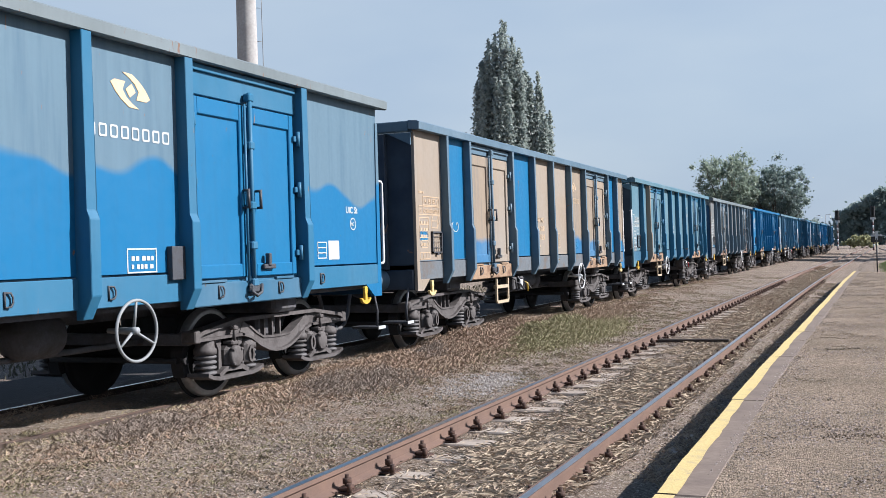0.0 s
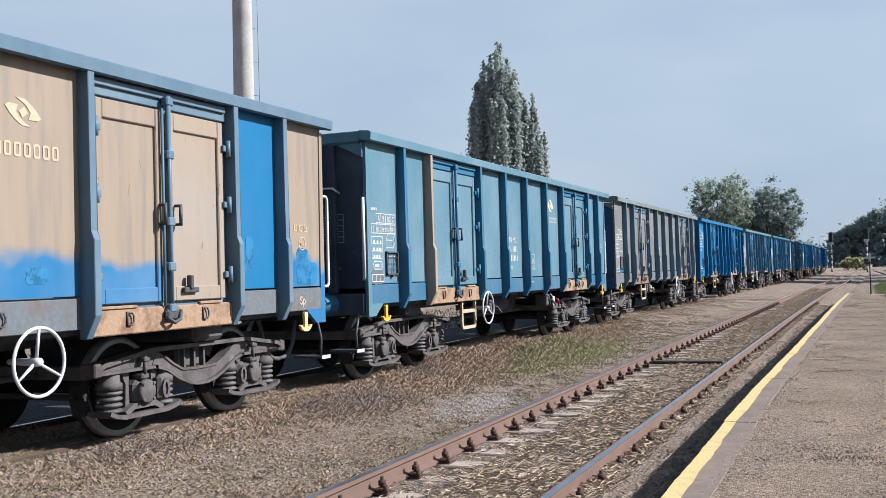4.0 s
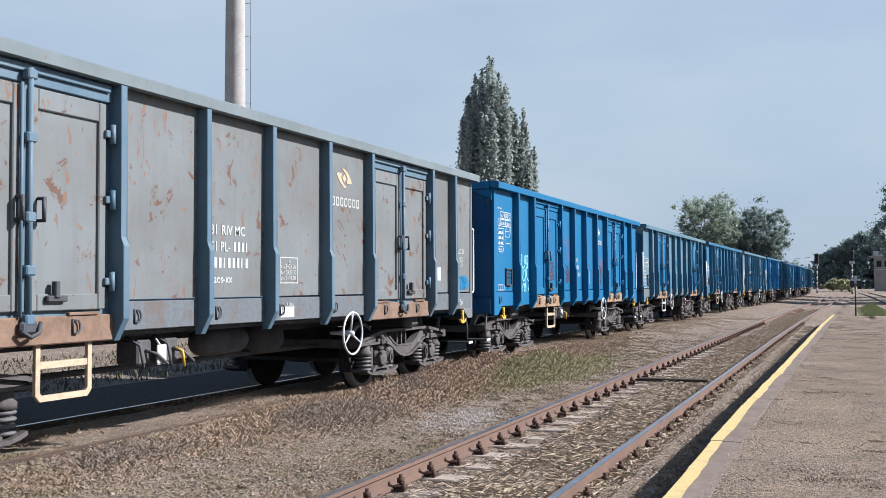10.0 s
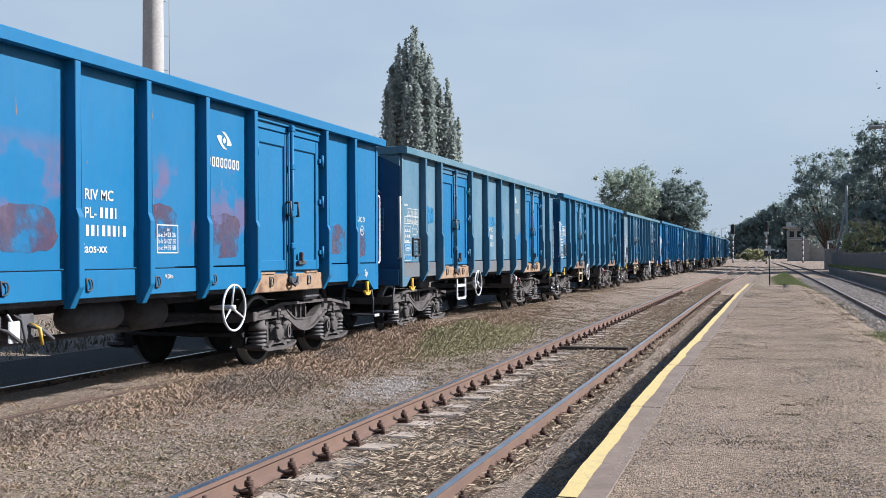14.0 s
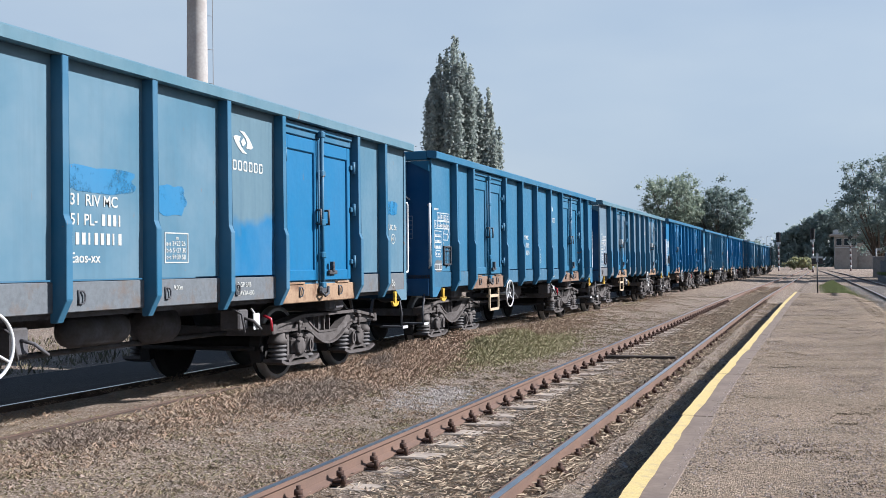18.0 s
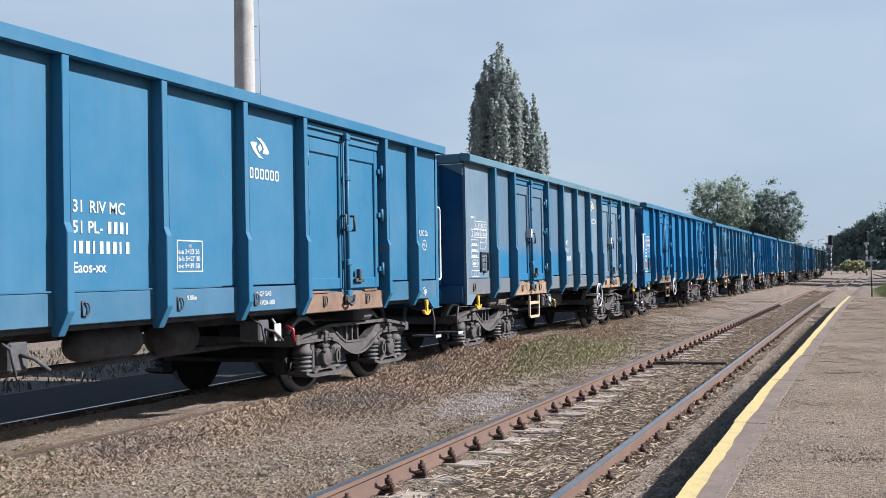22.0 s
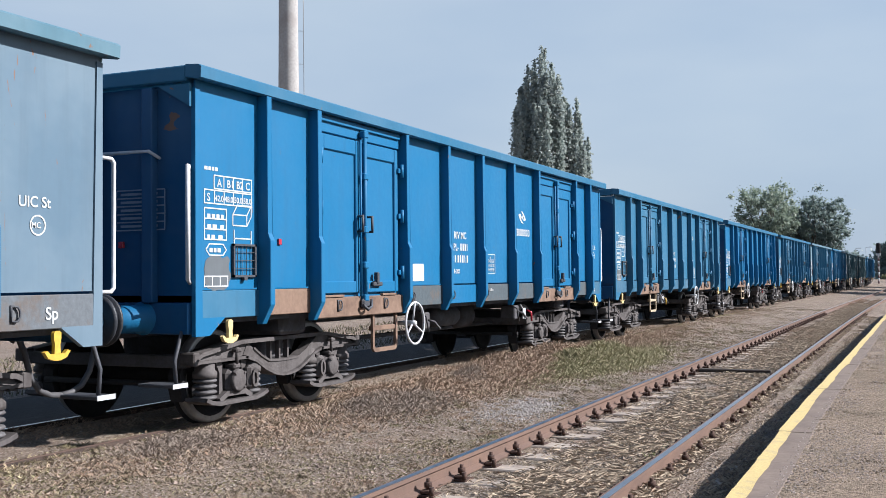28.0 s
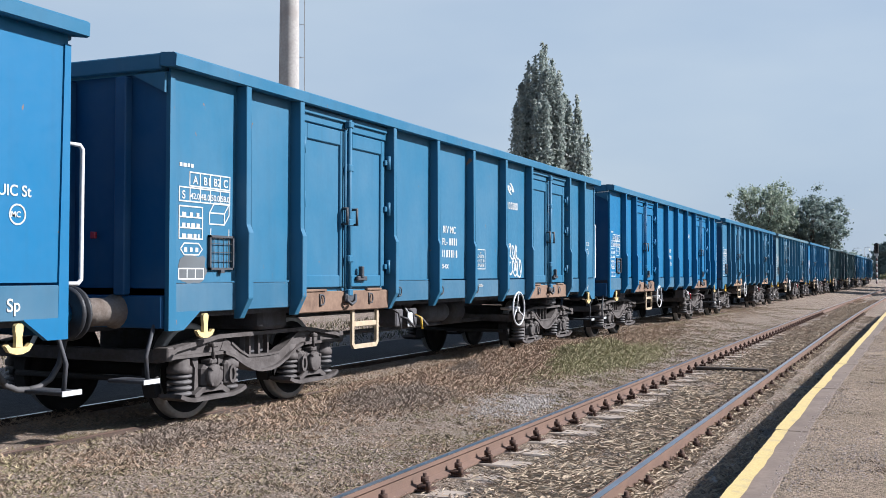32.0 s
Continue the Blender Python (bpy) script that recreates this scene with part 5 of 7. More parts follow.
def marks(n, w, L, kind):
    ink = M[L.get("ink", "white")]
    posts = TYPES[kind][0]
    o = posts[0] - 1.0 if kind == "b" else 0.0
    p1 = 0.14 + o * 0.6
    if kind != "c":
        put("data_table", shape("data_table", frame_lines, p1 + 0.14, L.get("tz", 2.1), 0.58, 0.12, 4, 1), ink, w)
        put("data_table", shape("data_table", frame_lines, p1, L.get("tz", 2.1) - 0.136, 0.72, 0.12, 5, 1), ink, w)
        tz = L.get("tz", 2.1)
        for i, (head, load) in enumerate((("A", "42.0"), ("B1", "48.0"), ("B2", "50.0"), ("C", "58.0"))):
            lettering(head, 0.1, p1 + 0.185 + 0.145 * i, tz + 0.022, w, ink)
            lettering(load, 0.075, p1 + 0.15 + 0.145 * i, tz - 0.112, w, ink)
        lettering("S", 0.1, p1 + 0.035, tz - 0.115, w, ink)
        put("marking", shape("marking", bars, p1, L.get("tz", 2.1) + 0.16, 0.2, 0.06, 1), ink, w)
        z = L.get("tz", 2.1) - 0.46
        put("data_table", shape("data_table", frame_lines, p1, z, 0.32, 0.28, 1, 3), ink, w)
        put("marking", shape("marking", bars, p1 + 0.04, z, 0.24, 0.28, 3, 0.55), ink, w)
        put("load_mark", shape("load_mark", crate_mark, p1 + 0.42, z + 0.14), ink, w)
        put("length_mark", shape("length_mark", span_mark, p1 + 0.44, z + 0.02, 0.27), ink, w)
        put("volume_mark", shape("volume_mark", hexagon, p1 + 0.02, z - 0.14, 0.3, 0.1), ink, w)
        put("marking", shape("marking", bars, p1 + 0.07, z - 0.115, 0.2, 0.07, 1), ink, w)
        put("data_table", shape("data_table", frame_lines, p1, 1.34, 0.34, 0.09, 3, 1), ink, w)
        holder = put("label_holder", shape("label_holder", grid_box, p1 + 0.4, 1.42), M["dark_fitting"], w)
        for i, upright in [(i, False) for i in range(1, 4)] + [(i, True) for i in range(1, 5)]:
            put("wire", shape("wire", holder_wire, p1 + 0.4, 1.42, i, upright), M["dark_fitting"], holder)
        y4 = posts[3] + 0.2
        if kind == "a":
            lettering("31", 0.135, y4 - 0.02, 1.94, w, ink)
            lettering("51 PL-", 0.135, y4 - 0.02, 1.775, w, ink)
            lettering("RIV MC", 0.135, y4 + 0.17, 1.94, w, ink)
        else:
            lettering("RIV MC", 0.135, y4 + 0.03, 1.94, w, ink)
            lettering("PL-", 0.135, y4 + 0.03, 1.775, w, ink)
        put("owner_mark", shape("owner_mark", digits, y4 + 0.39 if kind == "a" else y4 + 0.26, 1.775, 4, 0.3, 0.098), ink, w)
        put("number_marking", shape("number_marking", digits, y4 - 0.03, 1.61, 9, 0.72, 0.1), ink, w)
        lettering("Eaos-xx", 0.12, y4 - 0.02, 1.46, w, ink)
        put("data_table", shape("data_table", frame_lines, posts[4] + 0.3, 1.46, 0.38, 0.28, 1, 1), ink, w)
        lettering("m", 0.055, posts[4] + 0.48, 1.68, w, ink)
        for i, row in enumerate(("a-a 3+23 26", "b-b 5+27 30", "c-c 9+39 58")):
            lettering(row, 0.066, posts[4] + 0.318, 1.62 - 0.065 * i, w, ink)
        lettering("9.00m", 0.06, posts[4] + 0.42, 1.2, w, ink, SIDE + 0.016)
        lettering("Sp", 0.13, BODY - 0.58, 1.12, w, ink, SIDE + 0.016)
        if n in (5, 6):
            lettering("0-GP SAB", 0.07, posts[5] + 0.3, 1.2, w, ink, SIDE + 0.016)
            lettering("DRV2A-600", 0.07, posts[5] + 0.3, 1.11, w, ink, SIDE + 0.016)
        put("marking", shape("marking", bars, 0.2, 1.1, 0.22, 0.12, 2), ink, w)
        if L.get("reflector", True):
            put("reflector", shape("reflector", small_box, posts[0] + 0.3, 1.74, 0.05, 0.06), M["red"], w, "red reflector")
        put("end_reflector", shape("end_reflector", end_lamp, 0.62, 1.72), M["red"], w, "red reflector")
        if L.get("front_rail"):
            put("data_table", shape("data_table", end_table, 0.55, 1.85, 0.55, 0.36, 5), M["dull_ink"], w)
    e = L.get("emblem", (posts[5] + 0.42, 2.72, 0.3, 2.46, "white"))
    put("emblem", shape("emblem", emblem, e[0], e[1], e[2]), M[e[4]], w, "two-part swoosh emblem")
    for i in range(8):
        step = e[2] * 2.6 / 8
        put("name_block", shape("name_block", word_block, step * 0.78, 0.11), ink, w, m=pose(SIDE + 0.001, e[0] - e[2] * 1.3 + i * step, e[3] - 0.06))
    y9 = posts[-1] + 0.32 if kind != "c" else 12.0
    lettering("UIC St", 0.11, y9, 1.93, w, ink)
    put("round_mark", shape("round_mark", ring_mark, y9 + 0.18, 1.8, 0.07), ink, w)
    lettering("MC", 0.06, y9 + 0.12, 1.78, w, ink)
    put("marking", shape("marking", bars, posts[-1] + 0.25, 1.12, 0.35, 0.08, 1), ink, w)
    for k, y in enumerate((posts[2] + 0.5, posts[4] + 0.25, posts[5] + 0.3)):
        if (k + len(L["label"])) % 2:
            put("marking", shape("marking", bars, y, 1.08, 0.3, 0.12, 2), ink, w)
    for part_call in L.get("extra", ()):
        part_call(w)


M["buffer_tan"] = grimy("dusty_buffer_housing", (0.2, 0.17, 0.15), (0.11, 0.085, 0.07), 0.4, 0.8, 6)
M["dull_ink"] = simple("dull_grey_marking", (0.2, 0.25, 0.33), 0.6, vary=0.2)
M["pale_ink"] = simple("faded_marking", (0.4, 0.42, 0.41), 0.6, vary=0.25, scale=25)
M["tan_ink"] = simple("tan_marking", (0.44, 0.32, 0.21), 0.6, vary=0.2, scale=25)
BLUE_DAUB = paint("fresh_blue_daub", (0.03, 0.33, 0.68), rust=0.0, chalk=0.1)
GREY_DAUB = paint("grey_daub", (0.2, 0.22, 0.24), rust=0.0)
PALE_DAUB = paint("pale_daub", (0.5, 0.56, 0.6), rust=0.0)
RED_DAUB = paint("dull_red_daub", (0.2, 0.13, 0.23), rust=0.0, chalk=0.2)


def thin_out(mat, lo=0.42, hi=0.58):
    """Overspray: the paint breaks up into specks that let the ground show."""
    t = mat.node_tree
    c, q, r = t.nodes.new("ShaderNodeTexCoord"), t.nodes.new("ShaderNodeTexNoise"), t.nodes.new("ShaderNodeValToRGB")
    q.inputs["Scale"].default_value, q.inputs["Detail"].default_value, q.inputs["Roughness"].default_value = 3.2, 7, 0.7
    r.color_ramp.elements[0].position, r.color_ramp.elements[1].position = lo, hi
    clear, mx = t.nodes.new("ShaderNodeBsdfTransparent"), t.nodes.new("ShaderNodeMixShader")
    t.links.new(c.outputs["Object"], q.inputs["Vector"])
    t.links.new(q.outputs["Fac"], r.inputs["Fac"])
    t.links.new(r.outputs["Color"], mx.inputs[0])
    t.links.new(clear.outputs[0], mx.inputs[1])
    t.links.new(t.nodes["Principled BSDF"].outputs[0], mx.inputs[2])
    t.links.new(mx.outputs[0], t.nodes["Material Output"].inputs["Surface"])


thin_out(RED_DAUB, 0.4, 0.72)
thin_out(BLUE_DAUB, 0.36, 0.52)
LIVERY[0]["extra"] = (
    lambda w: put("sticker", shape("sticker", small_box, 11.55, 1.38, 0.26, 0.22, 0.003), M["white"], w, "white paper label"),
    lambda w: put("data_table", shape("data_table", frame_lines, 11.3, 1.4, 0.2, 0.18, 1, 3), M["white"], w),
    lambda w: put("data_table", shape("data_table", frame_lines, 8.05, 1.33, 0.38, 0.2, 1, 1), M["white"], w),
    lambda w: put("marking", shape("marking", bars, 8.1, 1.36, 0.3, 0.14, 2), M["white"], w),
    lambda w: put("label_holder", shape("label_bracket", small_box, 8.58, 1.25, 0.2, 0.3, 0.06), M["dark_fitting"], w),
    lambda w: put("marking", shape("marking", bars, 7.0, 1.08, 0.4, 0.14, 2), M["white"], w),
    lambda w: put("marking", shape("marking", bars, 11.3, 1.08, 0.5, 0.08, 1), M["white"], w),
)
LIVERY[1].update(reflector=False, ink="tan_ink", emblem=(8.3, 2.72, 0.3, 2.44, "tan_ink"))
LIVERY[1]["extra"] = (
    lambda w: daub(w, 0.15, 0.42, 1.6, 1.75, BLUE_DAUB),
    lambda w: daub(w, 11.1, 11.4, 1.5, 1.62, BLUE_DAUB),
    lambda w: daub(w, 11.28, 11.42, 1.6, 1.85, BLUE_DAUB),
    lambda w: daub(w, 12.3, 12.75, 1.33, 1.6, BLUE_DAUB),
    lambda w: daub(w, 12.3, 12.55, 1.6, 1.75, BLUE_DAUB),
    lambda w: daub(w, 8.3, 8.55, 1.42, 1.55, BLUE_DAUB),
    lambda w: put("scrawl", shape("scrawl", scrawl, 1.2, 1.74, 0.34, 0.12, 3, 1, 0.006), M["pale_ink"], w),
)
LIVERY[2].update(ink="pale_ink", emblem=(8.3, 2.72, 0.34, 2.44, "orange_logo"))


def end_triangle(bm, x, z, s):
    pts = [(x - s, z), (x + s, z), (x, z + 1.6 * s)]
    for p, q in zip(pts, pts[1:] + pts[:1]):
        tube(bm, (p[0], -0.004, p[1]), (q[0], -0.004, q[1]), 0.009, seg=6)


def end_ring(bm, x, z, r):
    pts = [(x + math.cos(0.45 * i) * r, z + math.sin(0.45 * i) * r) for i in range(15)]
    for p, q in zip(pts, pts[1:]):
        tube(bm, (p[0], -0.004, p[1]), (q[0], -0.004, q[1]), 0.009, seg=6)
    tube(bm, (x, -0.004, z - r * 0.5), (x, -0.004, z + r * 0.5), 0.014, seg=6)


LIVERY[2]["extra"] = (
    lambda w: daub(w, 0.1, 0.46, 1.3, 1.5, GREY_DAUB),
    lambda w: put("warning_triangle", shape("warning_triangle", end_triangle, 0.66, 2.78, 0.09), M["pale_ink"], w),
    lambda w: put("round_mark", shape("end_ring", end_ring, 0.66, 2.62, 0.09), M["pale_ink"], w),
)
LIVERY[3].update(buffer=M["buffer_tan"], ink="pale_ink", tz=2.3, emblem=(8.3, 2.75, 0.34, 2.46, "tan_ink"))
LIVERY[3]["extra"] = (
    lambda w: daub(w, 0.5, 0.93, 1.33, 1.45, BLUE_DAUB),
    lambda w: daub(w, 12.1, 12.75, 1.35, 1.58, BLUE_DAUB),
    lambda w: put("sticker", shape("sticker", small_box, 11.25, 1.5, 0.28, 0.2, 0.003), M["white"], w, "white paper label"),
    lambda w: put("sticker", shape("sticker", small_box, 6.75, 1.08, 0.3, 0.12, 0.016), M["white"], w, "white paper label"),
)
LIVERY[4].update(reflector=False, type="b", tz=2.62, emblem=(8.1, 2.72, 0.28, 2.47, "white"))
LIVERY[4]["extra"] = (
    lambda w: put("scrawl", shape("scrawl", scrawl, 1.33, 1.24, 0.8, 0.76, 14, 3, 0.011), M["cyan"], w, "looping cyan spray scrawl"),
    lambda w: put("data_table", shape("data_table", frame_lines, 1.36, 1.05, 0.4, 0.1, 1, 1), M["white"], w),
    lambda w: lettering("R 35", 0.09, 1.4, 1.07, w, M["white"]),
    lambda w: daub(w, 3.35, 3.95, 1.5, 1.92, RED_DAUB, SIDE + 0.0085),
    lambda w: daub(w, 4.45, 5.2, 1.45, 1.85, RED_DAUB),
    lambda w: daub(w, 6.6, 7.1, 1.6, 1.95, RED_DAUB),
    lambda w: daub(w, 7.7, 8.45, 1.4, 1.9, RED_DAUB),
    lambda w: daub(w, 11.0, 11.6, 1.45, 1.85, RED_DAUB),
    lambda w: daub(w, 11.95, 12.4, 1.4, 1.8, RED_DAUB),
)
LIVERY[5].update(ink="pale_ink", emblem=(8.2, 2.75, 0.34, 2.5, "white"))
LIVERY[5]["extra"] = (
    lambda w: daub(w, 0.1, 0.6, 1.5, 1.62, BLUE_DAUB),
    lambda w: daub(w, 0.1, 0.6, 1.33, 1.42, BLUE_DAUB),
    lambda w: daub(w, 1.25, 1.75, 2.0, 2.3, BLUE_DAUB),
    lambda w: daub(w, 5.4, 6.3, 2.05, 2.28, BLUE_DAUB),
    lambda w: daub(w, 6.6, 7.1, 1.9, 2.2, BLUE_DAUB),
    lambda w: daub(w, 12.0, 12.6, 2.15, 2.35, BLUE_DAUB),
)
LIVERY[6].update(tz=2.15)
LIVERY[6]["extra"] = (lambda w: daub(w, 0.14, 0.5, 1.3, 1.5, GREY_DAUB),)
LIVERY[7].update(type="b", emblem=(8.1, 2.86, 0.34, 2.52, "cream"))
LIVERY[7]["extra"] = (
    lambda w: put("sticker", shape("sticker", small_box, 10.95, 1.5, 0.22, 0.14, 0.003), M["pale_ink"], w, "faded paper label"),
    lambda w: put("door_plate", shape("door_plate", small_box, 3.1, 2.02, 0.08, 0.16, 0.11), M["white"], w, "white handle plate"),
    lambda w: put("door_plate", shape("door_plate", small_box, 9.55, 2.02, 0.08, 0.16, 0.11), M["white"], w, "white handle plate"),
)
LIVERY[8].update(tz=2.22, emblem=(8.35, 2.36, 0.28, 2.12, "white"))
LIVERY[8]["extra"] = (
    lambda w: daub(w, 0.12, 0.52, 1.3, 1.62, GREY_DAUB),
    lambda w: put("sticker", shape("sticker", small_box, 4.3, 1.36, 0.36, 0.22, 0.003), M["white"], w, "white paper label"),
    lambda w: put("sticker", shape("sticker", small_box, 11.15, 1.25, 0.3, 0.22, 0.003), M["white"], w, "white paper label"),
)
LIVERY[9].update(reflector=False, buffer=M["buffer_tan"], tz=2.15, emblem=(8.2, 2.72, 0.26, 2.46, "white"))
LIVERY[9]["extra"] = (
    lambda w: daub(w, 0.12, 0.52, 1.3, 1.55, GREY_DAUB),
    lambda w: put("scrawl", shape("scrawl", scrawl, 7.95, 1.35, 0.7, 0.5, 5, 2), M["white"], w, "white spray scrawl"),
)

TRAIN = [build_wagon(n, L) for n, L in enumerate(LIVERY)]

# ================= rail fastenings and sleepers =================
def clip_shape(bm):
    box(bm, (-0.17, -0.08, -0.158), (0.17, 0.08, -0.145), 0.004)
    for s in (-1, 1):
        box(bm, (s * 0.1 - 0.045, -0.06, -0.146), (s * 0.1 + 0.03, 0.06, -0.115), 0.01)
        tube(bm, (s * 0.1, 0, -0.12), (s * 0.1, 0, -0.035), 0.016, seg=8)
        tube(bm, (s * 0.1, 0, -0.1), (s * 0.1, 0, -0.062), 0.032, seg=6)
        tube(bm, (s * 0.15, -0.06, -0.145), (s * 0.15, -0.06, -0.085), 0.02, seg=6)


def sleeper_shape(bm):
    box(bm, (-1.28, -0.125, -0.3), (1.28, 0.125, -0.153), 0.012)


def build_fastenings():
    rnd = random.Random(11)
    y = -8.0 + 0.08
    while y < 44:
        yy = y + rnd.uniform(-0.03, 0.03)
        x = NEAR_X + bend_plain(yy)
        put("sleeper", shape("sleeper", sleeper_shape), M["sleeper"], near_track, m=pose(x, yy, rnd.uniform(-0.012, 0.008), 0, rnd.uniform(-0.4, 0.4), rnd.uniform(-1.5, 1.5)))
        for s in (-0.7525, 0.7525):
            put("rail_chair", shape("rail_chair", clip_shape), M["clip"], near_track, m=pose(x + s, yy, 0.004, 0, 0, rnd.uniform(-3, 3)))
        y += 0.62


build_fastenings()


def build_beam():
    b = tagged(new("wooden_beam"), "dark weathered beam lying across the sleepers", "beam")
    b.matrix_basis = pose(-2.75, 17.1, -0.115, 0, 0, 2)
    bm = bmesh.new()
    box(bm, (-0.5, -0.07, 0), (0.62, 0.07, 0.055), 0.012)
    put("beam", mesh_of("beam", bm), M["dark_wood"], b)


M["dark_wood"] = grimy("tarred_wood", (0.06, 0.045, 0.035), (0.035, 0.028, 0.024), 0.5, 0.9, 6)
build_beam()


# ================= grass and loose stuff =================
def blades(name, spots, material, label, width, rng):
    """spots: arrays x, y, z, height, lean; each blade a thin bent sliver."""
    x, y, z, h, lean = spots
    n = len(x)
    a = rng.uniform(0, 2 * np.pi, n)
    b = rng.uniform(0, 2 * np.pi, n)
    w = width * rng.uniform(0.6, 1.4, n)
    dx, dy = np.cos(a) * w, np.sin(a) * w
    tx, ty = np.cos(b) * lean * h, np.sin(b) * lean * h
    v = np.empty((n, 4, 3))
    v[:, 0] = np.stack([x - dx, y - dy, z - 0.01], 1)
    v[:, 1] = np.stack([x + dx, y + dy, z - 0.01], 1)
    v[:, 2] = np.stack([x + dx * 0.6 + tx * 0.45, y + dy * 0.6 + ty * 0.45, z + h * 0.75], 1)
    v[:, 3] = np.stack([x + tx, y + ty, z + h], 1)
    i = np.arange(n) * 4
    f = np.concatenate([np.stack([i, i + 1, i + 2], 1), np.stack([i, i + 2, i + 3], 1)])
    return soup(name, v.reshape(-1, 3).tolist(), f.tolist(), material, label, "grass")


def field(rng, n, x0, x1, y0, y1, clump, power=1.0):
    """Random spots, thicker towards the camera, kept where a patch noise is high."""
    u = rng.uniform(0, 1, n) ** power
    y = y0 + (y1 - y0) * u
    x = rng.uniform(x0, x1, n)
    keep = np.array([noise.noise((px * clump[0], py * clump[0], clump[2])) > clump[1] for px, py in zip(x, y)])
    x, y = x[keep], y[keep]
    z = np.array([ground_height(px, py) for px, py in zip(x, y)])
    return x, y, z


def sprigs(name, x, y, z, size, material, label, width, rng, up=1.0):
    """Loose fuzz of tiny leaves and stalks: one thin sliver at each given spot."""
    n = len(x)
    a = rng.uniform(0, 2 * np.pi, n)
    tilt = np.abs(rng.normal(0, 0.75 / up, n))
    d = np.stack([np.cos(a) * np.sin(tilt), np.sin(a) * np.sin(tilt), np.abs(np.cos(tilt))], 1)
    b = rng.uniform(0, 2 * np.pi, n)
    w = np.stack([np.cos(b), np.sin(b), np.zeros(n)], 1) * (width * rng.uniform(0.6, 1.5, n))[:, None]
    p = np.stack([x, y, z], 1)
    s = (size * rng.uniform(0.5, 1.5, n))[:, None]
    v = np.stack([p - w, p + w, p + d * s], 1)
    return soup(name, v.reshape(-1, 3).tolist(), np.arange(n * 3).reshape(-1, 3).tolist(), material, label, "grass")


def patchy(x, y, scale, shift):
    """Soft patch strength from 0 to 1."""
    return np.array([max(0.0, min(1.0, 0.5 + 1.1 * noise.noise((a * scale, b * scale * 0.7, shift)) + 0.5 * noise.noise((a * scale * 3.1, b * scale * 2.6, shift + 5)))) for a, b in zip(x, y)])


def build_grass():
    rng = np.random.default_rng(3)

    def on_ground(x, y):
        return np.array([ground_height(px, py) for px, py in zip(x, y)])

    def lie(name, x, y, z, length, material, label, width, rise=0.35):
        """Bent blades of grass, mostly lying over."""
        m = len(x)
        width = width * np.clip(0.35 + y / 15, 0.55, 1.5)
        length = length * 0.68
        lean = rng.uniform(0.9, 4.0, m) / rise
        h = length * rng.uniform(0.5, 1.3, m) / np.sqrt(1 + lean ** 2)
        blades(name, (x, y, z, h, lean), material, label, width, rng)

    # short dry grass, thick in patches, bare in others
    n = 110000
    y = 3.0 + 50 * rng.uniform(0, 1, n) ** 2.0
    x = rng.uniform(-6.7, -3.5, n)
    k = patchy(x, y, 0.8, 1.0)
    keep = rng.uniform(0, 1, n) < 0.08 + 0.92 * np.clip(2.4 * k - 0.9, 0, 1)
    x, y, k = x[keep], y[keep], k[keep]
    lie("dry_grass", x, y, on_ground(x, y) - 0.002, 0.03 + 0.035 * k, M["dry"], "short dry grass between the tracks", 0.0013)
    n = 75000
    y = 3.0 + 45 * rng.uniform(0, 1, n) ** 2.0
    x = rng.uniform(-6.5, -3.5, n)
    k = patchy(x, y, 0.6, 21.0)
    keep = rng.uniform(0, 1, n) < np.clip(2.2 * k - 0.9, 0, 1)
    x, y, k = x[keep], y[keep], k[keep]
    lie("olive_grass", x, y, on_ground(x, y) - 0.002, 0.03 + 0.035 * k, M["olive"], "patches of short olive grass", 0.0013, 0.6)
    # straw lying between and beside the rails, matted in swirls
    x, y, z = field(rng, 170000, -3.4, -1.75, 3.0, 60, (0.9, -0.5, 4.0), 2.1)
    dx = x - NEAR_X
    k = patchy(x, y, 2.2, 66.0)
    keep = (rng.uniform(0, 1, len(x)) < 0.2 + 0.8 * k) & ((dx > -0.22) | (rng.uniform(0, 1, len(x)) < 0.14))
    x, y, z, k = x[keep], y[keep], z[keep], k[keep]
    blades("loose_straw", (x, y, z + 0.006 + 0.03 * k, rng.uniform(0.004, 0.02, len(x)), rng.uniform(3.0, 9.0, len(x))), M["straw"], "bleached straw lying between the rails", 0.0015, rng)
    # low russet growth beside and between the train's rails
    n = 150000
    y = 3.5 + 42 * rng.uniform(0, 1, n) ** 1.6
    x = rng.uniform(-7.9, -4.5, n)
    k = np.clip(1.8 * patchy(x, y, 0.7, 7.0) - 0.45, 0, 1) * np.clip((-4.8 - x) / 0.9, 0, 1)
    keep = rng.uniform(0, 1, n) < k
    x, y, k = x[keep], y[keep], k[keep]
    top = 0.02 + 0.12 * k ** 2 * np.clip((y - 2) / 9, 0.35, 1)
    lie("russet_weeds", x, y, on_ground(x, y) + top * rng.beta(1.0, 2.4, len(x)), np.full(len(x), 0.05), M["russet"], "low russet dried weeds beside the train", 0.0014, 0.7)
    # pale grass growing over the near rail of the train
    n = 40000
    y = 3.5 + 40 * rng.uniform(0, 1, n) ** 1.5
    x = rng.normal(-6.35, 0.2, n)
    keep = rng.uniform(0, 1, n) < patchy(x, y, 0.9, 47.0) ** 2
    x, y = x[keep], y[keep]
    lie("dry_grass", x, y, on_ground(x, y) - 0.005, rng.uniform(0.03, 0.09, len(x)), M["straw_green"], "pale grass along the train's rail", 0.0013, 1.1)
    # bank of taller weeds, thinning out at its rims
    n = 130000
    x, y = rng.normal(-5.75, 0.42, n), rng.normal(16.5, 3.4, n)
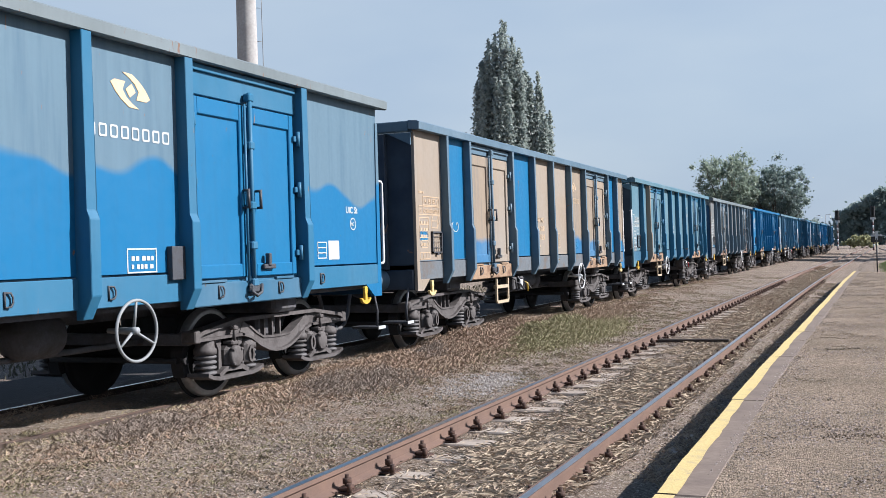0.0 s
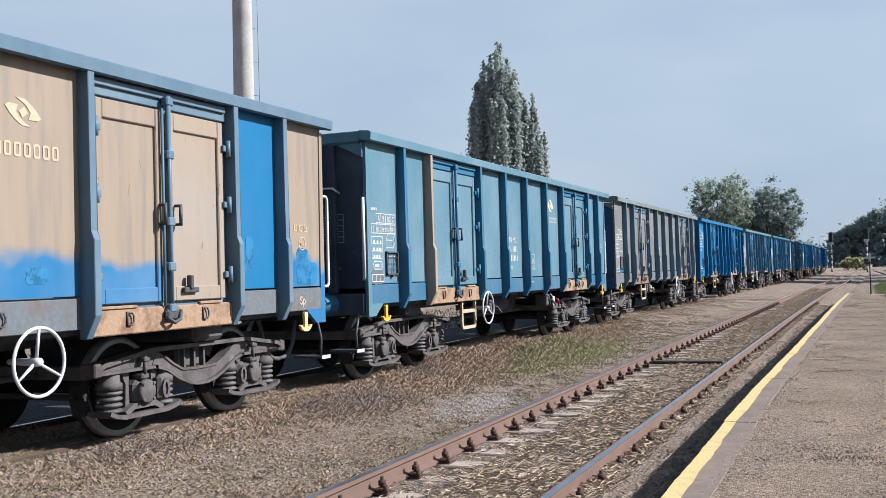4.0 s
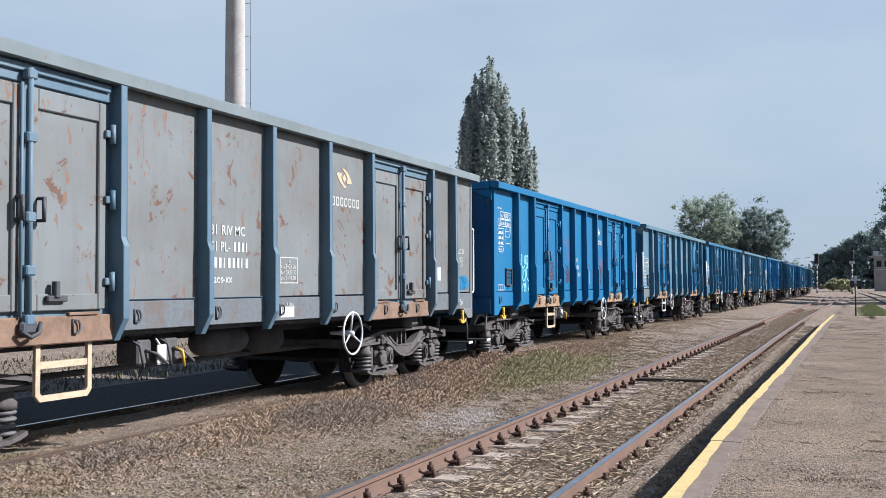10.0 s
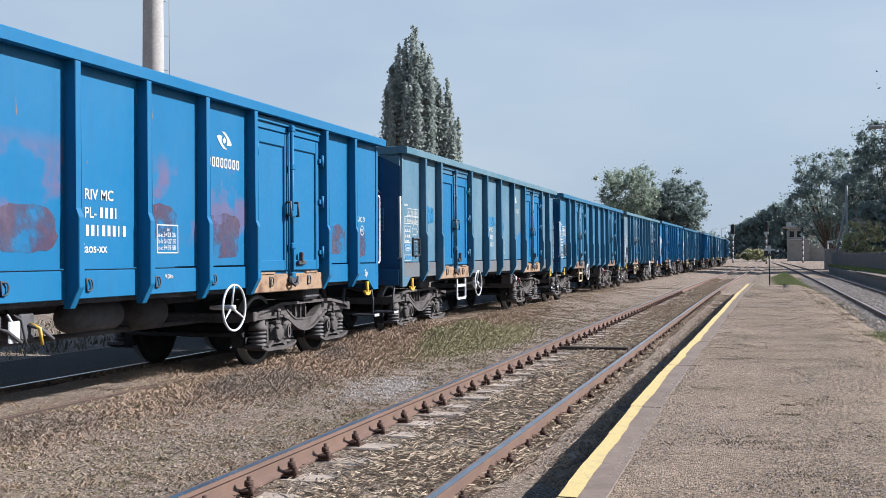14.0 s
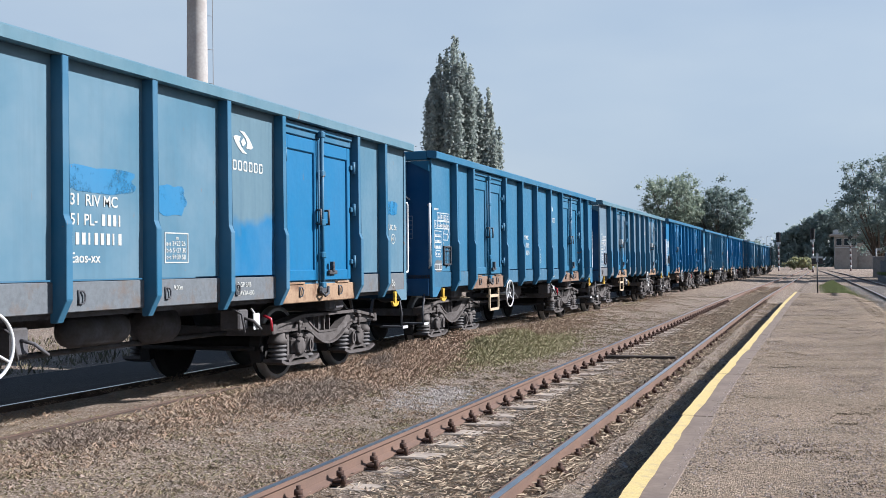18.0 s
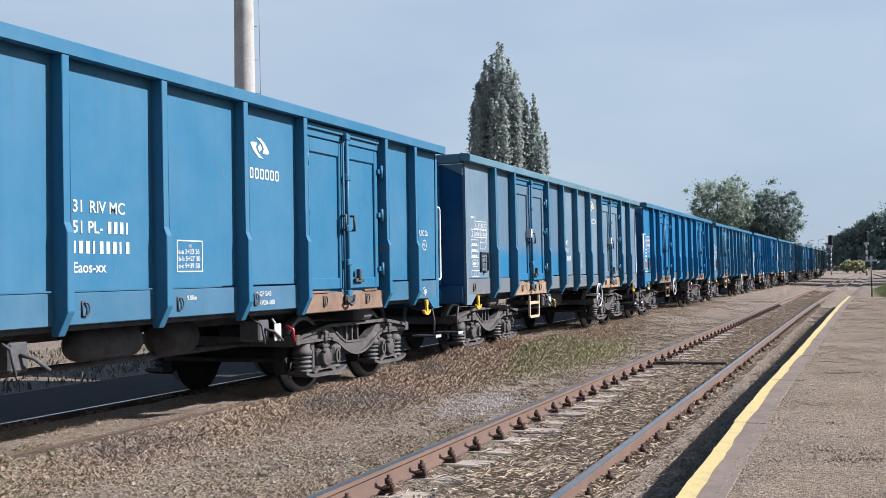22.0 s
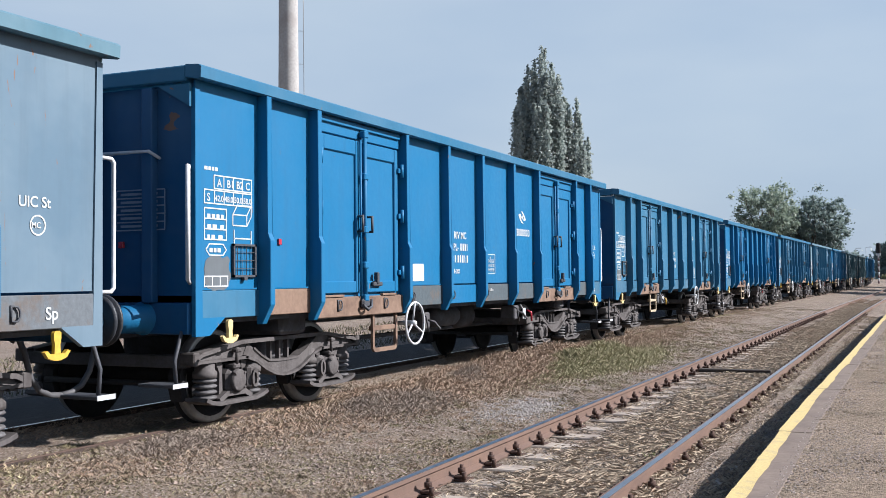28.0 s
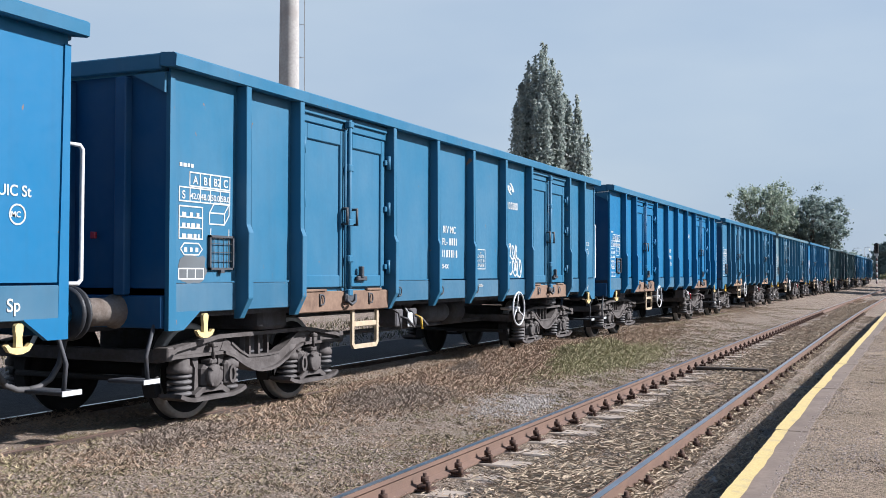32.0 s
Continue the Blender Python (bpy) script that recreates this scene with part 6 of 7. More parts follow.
    keep = (x > -6.6) & (x < -4.3)
    x, y = x[keep], y[keep]
    rim = np.exp(-((x + 5.8) / 0.6) ** 2 - ((y - 16.5) / 4.2) ** 2) * (0.3 + 0.7 * patchy(x, y, 1.6, 3.0))
    lie("russet_weeds", x, y, on_ground(x, y) + 0.36 * rim * rng.beta(1.0, 1.7, len(x)), np.full(len(x), 0.085), M["russet"], "taller russet weeds in a bank beside the train", 0.0022, 1.1)
    n = 100000
    x, y = rng.normal(-5.15, 0.34, n), rng.normal(17.8, 1.45, n)
    rim = np.exp(-((x + 5.2) / 0.5) ** 2 - ((y - 17.8) / 1.9) ** 2) * (0.3 + 0.7 * patchy(x, y, 1.5, 13.0))
    lie("green_weeds", x, y, on_ground(x, y) + 0.4 * rim * rng.beta(1.0, 1.7, n), np.full(n, 0.09), M["green"], "green and yellow weeds in a soft clump", 0.0024, 1.4)
    # grey withered growth in small bushes
    for cx, cy, rx, ry, tall, n in ((-5.45, 10.6, 0.45, 1.0, 0.24, 12000), (-5.75, 13.4, 0.4, 0.8, 0.28, 10000), (-5.9, 7.4, 0.35, 0.7, 0.15, 6000)):
        x, y = rng.normal(cx, rx * 0.65, n), rng.normal(cy, ry * 0.7, n)
        rim = np.exp(-((x - cx) / rx) ** 2 - ((y - cy) / ry) ** 2) * (0.25 + 0.75 * patchy(x, y, 2.5, 33.0))
        lie("dead_weeds", x, y, on_ground(x, y) + tall * rim * rng.beta(1.0, 1.6, n), np.full(n, 0.06), M["grey_weed"], "grey withered weeds", 0.0016, 1.0)
    # rank weeds in the shade behind the train
    n = 12000
    y = 2 + 70 * rng.uniform(0, 1, n) ** 1.3
    x = rng.uniform(-16.5, -11.0, n)
    blades("rank_weeds", (x, y, np.full(n, -0.1), rng.uniform(0.03, 0.12, n), rng.uniform(0.2, 0.9, n)), M["rank"], "rank dark weeds beyond the train", 0.015, rng)
    # thin dry growth on the platform
    n = 110000
    y = 3.0 + 38 * rng.uniform(0, 1, n) ** 2.0
    x = rng.uniform(-0.9, 1.9, n)
    k = patchy(x, y, 0.9, 12.0)
    keep = (rng.uniform(0, 1, n) < 0.1 + 0.9 * k ** 2) & (x > np.array([edge_soft(b) for b in y]) + 0.25 - 0.1 * patchy(x * 0, y, 3.0, 60.0))
    x, y = x[keep], y[keep]
    lie("dry_grass", x, y, np.full(len(x), 0.246), np.full(len(x), 0.028), M["mat_grass"], "thin dry growth on the platform", 0.0014, 0.5)
    # fresh weeds past the platform's end
    n = 24000
    y = rng.uniform(42, 72, n)
    x = 1.2 + (y - 56) * -0.004 + rng.normal(0, 0.3, n)
    k = np.exp(-((x - 1.2) / 0.45) ** 2) * (0.3 + 0.7 * patchy(x, y, 0.5, 44.0))
    sprigs("green_weeds", x, y, -0.1 + 0.36 * k * rng.beta(1.0, 1.6, n), 0.09, M["fresh"], "fresh green weeds past the platform's end", 0.008, rng, 1.4)
    n = 1800
    sprigs("green_weeds", rng.normal(1.75, 0.12, n), rng.normal(16.6, 0.5, n), np.full(n, 0.18) + rng.uniform(0, 0.07, n), 0.04, M["fresh"], "small green tuft at the platform's edge", 0.003, rng, 1.2)
    # little tufts that break up the bare earth
    for name, mat, m, each, seed, label in (("dry_grass", "dry", 900, 40, 70.0, "small scattered dry tufts"), ("russet_weeds", "russet", 700, 46, 80.0, "small scattered russet tufts"), ("olive_grass", "olive", 500, 44, 90.0, "small scattered olive tufts"), ("dead_weeds", "dark_weed", 420, 40, 99.0, "small dark withered tufts")):
        cy = 3.2 + 26 * rng.uniform(0, 1, m) ** 1.7
        cx = rng.uniform(-6.7, -3.6, m)
        keep = rng.uniform(0, 1, m) < 0.15 + 0.85 * patchy(cx, cy, 0.75, seed)
        cx, cy = np.repeat(cx[keep], each), np.repeat(cy[keep], each)
        r = np.repeat(rng.uniform(0.02, 0.08, keep.sum()), each)
        x, y = cx + rng.normal(0, 1, len(cx)) * r, cy + rng.normal(0, 1, len(cx)) * r
        lie(name, x, y, on_ground(x, y) + rng.uniform(0, 0.3, len(x)) * r, np.full(len(x), 0.05), M[mat], label, 0.0014, 0.9)
    m, each = 700, 40
    cy = 3.2 + 34 * rng.uniform(0, 1, m) ** 1.5
    cx = rng.uniform(-0.78, 1.8, m)
    keep = rng.uniform(0, 1, m) < patchy(cx, cy, 0.6, 95.0)
    cx, cy = np.repeat(cx[keep], each), np.repeat(cy[keep], each)
    r = np.repeat(rng.uniform(0.015, 0.06, keep.sum()), each)
    lie("dead_weeds", cx + rng.normal(0, 1.2, len(cx)) * r, cy + rng.normal(0, 1, len(cx)) * r, np.full(len(cx), 0.247), np.full(len(cx), 0.026), M["dark_weed"], "flat dark tufts trodden into the platform", 0.0016, 0.6)
    # grass strip before the yard fence
    n = 26000
    u = rng.uniform(0, 1, n)
    y = 90 - 48 * u
    x = 5.25 + 1.75 * u - rng.uniform(0.0, 1, n) ** 2 * (0.3 + 1.2 * u)
    sprigs("green_weeds", x, y, np.full(n, 0.41), 0.16, M["fresh"], "rough green grass before the yard fence", 0.02, rng, 1.2)
    # growth in the gap before the platform's edge
    x, y, z = field(rng, 36000, -1.85, -1.08, 3.0, 42, (1.0, -0.2, 51.0), 2.0)
    lie("dry_grass", x, y, z, np.full(len(x), 0.08), M["straw"], "dry grass along the platform's wall", 0.0019, 0.7)
    # weeds overgrowing the bed farther out
    n = 70000
    y = 19 + 50 * rng.uniform(0, 1, n) ** 1.2
    x = NEAR_X + rng.uniform(-0.7, 0.7, n)
    keep = rng.uniform(0, 1, n) < patchy(x, y, 0.5, 58.0) * np.clip((y - 19) / 8, 0.1, 1)
    x, y = x[keep], y[keep]
    lie("dry_grass", x + 0.0002 * (y - 25) ** 2, y, on_ground(x, y) + 0.04 * rng.beta(1, 2, len(x)), np.full(len(x), 0.06), M["russet"], "brown weeds overgrowing the track", 0.003, 0.9)
    # green shoots between the rails
    n = 260
    lie("green_weeds", rng.normal(-2.1, 0.1, n), rng.normal(9.4, 0.25, n), np.full(n, -0.13), np.full(n, 0.06), M["fresh"], "few green shoots between the rails", 0.002, 0.9)
    # far verge
    x, y, z = field(rng, 30000, -5.5, 1.5, 48, 150, (0.25, -0.1, 6.0), 1.0)
    k = np.array([abs(px - NEAR_X - bend_plain(py)) > 1.1 and px > TRAIN_X + bend(py) + 1.8 for px, py in zip(x, y)])
    sprigs("dry_grass", x[k], y[k], z[k] - 0.02, 0.035, M["dry"], "dry verge grass in the distance", 0.006, rng)


def pebbles(name, x, y, z, r, material, label, category):
    """Squashed little octahedra."""
    rng = np.random.default_rng(8)
    n = len(x)
    base = np.array([(1, 0, 0), (-1, 0, 0), (0, 1, 0), (0, -1, 0), (0, 0, 0.7), (0, 0, -0.7)], float)
    tri = np.array([(0, 2, 4), (2, 1, 4), (1, 3, 4), (3, 0, 4), (2, 0, 5), (1, 2, 5), (3, 1, 5), (0, 3, 5)])
    ang = rng.uniform(0, 6.28, n)
    v = np.repeat(base[None], n, 0) * rng.uniform(0.6, 1.4, (n, 6, 1)) * r[:, None, None]
    c, s = np.cos(ang)[:, None], np.sin(ang)[:, None]
    v = np.stack([v[..., 0] * c - v[..., 1] * s, v[..., 0] * s + v[..., 1] * c, v[..., 2]], -1)
    v += np.stack([x, y, z], 1)[:, None]
    f = (tri[None] + (np.arange(n) * 6)[:, None, None]).reshape(-1, 3)
    soup(name, v.reshape(-1, 3).tolist(), f.tolist(), material, label, category)


def build_stones():
    rng = np.random.default_rng(21)
    x, y, z = field(rng, 34000, -6.3, -3.55, 3.2, 34, (0.8, -0.4, 15.0), 2.3)
    pebbles("gravel", x, y, z + 0.003, 0.0025 + rng.uniform(0.0, 1.0, len(x)) ** 5 * 0.02, M["stone"], "loose stones in the earth between the tracks", "gravel")
    # scree of pale chips on the bare corner
    n = 5000
    y = 3.2 + 5.5 * rng.uniform(0, 1, n) ** 1.3
    x = -3.7 - 2.4 * rng.uniform(0, 1, n)
    keep = patchy(x, y, 1.0, 31.0) > 0.4
    x, y = x[keep], y[keep]
    pebbles("gravel", x, y, np.array([ground_height(a, b) for a, b in zip(x, y)]) + 0.004, 0.004 + rng.uniform(0, 1, len(x)) ** 4 * 0.022, M["chip"], "pale flat chips of stone on bare earth", "gravel")
    # stones among the straw between the rails
    x, y, z = field(rng, 9000, -3.3, -1.3, 3.2, 40, (0.8, -0.3, 16.0), 2.0)
    pebbles("ballast", x, y, z + 0.006, 0.006 + rng.uniform(0, 1, len(x)) ** 3 * 0.025, M["stone"], "old ballast stones between the rails", "ballast")
    # pale gravel patch
    n = 1500
    x, y = rng.normal(-4.2, 0.2, n), rng.normal(11.4, 0.5, n)
    pebbles("gravel", x, y, np.array([ground_height(a, b) for a, b in zip(x, y)]) + 0.004, rng.uniform(0.008, 0.024, n), M["white_stone"], "patch of pale spilled gravel", "gravel")
    n = 60000
    y = 3.2 + 38 * rng.uniform(0, 1, n) ** 2
    x = np.array([edge_soft(b) for b in y]) + 0.2 + 2.9 * rng.uniform(0, 1, n) ** 1.1
    keep = (patchy(x, y, 0.7, 77.0) > rng.uniform(0, 0.7, n)) & (x < 1.9)
    x, y = x[keep], y[keep]
    pebbles("gravel", x, y, 0.249 - np.clip(x - 1.3, 0, 1) * 0.42, rng.uniform(0.003, 0.0095, len(x)), M["grit"], "fine loose gravel on the platform", "gravel")
    n = 14000
    y = 8 + 62 * rng.uniform(0, 1, n) ** 1.4
    x = YARD_X + rng.uniform(-1.5, 1.25, n)
    pebbles("ballast", x, y, np.full(n, -0.09), rng.uniform(0.02, 0.05, n), M["white_stone"], "pale crushed ballast of the yard track", "ballast")


M["white_stone"] = blade_mat("pale_stones", (0.36, 0.325, 0.295), (0.28, 0.25, 0.225), (0.2, 0.18, 0.16))
M["chip"] = blade_mat("pale_stone_chips", (0.31, 0.245, 0.2), (0.26, 0.205, 0.165), (0.2, 0.155, 0.125))
M["grit"] = blade_mat("platform_grit", (0.46, 0.39, 0.35), (0.34, 0.285, 0.25), (0.2, 0.165, 0.14))
M["straw_green"] = blade_mat("pale_green_straw", (0.4, 0.36, 0.22), (0.46, 0.38, 0.25), (0.29, 0.27, 0.15))
M["dark_weed"] = blade_mat("dark_withered_weed", (0.14, 0.11, 0.075), (0.19, 0.15, 0.11), (0.11, 0.092, 0.06))
M["olive"] = blade_mat("olive_grass_blades", (0.22, 0.19, 0.115), (0.26, 0.225, 0.14), (0.18, 0.165, 0.095))
M["rank"] = blade_mat("rank_dark_weeds", (0.12, 0.108, 0.07), (0.15, 0.13, 0.085), (0.085, 0.085, 0.055))
M["mat_grass"] = blade_mat("trodden_platform_grass", (0.29, 0.23, 0.155), (0.22, 0.18, 0.115), (0.38, 0.305, 0.22))
build_grass()
build_stones()


# ================= trees =================
def branch_cloud(rng, centres, radii, n, size):
    """Leaves as small bent quads scattered in many clumps; returns vertices and faces."""
    k = rng.integers(0, len(centres), n)
    d = rng.normal(0, 1, (n, 3))
    d /= np.linalg.norm(d, axis=1)[:, None]
    p = centres[k] + d * (radii[k] * np.abs(rng.normal(0, 0.75, n)))[:, None] * np.array([1, 1, 0.85])
    u = rng.normal(0, 1, (n, 3))
    u /= np.linalg.norm(u, axis=1)[:, None]
    w = np.cross(u, rng.normal(0, 1, (n, 3)))
    w /= np.linalg.norm(w, axis=1)[:, None]
    s = (size * rng.uniform(0.6, 1.4, n))[:, None]
    v = np.stack([p - u * s, p + w * s * 0.6, p + u * s, p - w * s * 0.6], 1)
    i = np.arange(n) * 4
    return v.reshape(-1, 3), np.stack([i, i + 1, i + 2, i + 3], 1)


def limb_mesh(name, limbs, material, parent):
    bm = bmesh.new()
    for a, b, r0, r1 in limbs:
        tube(bm, a, b, r0, r1, 7, cap=False)
    return put(name, mesh_of(name, bm), material, parent)


def crown(parent, v, f, material):
    me = bpy.data.meshes.new("crown")
    me.from_pydata(v.tolist(), [], f.tolist())
    me.materials.append(None)
    return put("crown", me, material, parent)


def broad_tree(x, y, h, spread, seed, leaf, label, n=14000, size=0.2, low=0.25, clumps=260, z0=-0.1):
    """Trunk, limbs and a ragged crown of many small leaf sprays inside a lumpy egg."""
    rng = np.random.default_rng(seed)
    t = tagged(new("tree"), label, "tree")
    t.location = (x, y, z0)
    fork = Vector((0, 0, h * low))
    limbs = [((0, 0, 0), tuple(fork), h * 0.028, h * 0.02)]
    mid, tall = h * (low * 0.7 + 1.0) / 2, h * (1.0 - low * 0.7) / 2
    cen, rad = [], []
    for i in range(clumps):
        d = Vector(rng.normal(0, 1, 3).tolist()).normalized()
        lump = 0.8 + 0.4 * noise.noise((d.x * 2.2 + seed, d.y * 2.2, d.z * 2.2))
        k = rng.uniform(0.35, 1.0) ** 0.6 * lump
        q = Vector((d.x * spread * k, d.y * spread * k, mid + d.z * tall * k))
        cen.append(tuple(q))
        rad.append(spread * rng.uniform(0.06, 0.15))
        if i % 8 == 0:
            limbs.append((tuple(fork.lerp(q, 0.02)), tuple(fork.lerp(q, 0.55)), h * 0.009, h * 0.004))
            limbs.append((tuple(fork.lerp(q, 0.55)), tuple(q), h * 0.004, h * 0.0015))
    limb_mesh("trunk", limbs, M["bark"], t)
    v, f = branch_cloud(rng, np.array(cen), np.array(rad), n, size)
    crown(t, v, f, leaf)
    return t


def poplar(x, y, h, girth, seed, label, n, shoots):
    """Columnar poplar: many upright shoots under a pointed envelope, each sheathed in leaves."""
    rng = np.random.default_rng(seed)
    t = tagged(new("poplar_tree"), label, "tree")
    t.location = (x, y, -0.1)
    limbs = [((0, 0, 0), (0, 0, h * 0.9), h * 0.016, h * 0.001)]
    spots = [(0.0, 0.0, 1.0)]
    for i in range(shoots):
        a, k = rng.uniform(0, 6.28), rng.uniform(0.02, 1) ** 0.55
        spots.append((math.cos(a) * k * girth, math.sin(a) * k * girth, (1 - 0.25 * k ** 1.8) * rng.uniform(0.9, 1.0)))
    for ox, oy, top in spots[::3]:
        limbs.append(((0, 0, h * 0.1), (ox, oy, h * top * 0.9), h * 0.003, h * 0.0004))
    sp = np.array(spots)
    k = rng.integers(0, len(sp), n)
    u = rng.uniform(0.1, 1, n)
    r = (0.185 * girth + 0.12) * np.sqrt(np.clip(1 - u ** 4, 0, 1)) + 0.05
    ang, rr = rng.uniform(0, 6.28, n), np.abs(rng.normal(0, 0.6, n)) * r
    z = h * sp[k, 2] * u
    pinch = np.minimum(1, 0.45 + 1.4 * u)
    p = np.stack([sp[k, 0] * pinch + np.cos(ang) * rr, sp[k, 1] * pinch + np.sin(ang) * rr, z], 1)
    limb_mesh("trunk", limbs, M["bark"], t)
    v, f = branch_cloud(rng, p, np.full(n, 0.12), n, 0.15)
    crown(t, v, f, M["leaf_poplar"])
    return t


def polar(az, r):
    return r * math.sin(radians(az)), r * math.cos(radians(az))


px, py = polar(-18.85, 107)
poplar(px, py, 25.4, 3.0, 4, "tall columnar poplar with several tops", 110000, 62)
px, py = polar(-16.95, 108)
poplar(px, py, 20.2, 1.3, 9, "slender columnar poplar beside a taller one", 30000, 22)
px, py = polar(-6.9, 150)
broad_tree(px, py, 15.2, 6.0, 31, M["leaf_light"], "light green broad tree behind the train", 34000, 0.15, 0.2, 300)
px, py = polar(-4.5, 152)
broad_tree(px, py, 13.7, 5.0, 32, M["leaf_oak"], "dark green broad tree behind the train", 34000, 0.15, 0.15, 300)
px, py = polar(-12.0, 150)
broad_tree(px, py, 11.6, 3.2, 33, M["leaf_oak"], "dark tree top behind the train", 18000, 0.15)
# trees behind the yard fence
broad_tree(7.6, 132, 15.6, 6.2, 41, M["leaf_oak"], "tree with ragged crown behind the signal tower", 24000, 0.14, 0.08, 220)
broad_tree(12.0, 112, 17.0, 6.0, 42, M["leaf_oak"], "dark dense tree behind the yard fence", 36000, 0.14, 0.1)
broad_tree(15.5, 97, 21.0, 6.4, 43, M["leaf_oak"], "tall dark tree with open crown behind the yard fence", 32000, 0.14)
broad_tree(18.0, 92, 13.5, 5.6, 44, M["leaf_light"], "green tree behind the yard fence", 36000, 0.13, 0.05)
broad_tree(7.6, 88, 4.6, 2.0, 45, M["leaf_yellow"], "yellowing bush behind the yard fence", 6000, 0.13, 0.1, 60)
broad_tree(12.5, 82, 4.6, 2.8, 46, M["leaf_light"], "bush behind the yard fence", 8000, 0.14, 0.05, 60)
broad_tree(9.8, 94, 7.5, 3.4, 47, M["leaf_oak"], "dark bush behind the yard fence", 11000, 0.18, 0.05, 90)


def far_wood(name, x0, x1, y, h, seed, label, n=60000, ragged=0.16):
    """A closed edge of wood: overlapping crowns from the ground up."""
    rng = np.random.default_rng(seed)
    cen, rad = [], []
    for i in range(900):
        k = rng.uniform(0, 1)
        x = x0 + (x1 - x0) * k
        rise = min(1.0, 0.5 + 2.2 * k)
        top = h * rise * (1 + ragged * (noise.noise((x * 0.13, seed, 0)) + 0.6 * noise.noise((x * 0.4, seed, 3))))
        q = rng.uniform(0, 1) ** 0.7
        cen.append((x, y + rng.uniform(-8, 12), q * top))
        rad.append(rng.uniform(0.9, 1.9))
    v, f = branch_cloud(rng, np.array(cen), np.array(rad), n, 0.6)
    soup(name, v.tolist(), f.tolist(), M["leaf_wood"], label, "wood")


far_wood("far_wood", -10, 46, 350, 16.6, 51, "dark wood across the end of the line")
far_wood("far_wood", -110, -14, 330, 7.0, 52, "low far wood behind the train", 30000)
broad_tree(-1.6, 215, 2.7, 3.6, 53, M["leaf_yellow"], "low bushy scrub by the track in the distance", 5000, 0.25, 0.03, 40)


# ================= chimney =================
def build_chimney():
    c = tagged(new("factory_chimney"), "tall pale rendered chimney with a side ladder", "chimney")
    cx, cy = polar(-32.85, 100)
    c.location = (cx, cy, -0.1)
    bm = bmesh.new()
    lathe(bm, [(0, 1.15), (12, 1.03), (24, 0.94), (36, 0.86), (48, 0.8), (48.1, 0.0)], 2, (0, 0, 0), 36)
    put("shaft", mesh_of("shaft", bm), M["concrete"], c)
    # ladder a little off the shaft, on the side that faces the yard
    d = Vector((math.cos(radians(32.85)), math.sin(radians(32.85)) * -1 * -1, 0))
    side = Vector((math.cos(radians(-32.85)) * 1.0, -math.sin(radians(-32.85)) * -1.0, 0))
    side = Vector((math.cos(radians(32.85)), -math.sin(radians(-32.85)) * 1.0 * 0.0 + math.sin(radians(32.85)) * 1.0, 0)) if False else Vector((math.cos(radians(32.85)), math.sin(radians(32.85)), 0))
    back = Vector((-side.y, side.x, 0))
    bm = bmesh.new()
    o = side * 1.52
    for k in (-0.1, 0.1):
        tube(bm, o + back * k + Vector((0, 0, 2)), o * 0.9 + back * k + Vector((0, 0, 47)), 0.035, seg=6)
    z = 2.3
    while z < 46.5:
        f = 1 - 0.1 * (z - 2) / 45
        tube(bm, o * f - back * 0.1 + Vector((0, 0, z)), o * f + back * 0.1 + Vector((0, 0, z)), 0.03, seg=5)
        z += 0.45
    put("ladder", mesh_of("ladder", bm), M["galv"], c)
    for i in range(14):
        z = 3 + i * 3.2
        bm = bmesh.new()
        f = 1 - 0.1 * (z - 2) / 45
        tube(bm, side * 0.7 + Vector((0, 0, z)), o * f + Vector((0, 0, z)), 0.03, seg=5)
        put("bracket", mesh_of("bracket", bm), M["galv"], c)


build_chimney()


# ================= yard furniture =================
def stop_board():
    s = tagged(new("cross_sign"), "white cross on a black board on a thin post", "railway sign")
    s.location = (0.22, 48.1, -0.1)
    bm = bmesh.new()
    tube(bm, (0, 0, 0), (0, 0, 1.62), 0.03, seg=8)
    put("post", mesh_of("post", bm), M["black"], s)
    bm = bmesh.new()
    box(bm, (-0.23, 0.02, 1.45), (0.23, 0.035, 1.78), 0.004)
    put("board", mesh_of("board", bm), M["black"], s)
    bm = bmesh.new()
    plate_pts = [(-0.05, 1.58), (-0.05, 1.71)]
    box(bm, (-0.23, -0.02, 1.7), (0.23, 0.016, 1.78), 0.003)
    box(bm, (-0.05, -0.022, 1.55), (0.05, 0.014, 1.92), 0.003)
    put("cross", mesh_of("cross", bm), M["white"], s, "white cross")


def signal(x, y, label):
    s = tagged(new("railway_signal"), label, "railway signal", group="light signals")
    s.location = (x, y, -0.1)
    for i in range(10):
        bm = bmesh.new()
        tube(bm, (0, 0, i * 0.47), (0, 0, (i + 1) * 0.47), 0.13, seg=10)
        put("mast_band", mesh_of("mast_band", bm), M["white"] if i % 2 else M["signal_red"], s)
    bm = bmesh.new()
    box(bm, (-0.36, -0.06, 4.6), (0.36, 0.0, 4.98), 0.03)
    put("plate", mesh_of("plate", bm), M["white"], s, "white plate")
    bm = bmesh.new()
    box(bm, (-0.38, -0.05, 4.99), (0.38, 0.2, 6.7), 0.14)
    h = put("lamp_head", mesh_of("lamp_head", bm), M["black"], s)
    for i in range(3):
        bm = bmesh.new()
        lathe(bm, [(0, 0.16), (-0.3, 0.17), (-0.3, 0.15), (0, 0.14)], 1, (0, -0.05, 5.4 + i * 0.48), 12)
        put("lens_hood", mesh_of("lens_hood", bm), M["black"], h)


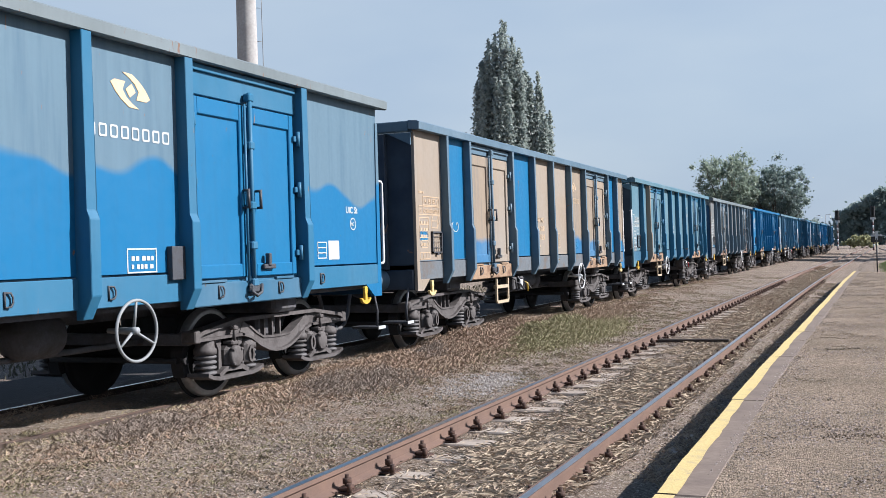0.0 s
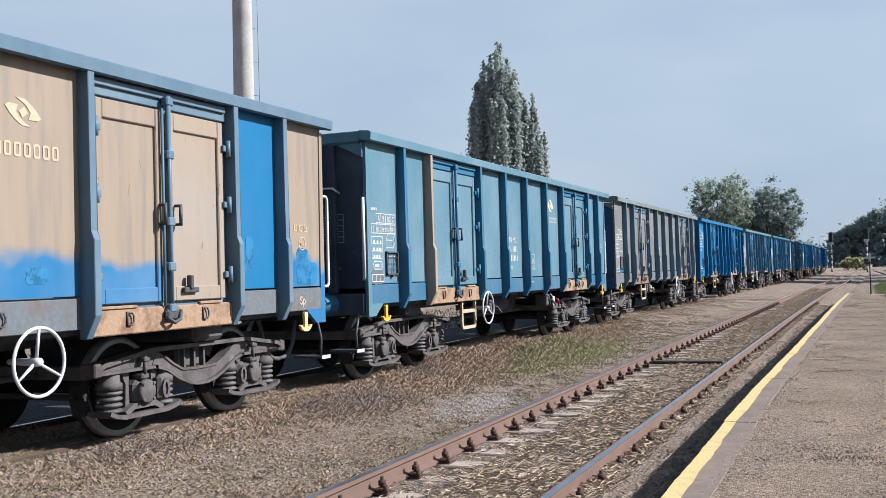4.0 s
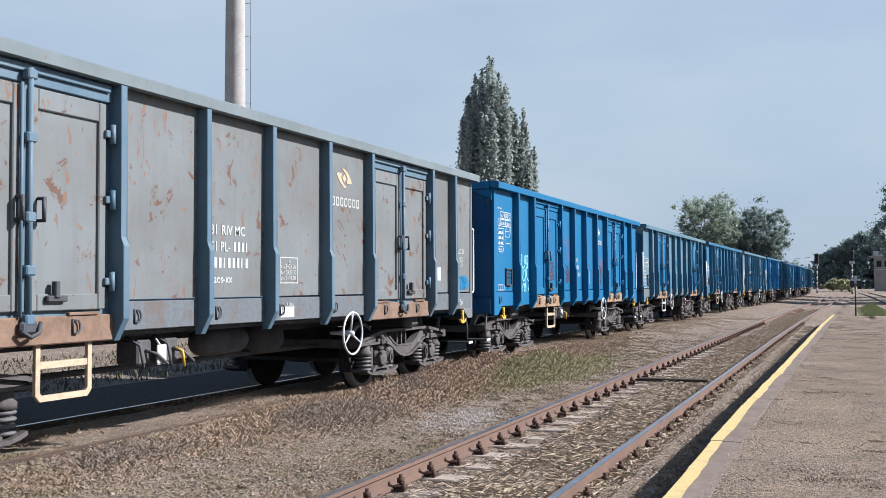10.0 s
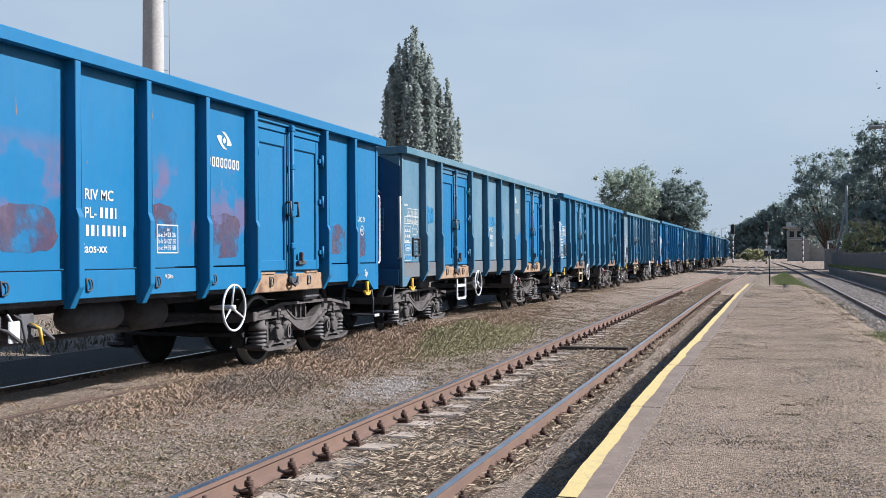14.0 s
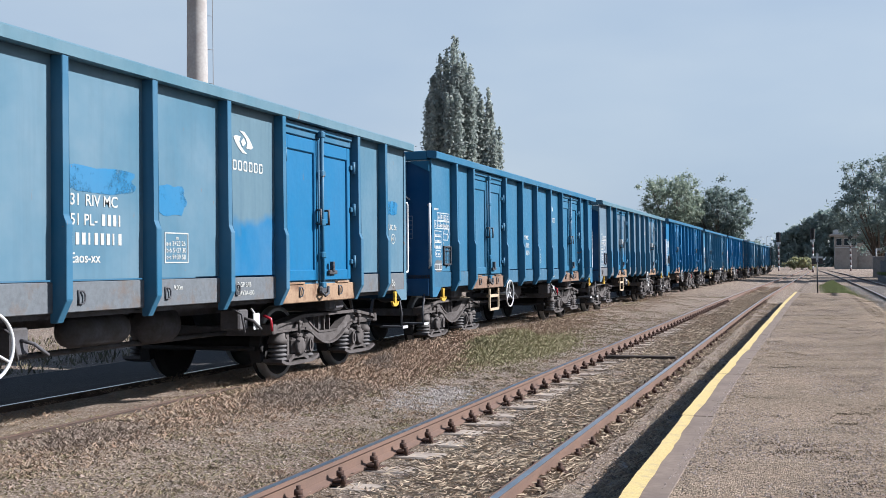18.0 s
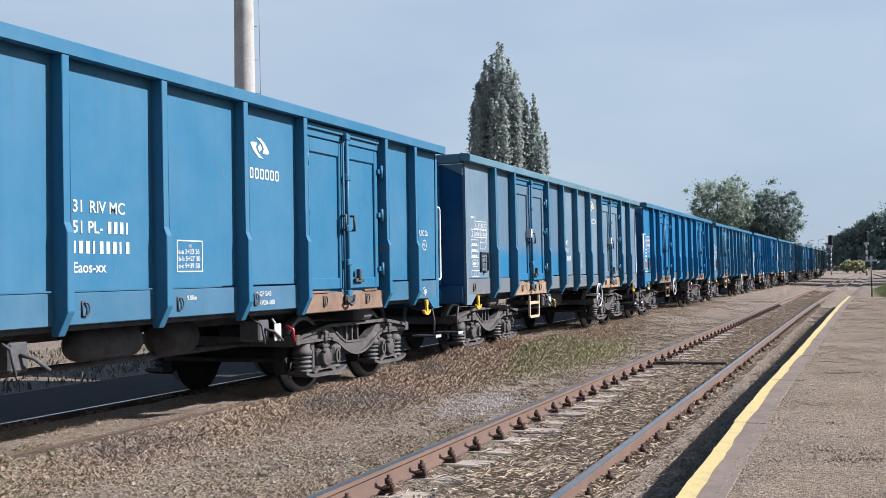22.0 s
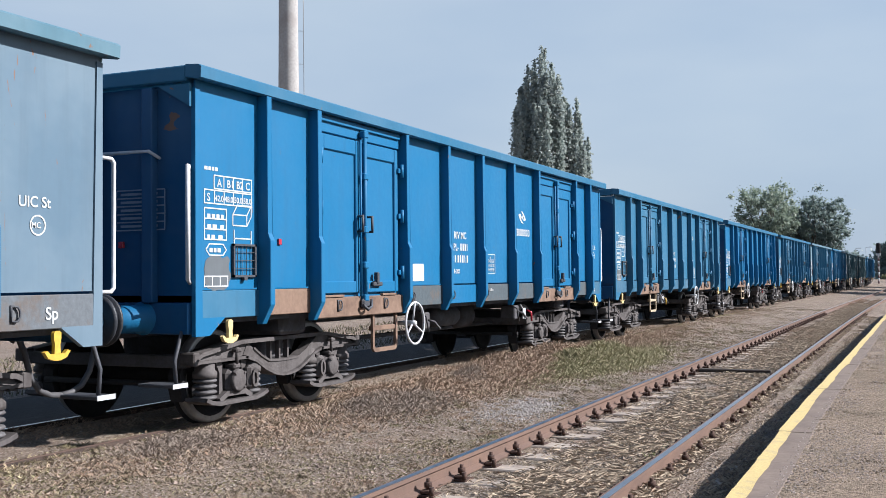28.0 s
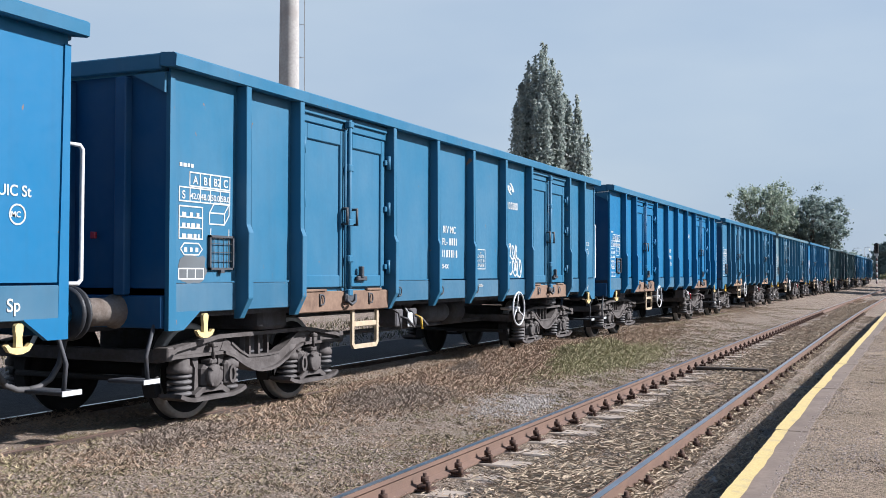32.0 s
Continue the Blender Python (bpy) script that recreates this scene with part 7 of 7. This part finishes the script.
M["signal_red"] = simple("dull_dark_mast_paint", (0.1, 0.05, 0.05), 0.6)
stop_board()
for az, r in ((-1.6, 186), (0.1, 168), (1.93, 188)):
    sx, sy = polar(az, r)
    signal(sx, sy, "light signal on a banded mast beside the tracks")


def tower():
    t = tagged(new("signal_tower"), "drab rendered signal tower with a flat overhanging roof", "signal tower")
    t.location = (7.0, 232, -0.1)
    bm = bmesh.new()
    box(bm, (-2.3, -2.5, 0), (2.0, 3, 6.9), 0.03)
    put("wall", mesh_of("wall", bm), M["wall"], t)
    bm = bmesh.new()
    box(bm, (-2.3, -2.7, 4.4), (2.0, -2.51, 4.55), 0.02)
    box(bm, (-2.45, -2.75, 6.75), (2.2, -2.51, 6.9), 0.02)
    put("cornice", mesh_of("cornice", bm), M["white"], t, "pale cornice band")
    bm = bmesh.new()
    box(bm, (-3.3, -3.4, 6.91), (3.0, 3.6, 7.25), 0.05)
    put("roof", mesh_of("roof", bm), M["wall"], t)
    bm = bmesh.new()
    box(bm, (-2.5, -2.6, 7.26), (2.9, -2.4, 8.2), 0.03)
    box(bm, (-2.5, -2.39, 7.26), (-2.3, 2.6, 8.2), 0.03)
    put("roof_parapet", mesh_of("roof_parapet", bm), M["white"], t, "pale parapet")
    for k in (-1.45, 0.05, 1.4):
        bm = bmesh.new()
        box(bm, (k - 0.5, -2.54, 5.0), (k + 0.5, -2.49, 6.3))
        w = put("window", mesh_of("window", bm), M["glass"], t)
        bm = bmesh.new()
        for a in (-0.55, 0.5):
            box(bm, (k + a, -2.57, 4.95), (k + a + 0.05, -2.5, 6.35))
        for z in (4.92, 6.3):
            box(bm, (k - 0.55, -2.57, z), (k + 0.55, -2.5, z + 0.05))
        put("window_frame", mesh_of("window_frame", bm), M["white"], w)
    # covered stair sloping down one side
    bm = bmesh.new()
    vs = [bm.verts.new(p) for x in (-1.5, 1.5) for p in ((2.02, x, 0), (6.4, x, 0), (5.6, x, 1.6), (3.4, x, 5.4), (2.02, x, 5.4))]
    bm.faces.new(vs[:5])
    bm.faces.new(vs[5:][::-1])
    for q in range(5):
        bm.faces.new((vs[q], vs[(q + 1) % 5], vs[5 + (q + 1) % 5], vs[5 + q])[::-1])
    bmesh.ops.recalc_face_normals(bm, faces=bm.faces)
    put("stair_housing", mesh_of("stair_housing", bm), M["wall"], t)


tower()


def lamp_post(x, y, h, label, arm=-1.1, z0=0.41):
    s = tagged(new("street_lamp"), label, "street lamp")
    s.location = (x, y, z0)
    bm = bmesh.new()
    tube(bm, (0, 0, 0), (0, 0, h * 0.35), 0.11, 0.1, 10)
    tube(bm, (0, 0, h * 0.35), (0, 0, h), 0.08, 0.055, 10)
    put("pole", mesh_of("pole", bm), M["galv"], s)
    bm = bmesh.new()
    pipe(bm, [(0, 0, h - 0.05), (arm * 0.3, 0, h + 0.05), (arm * 0.6, 0, h + 0.1)], 0.035, 8)
    put("arm", mesh_of("arm", bm), M["galv"], s)
    bm = bmesh.new()
    box(bm, (min(arm * 0.55, arm * 1.15), -0.16, h + 0.04), (max(arm * 0.55, arm * 1.15), 0.16, h + 0.2), 0.05)
    put("lamp_head", mesh_of("lamp_head", bm), M["galv"], s)


lamp_post(6.1, 53.7, 7.0, "tall galvanised street lamp before a board fence")
lamp_post(-11.0, 290, 8.5, "thin far street lamp behind the train", 1.2, -0.1)
lamp_post(-14.0, 300, 8.5, "thin far street lamp behind the train", 1.2, -0.1)


def wood_pole(x, y, h, label):
    s = tagged(new("utility_pole"), label, "utility pole")
    s.location = (x, y, -0.1)
    bm = bmesh.new()
    tube(bm, (0, 0, 0), (0, 0, h), 0.14, 0.1, 10)
    put("pole", mesh_of("pole", bm), M["galv"], s)
    bm = bmesh.new()
    tube(bm, (-1.2, 0, 0), (-0.1, 0, h * 0.72), 0.09, 0.08, 8)
    put("strut", mesh_of("strut", bm), M["galv"], s)


wood_pole(6.55, 92, 7.2, "grey utility pole with a pale strut")


def white_sign():
    s = tagged(new("track_sign"), "white post with a small flag-shaped board", "railway sign")
    s.location = (6.26, 114, -0.1)
    bm = bmesh.new()
    tube(bm, (0, 0, 0), (0, 0, 2.85), 0.07, seg=8)
    put("post", mesh_of("post", bm), M["white"], s)
    bm = bmesh.new()
    box(bm, (0.0, -0.03, 2.65), (0.5, 0.03, 2.9), 0.01)
    box(bm, (-0.25, -0.03, 1.8), (0.25, 0.03, 1.9), 0.01)
    put("board", mesh_of("board", bm), M["white"], s)


white_sign()


def yard_platform():
    p = tagged(new("platform"), "low dark-walled platform beside the yard track", "platform", kind="structure")
    bm = bmesh.new()
    box(bm, (4.9, -20, -0.3), (5.2, 88, 0.37), 0.02)
    put("retaining_wall", mesh_of("retaining_wall", bm), M["dark_wall"], p)
    bm = bmesh.new()
    box(bm, (4.84, -20, 0.374), (5.4, 62, 0.46), 0.015)
    put("coping", mesh_of("coping", bm), M["slab"], p, "pale concrete coping")
    bm = bmesh.new()
    vs = [bm.verts.new(q) for q in ((5.15, -20, 0.41), (40, -20, 0.41), (40, 95, 0.41), (5.15, 95, 0.41))]
    bm.faces.new(vs)
    put("earth_surface", mesh_of("earth_surface", bm), M["ground"], p)


M["dark_wall"] = grimy("sooty_concrete", (0.16, 0.15, 0.15), (0.1, 0.095, 0.09), 0.5, 0.9, 2)
yard_platform()


def fence():
    f = tagged(new("board_fence"), "weathered grey board fence along the yard", "fence")
    a, b = Vector((5.35, 92.0, 0.4)), Vector((7.1, 40.0, 0.4))
    d = (b - a)
    L = d.length
    ang = math.degrees(math.atan2(d.y, d.x))
    rnd = random.Random(2)
    bm = bmesh.new()
    box(bm, (-0.09, -0.012, 0), (0.09, 0.012, 1.08), 0.005)
    board = mesh_of("board", bm)
    bm = bmesh.new()
    box(bm, (-0.06, -0.06, 0), (0.06, 0.06, 1.12), 0.01)
    post = mesh_of("post", bm)
    n = int(L / 0.2)
    for i in range(n):
        q = a + d * (i + 0.5) / n
        white = abs(q.y - 50.0) < 0.9
        put("board", board, M["white"] if white and i % 2 else M["fence"], f, m=pose(q.x, q.y, q.z + rnd.uniform(-0.04, 0.03), 0, rnd.uniform(-1, 1), ang))
    for i in range(int(L / 2.4) + 1):
        q = a + d * (i * 2.4 / L)
        put("post", post, M["fence"], f, m=pose(q.x + 0.09, q.y + 0.05, q.z, 0, 0, ang))
    w = tagged(new("garden_wall"), "pale low wall with a square pier behind the fence", "wall")
    w.location = (0, 0, 0)
    bm = bmesh.new()
    box(bm, (5.2, 100, 0), (9.0, 100.4, 1.9), 0.02)
    put("wall", mesh_of("wall", bm), M["wall"], w)
    bm = bmesh.new()
    box(bm, (7.6, 99.2, 0), (8.7, 99.96, 5.2), 0.02)
    put("pier", mesh_of("pier", bm), M["wall"], w)


fence()



# ================= what moves =================
# seconds and the train's advance along the track
RUN = [(0.0, -0.96), (4.0, -16.34), (8.0, -31.5), (12.0, -46.47), (16.0, -61.27), (20.0, -75.94), (24.0, -90.48), (28.0, -104.92), (32.0, -119.3)]


def advance(t):
    """Smooth curve through RUN (Catmull-Rom on uneven steps)."""
    k = max(i for i in range(len(RUN) - 1) if RUN[i][0] <= t or i == 0)
    (t0, s0), (t1, s1) = RUN[k], RUN[k + 1]

    def slope(i):
        a, b = RUN[max(0, i - 1)], RUN[min(len(RUN) - 1, i + 1)]
        return (b[1] - a[1]) / (b[0] - a[0])
    h = t1 - t0
    u = (t - t0) / h
    return s0 * (1 + 2 * u) * (1 - u) ** 2 + h * slope(k) * u * (1 - u) ** 2 + s1 * u * u * (3 - 2 * u) + h * slope(k + 1) * u * u * (u - 1)


def motions():
    seconds = [0.5 * i for i in range(65)]
    rolls = [0.15 * i for i in range(214)] + [32.0]
    for n, (wagon, wheels) in enumerate(TRAIN):
        rows = []
        for t in seconds:
            y = GAP * n + advance(t)
            a, b = y + 1.95, y + 10.95
            xa, xb = TRAIN_X + bend(a), TRAIN_X + bend(b)
            yaw = -math.degrees(math.atan2(xb - xa, b - a))
            rows.append((t, pose(xa, a, TRAIN_Z, 0, 0, yaw) @ pose(0, -1.95, 0)))
        walk(wagon, rows)
        for wh, ax in wheels:
            walk(wh, [(t, pose(0, ax, 0.46, math.degrees((advance(0) - advance(t)) / 0.46))) for t in rolls])


motions()
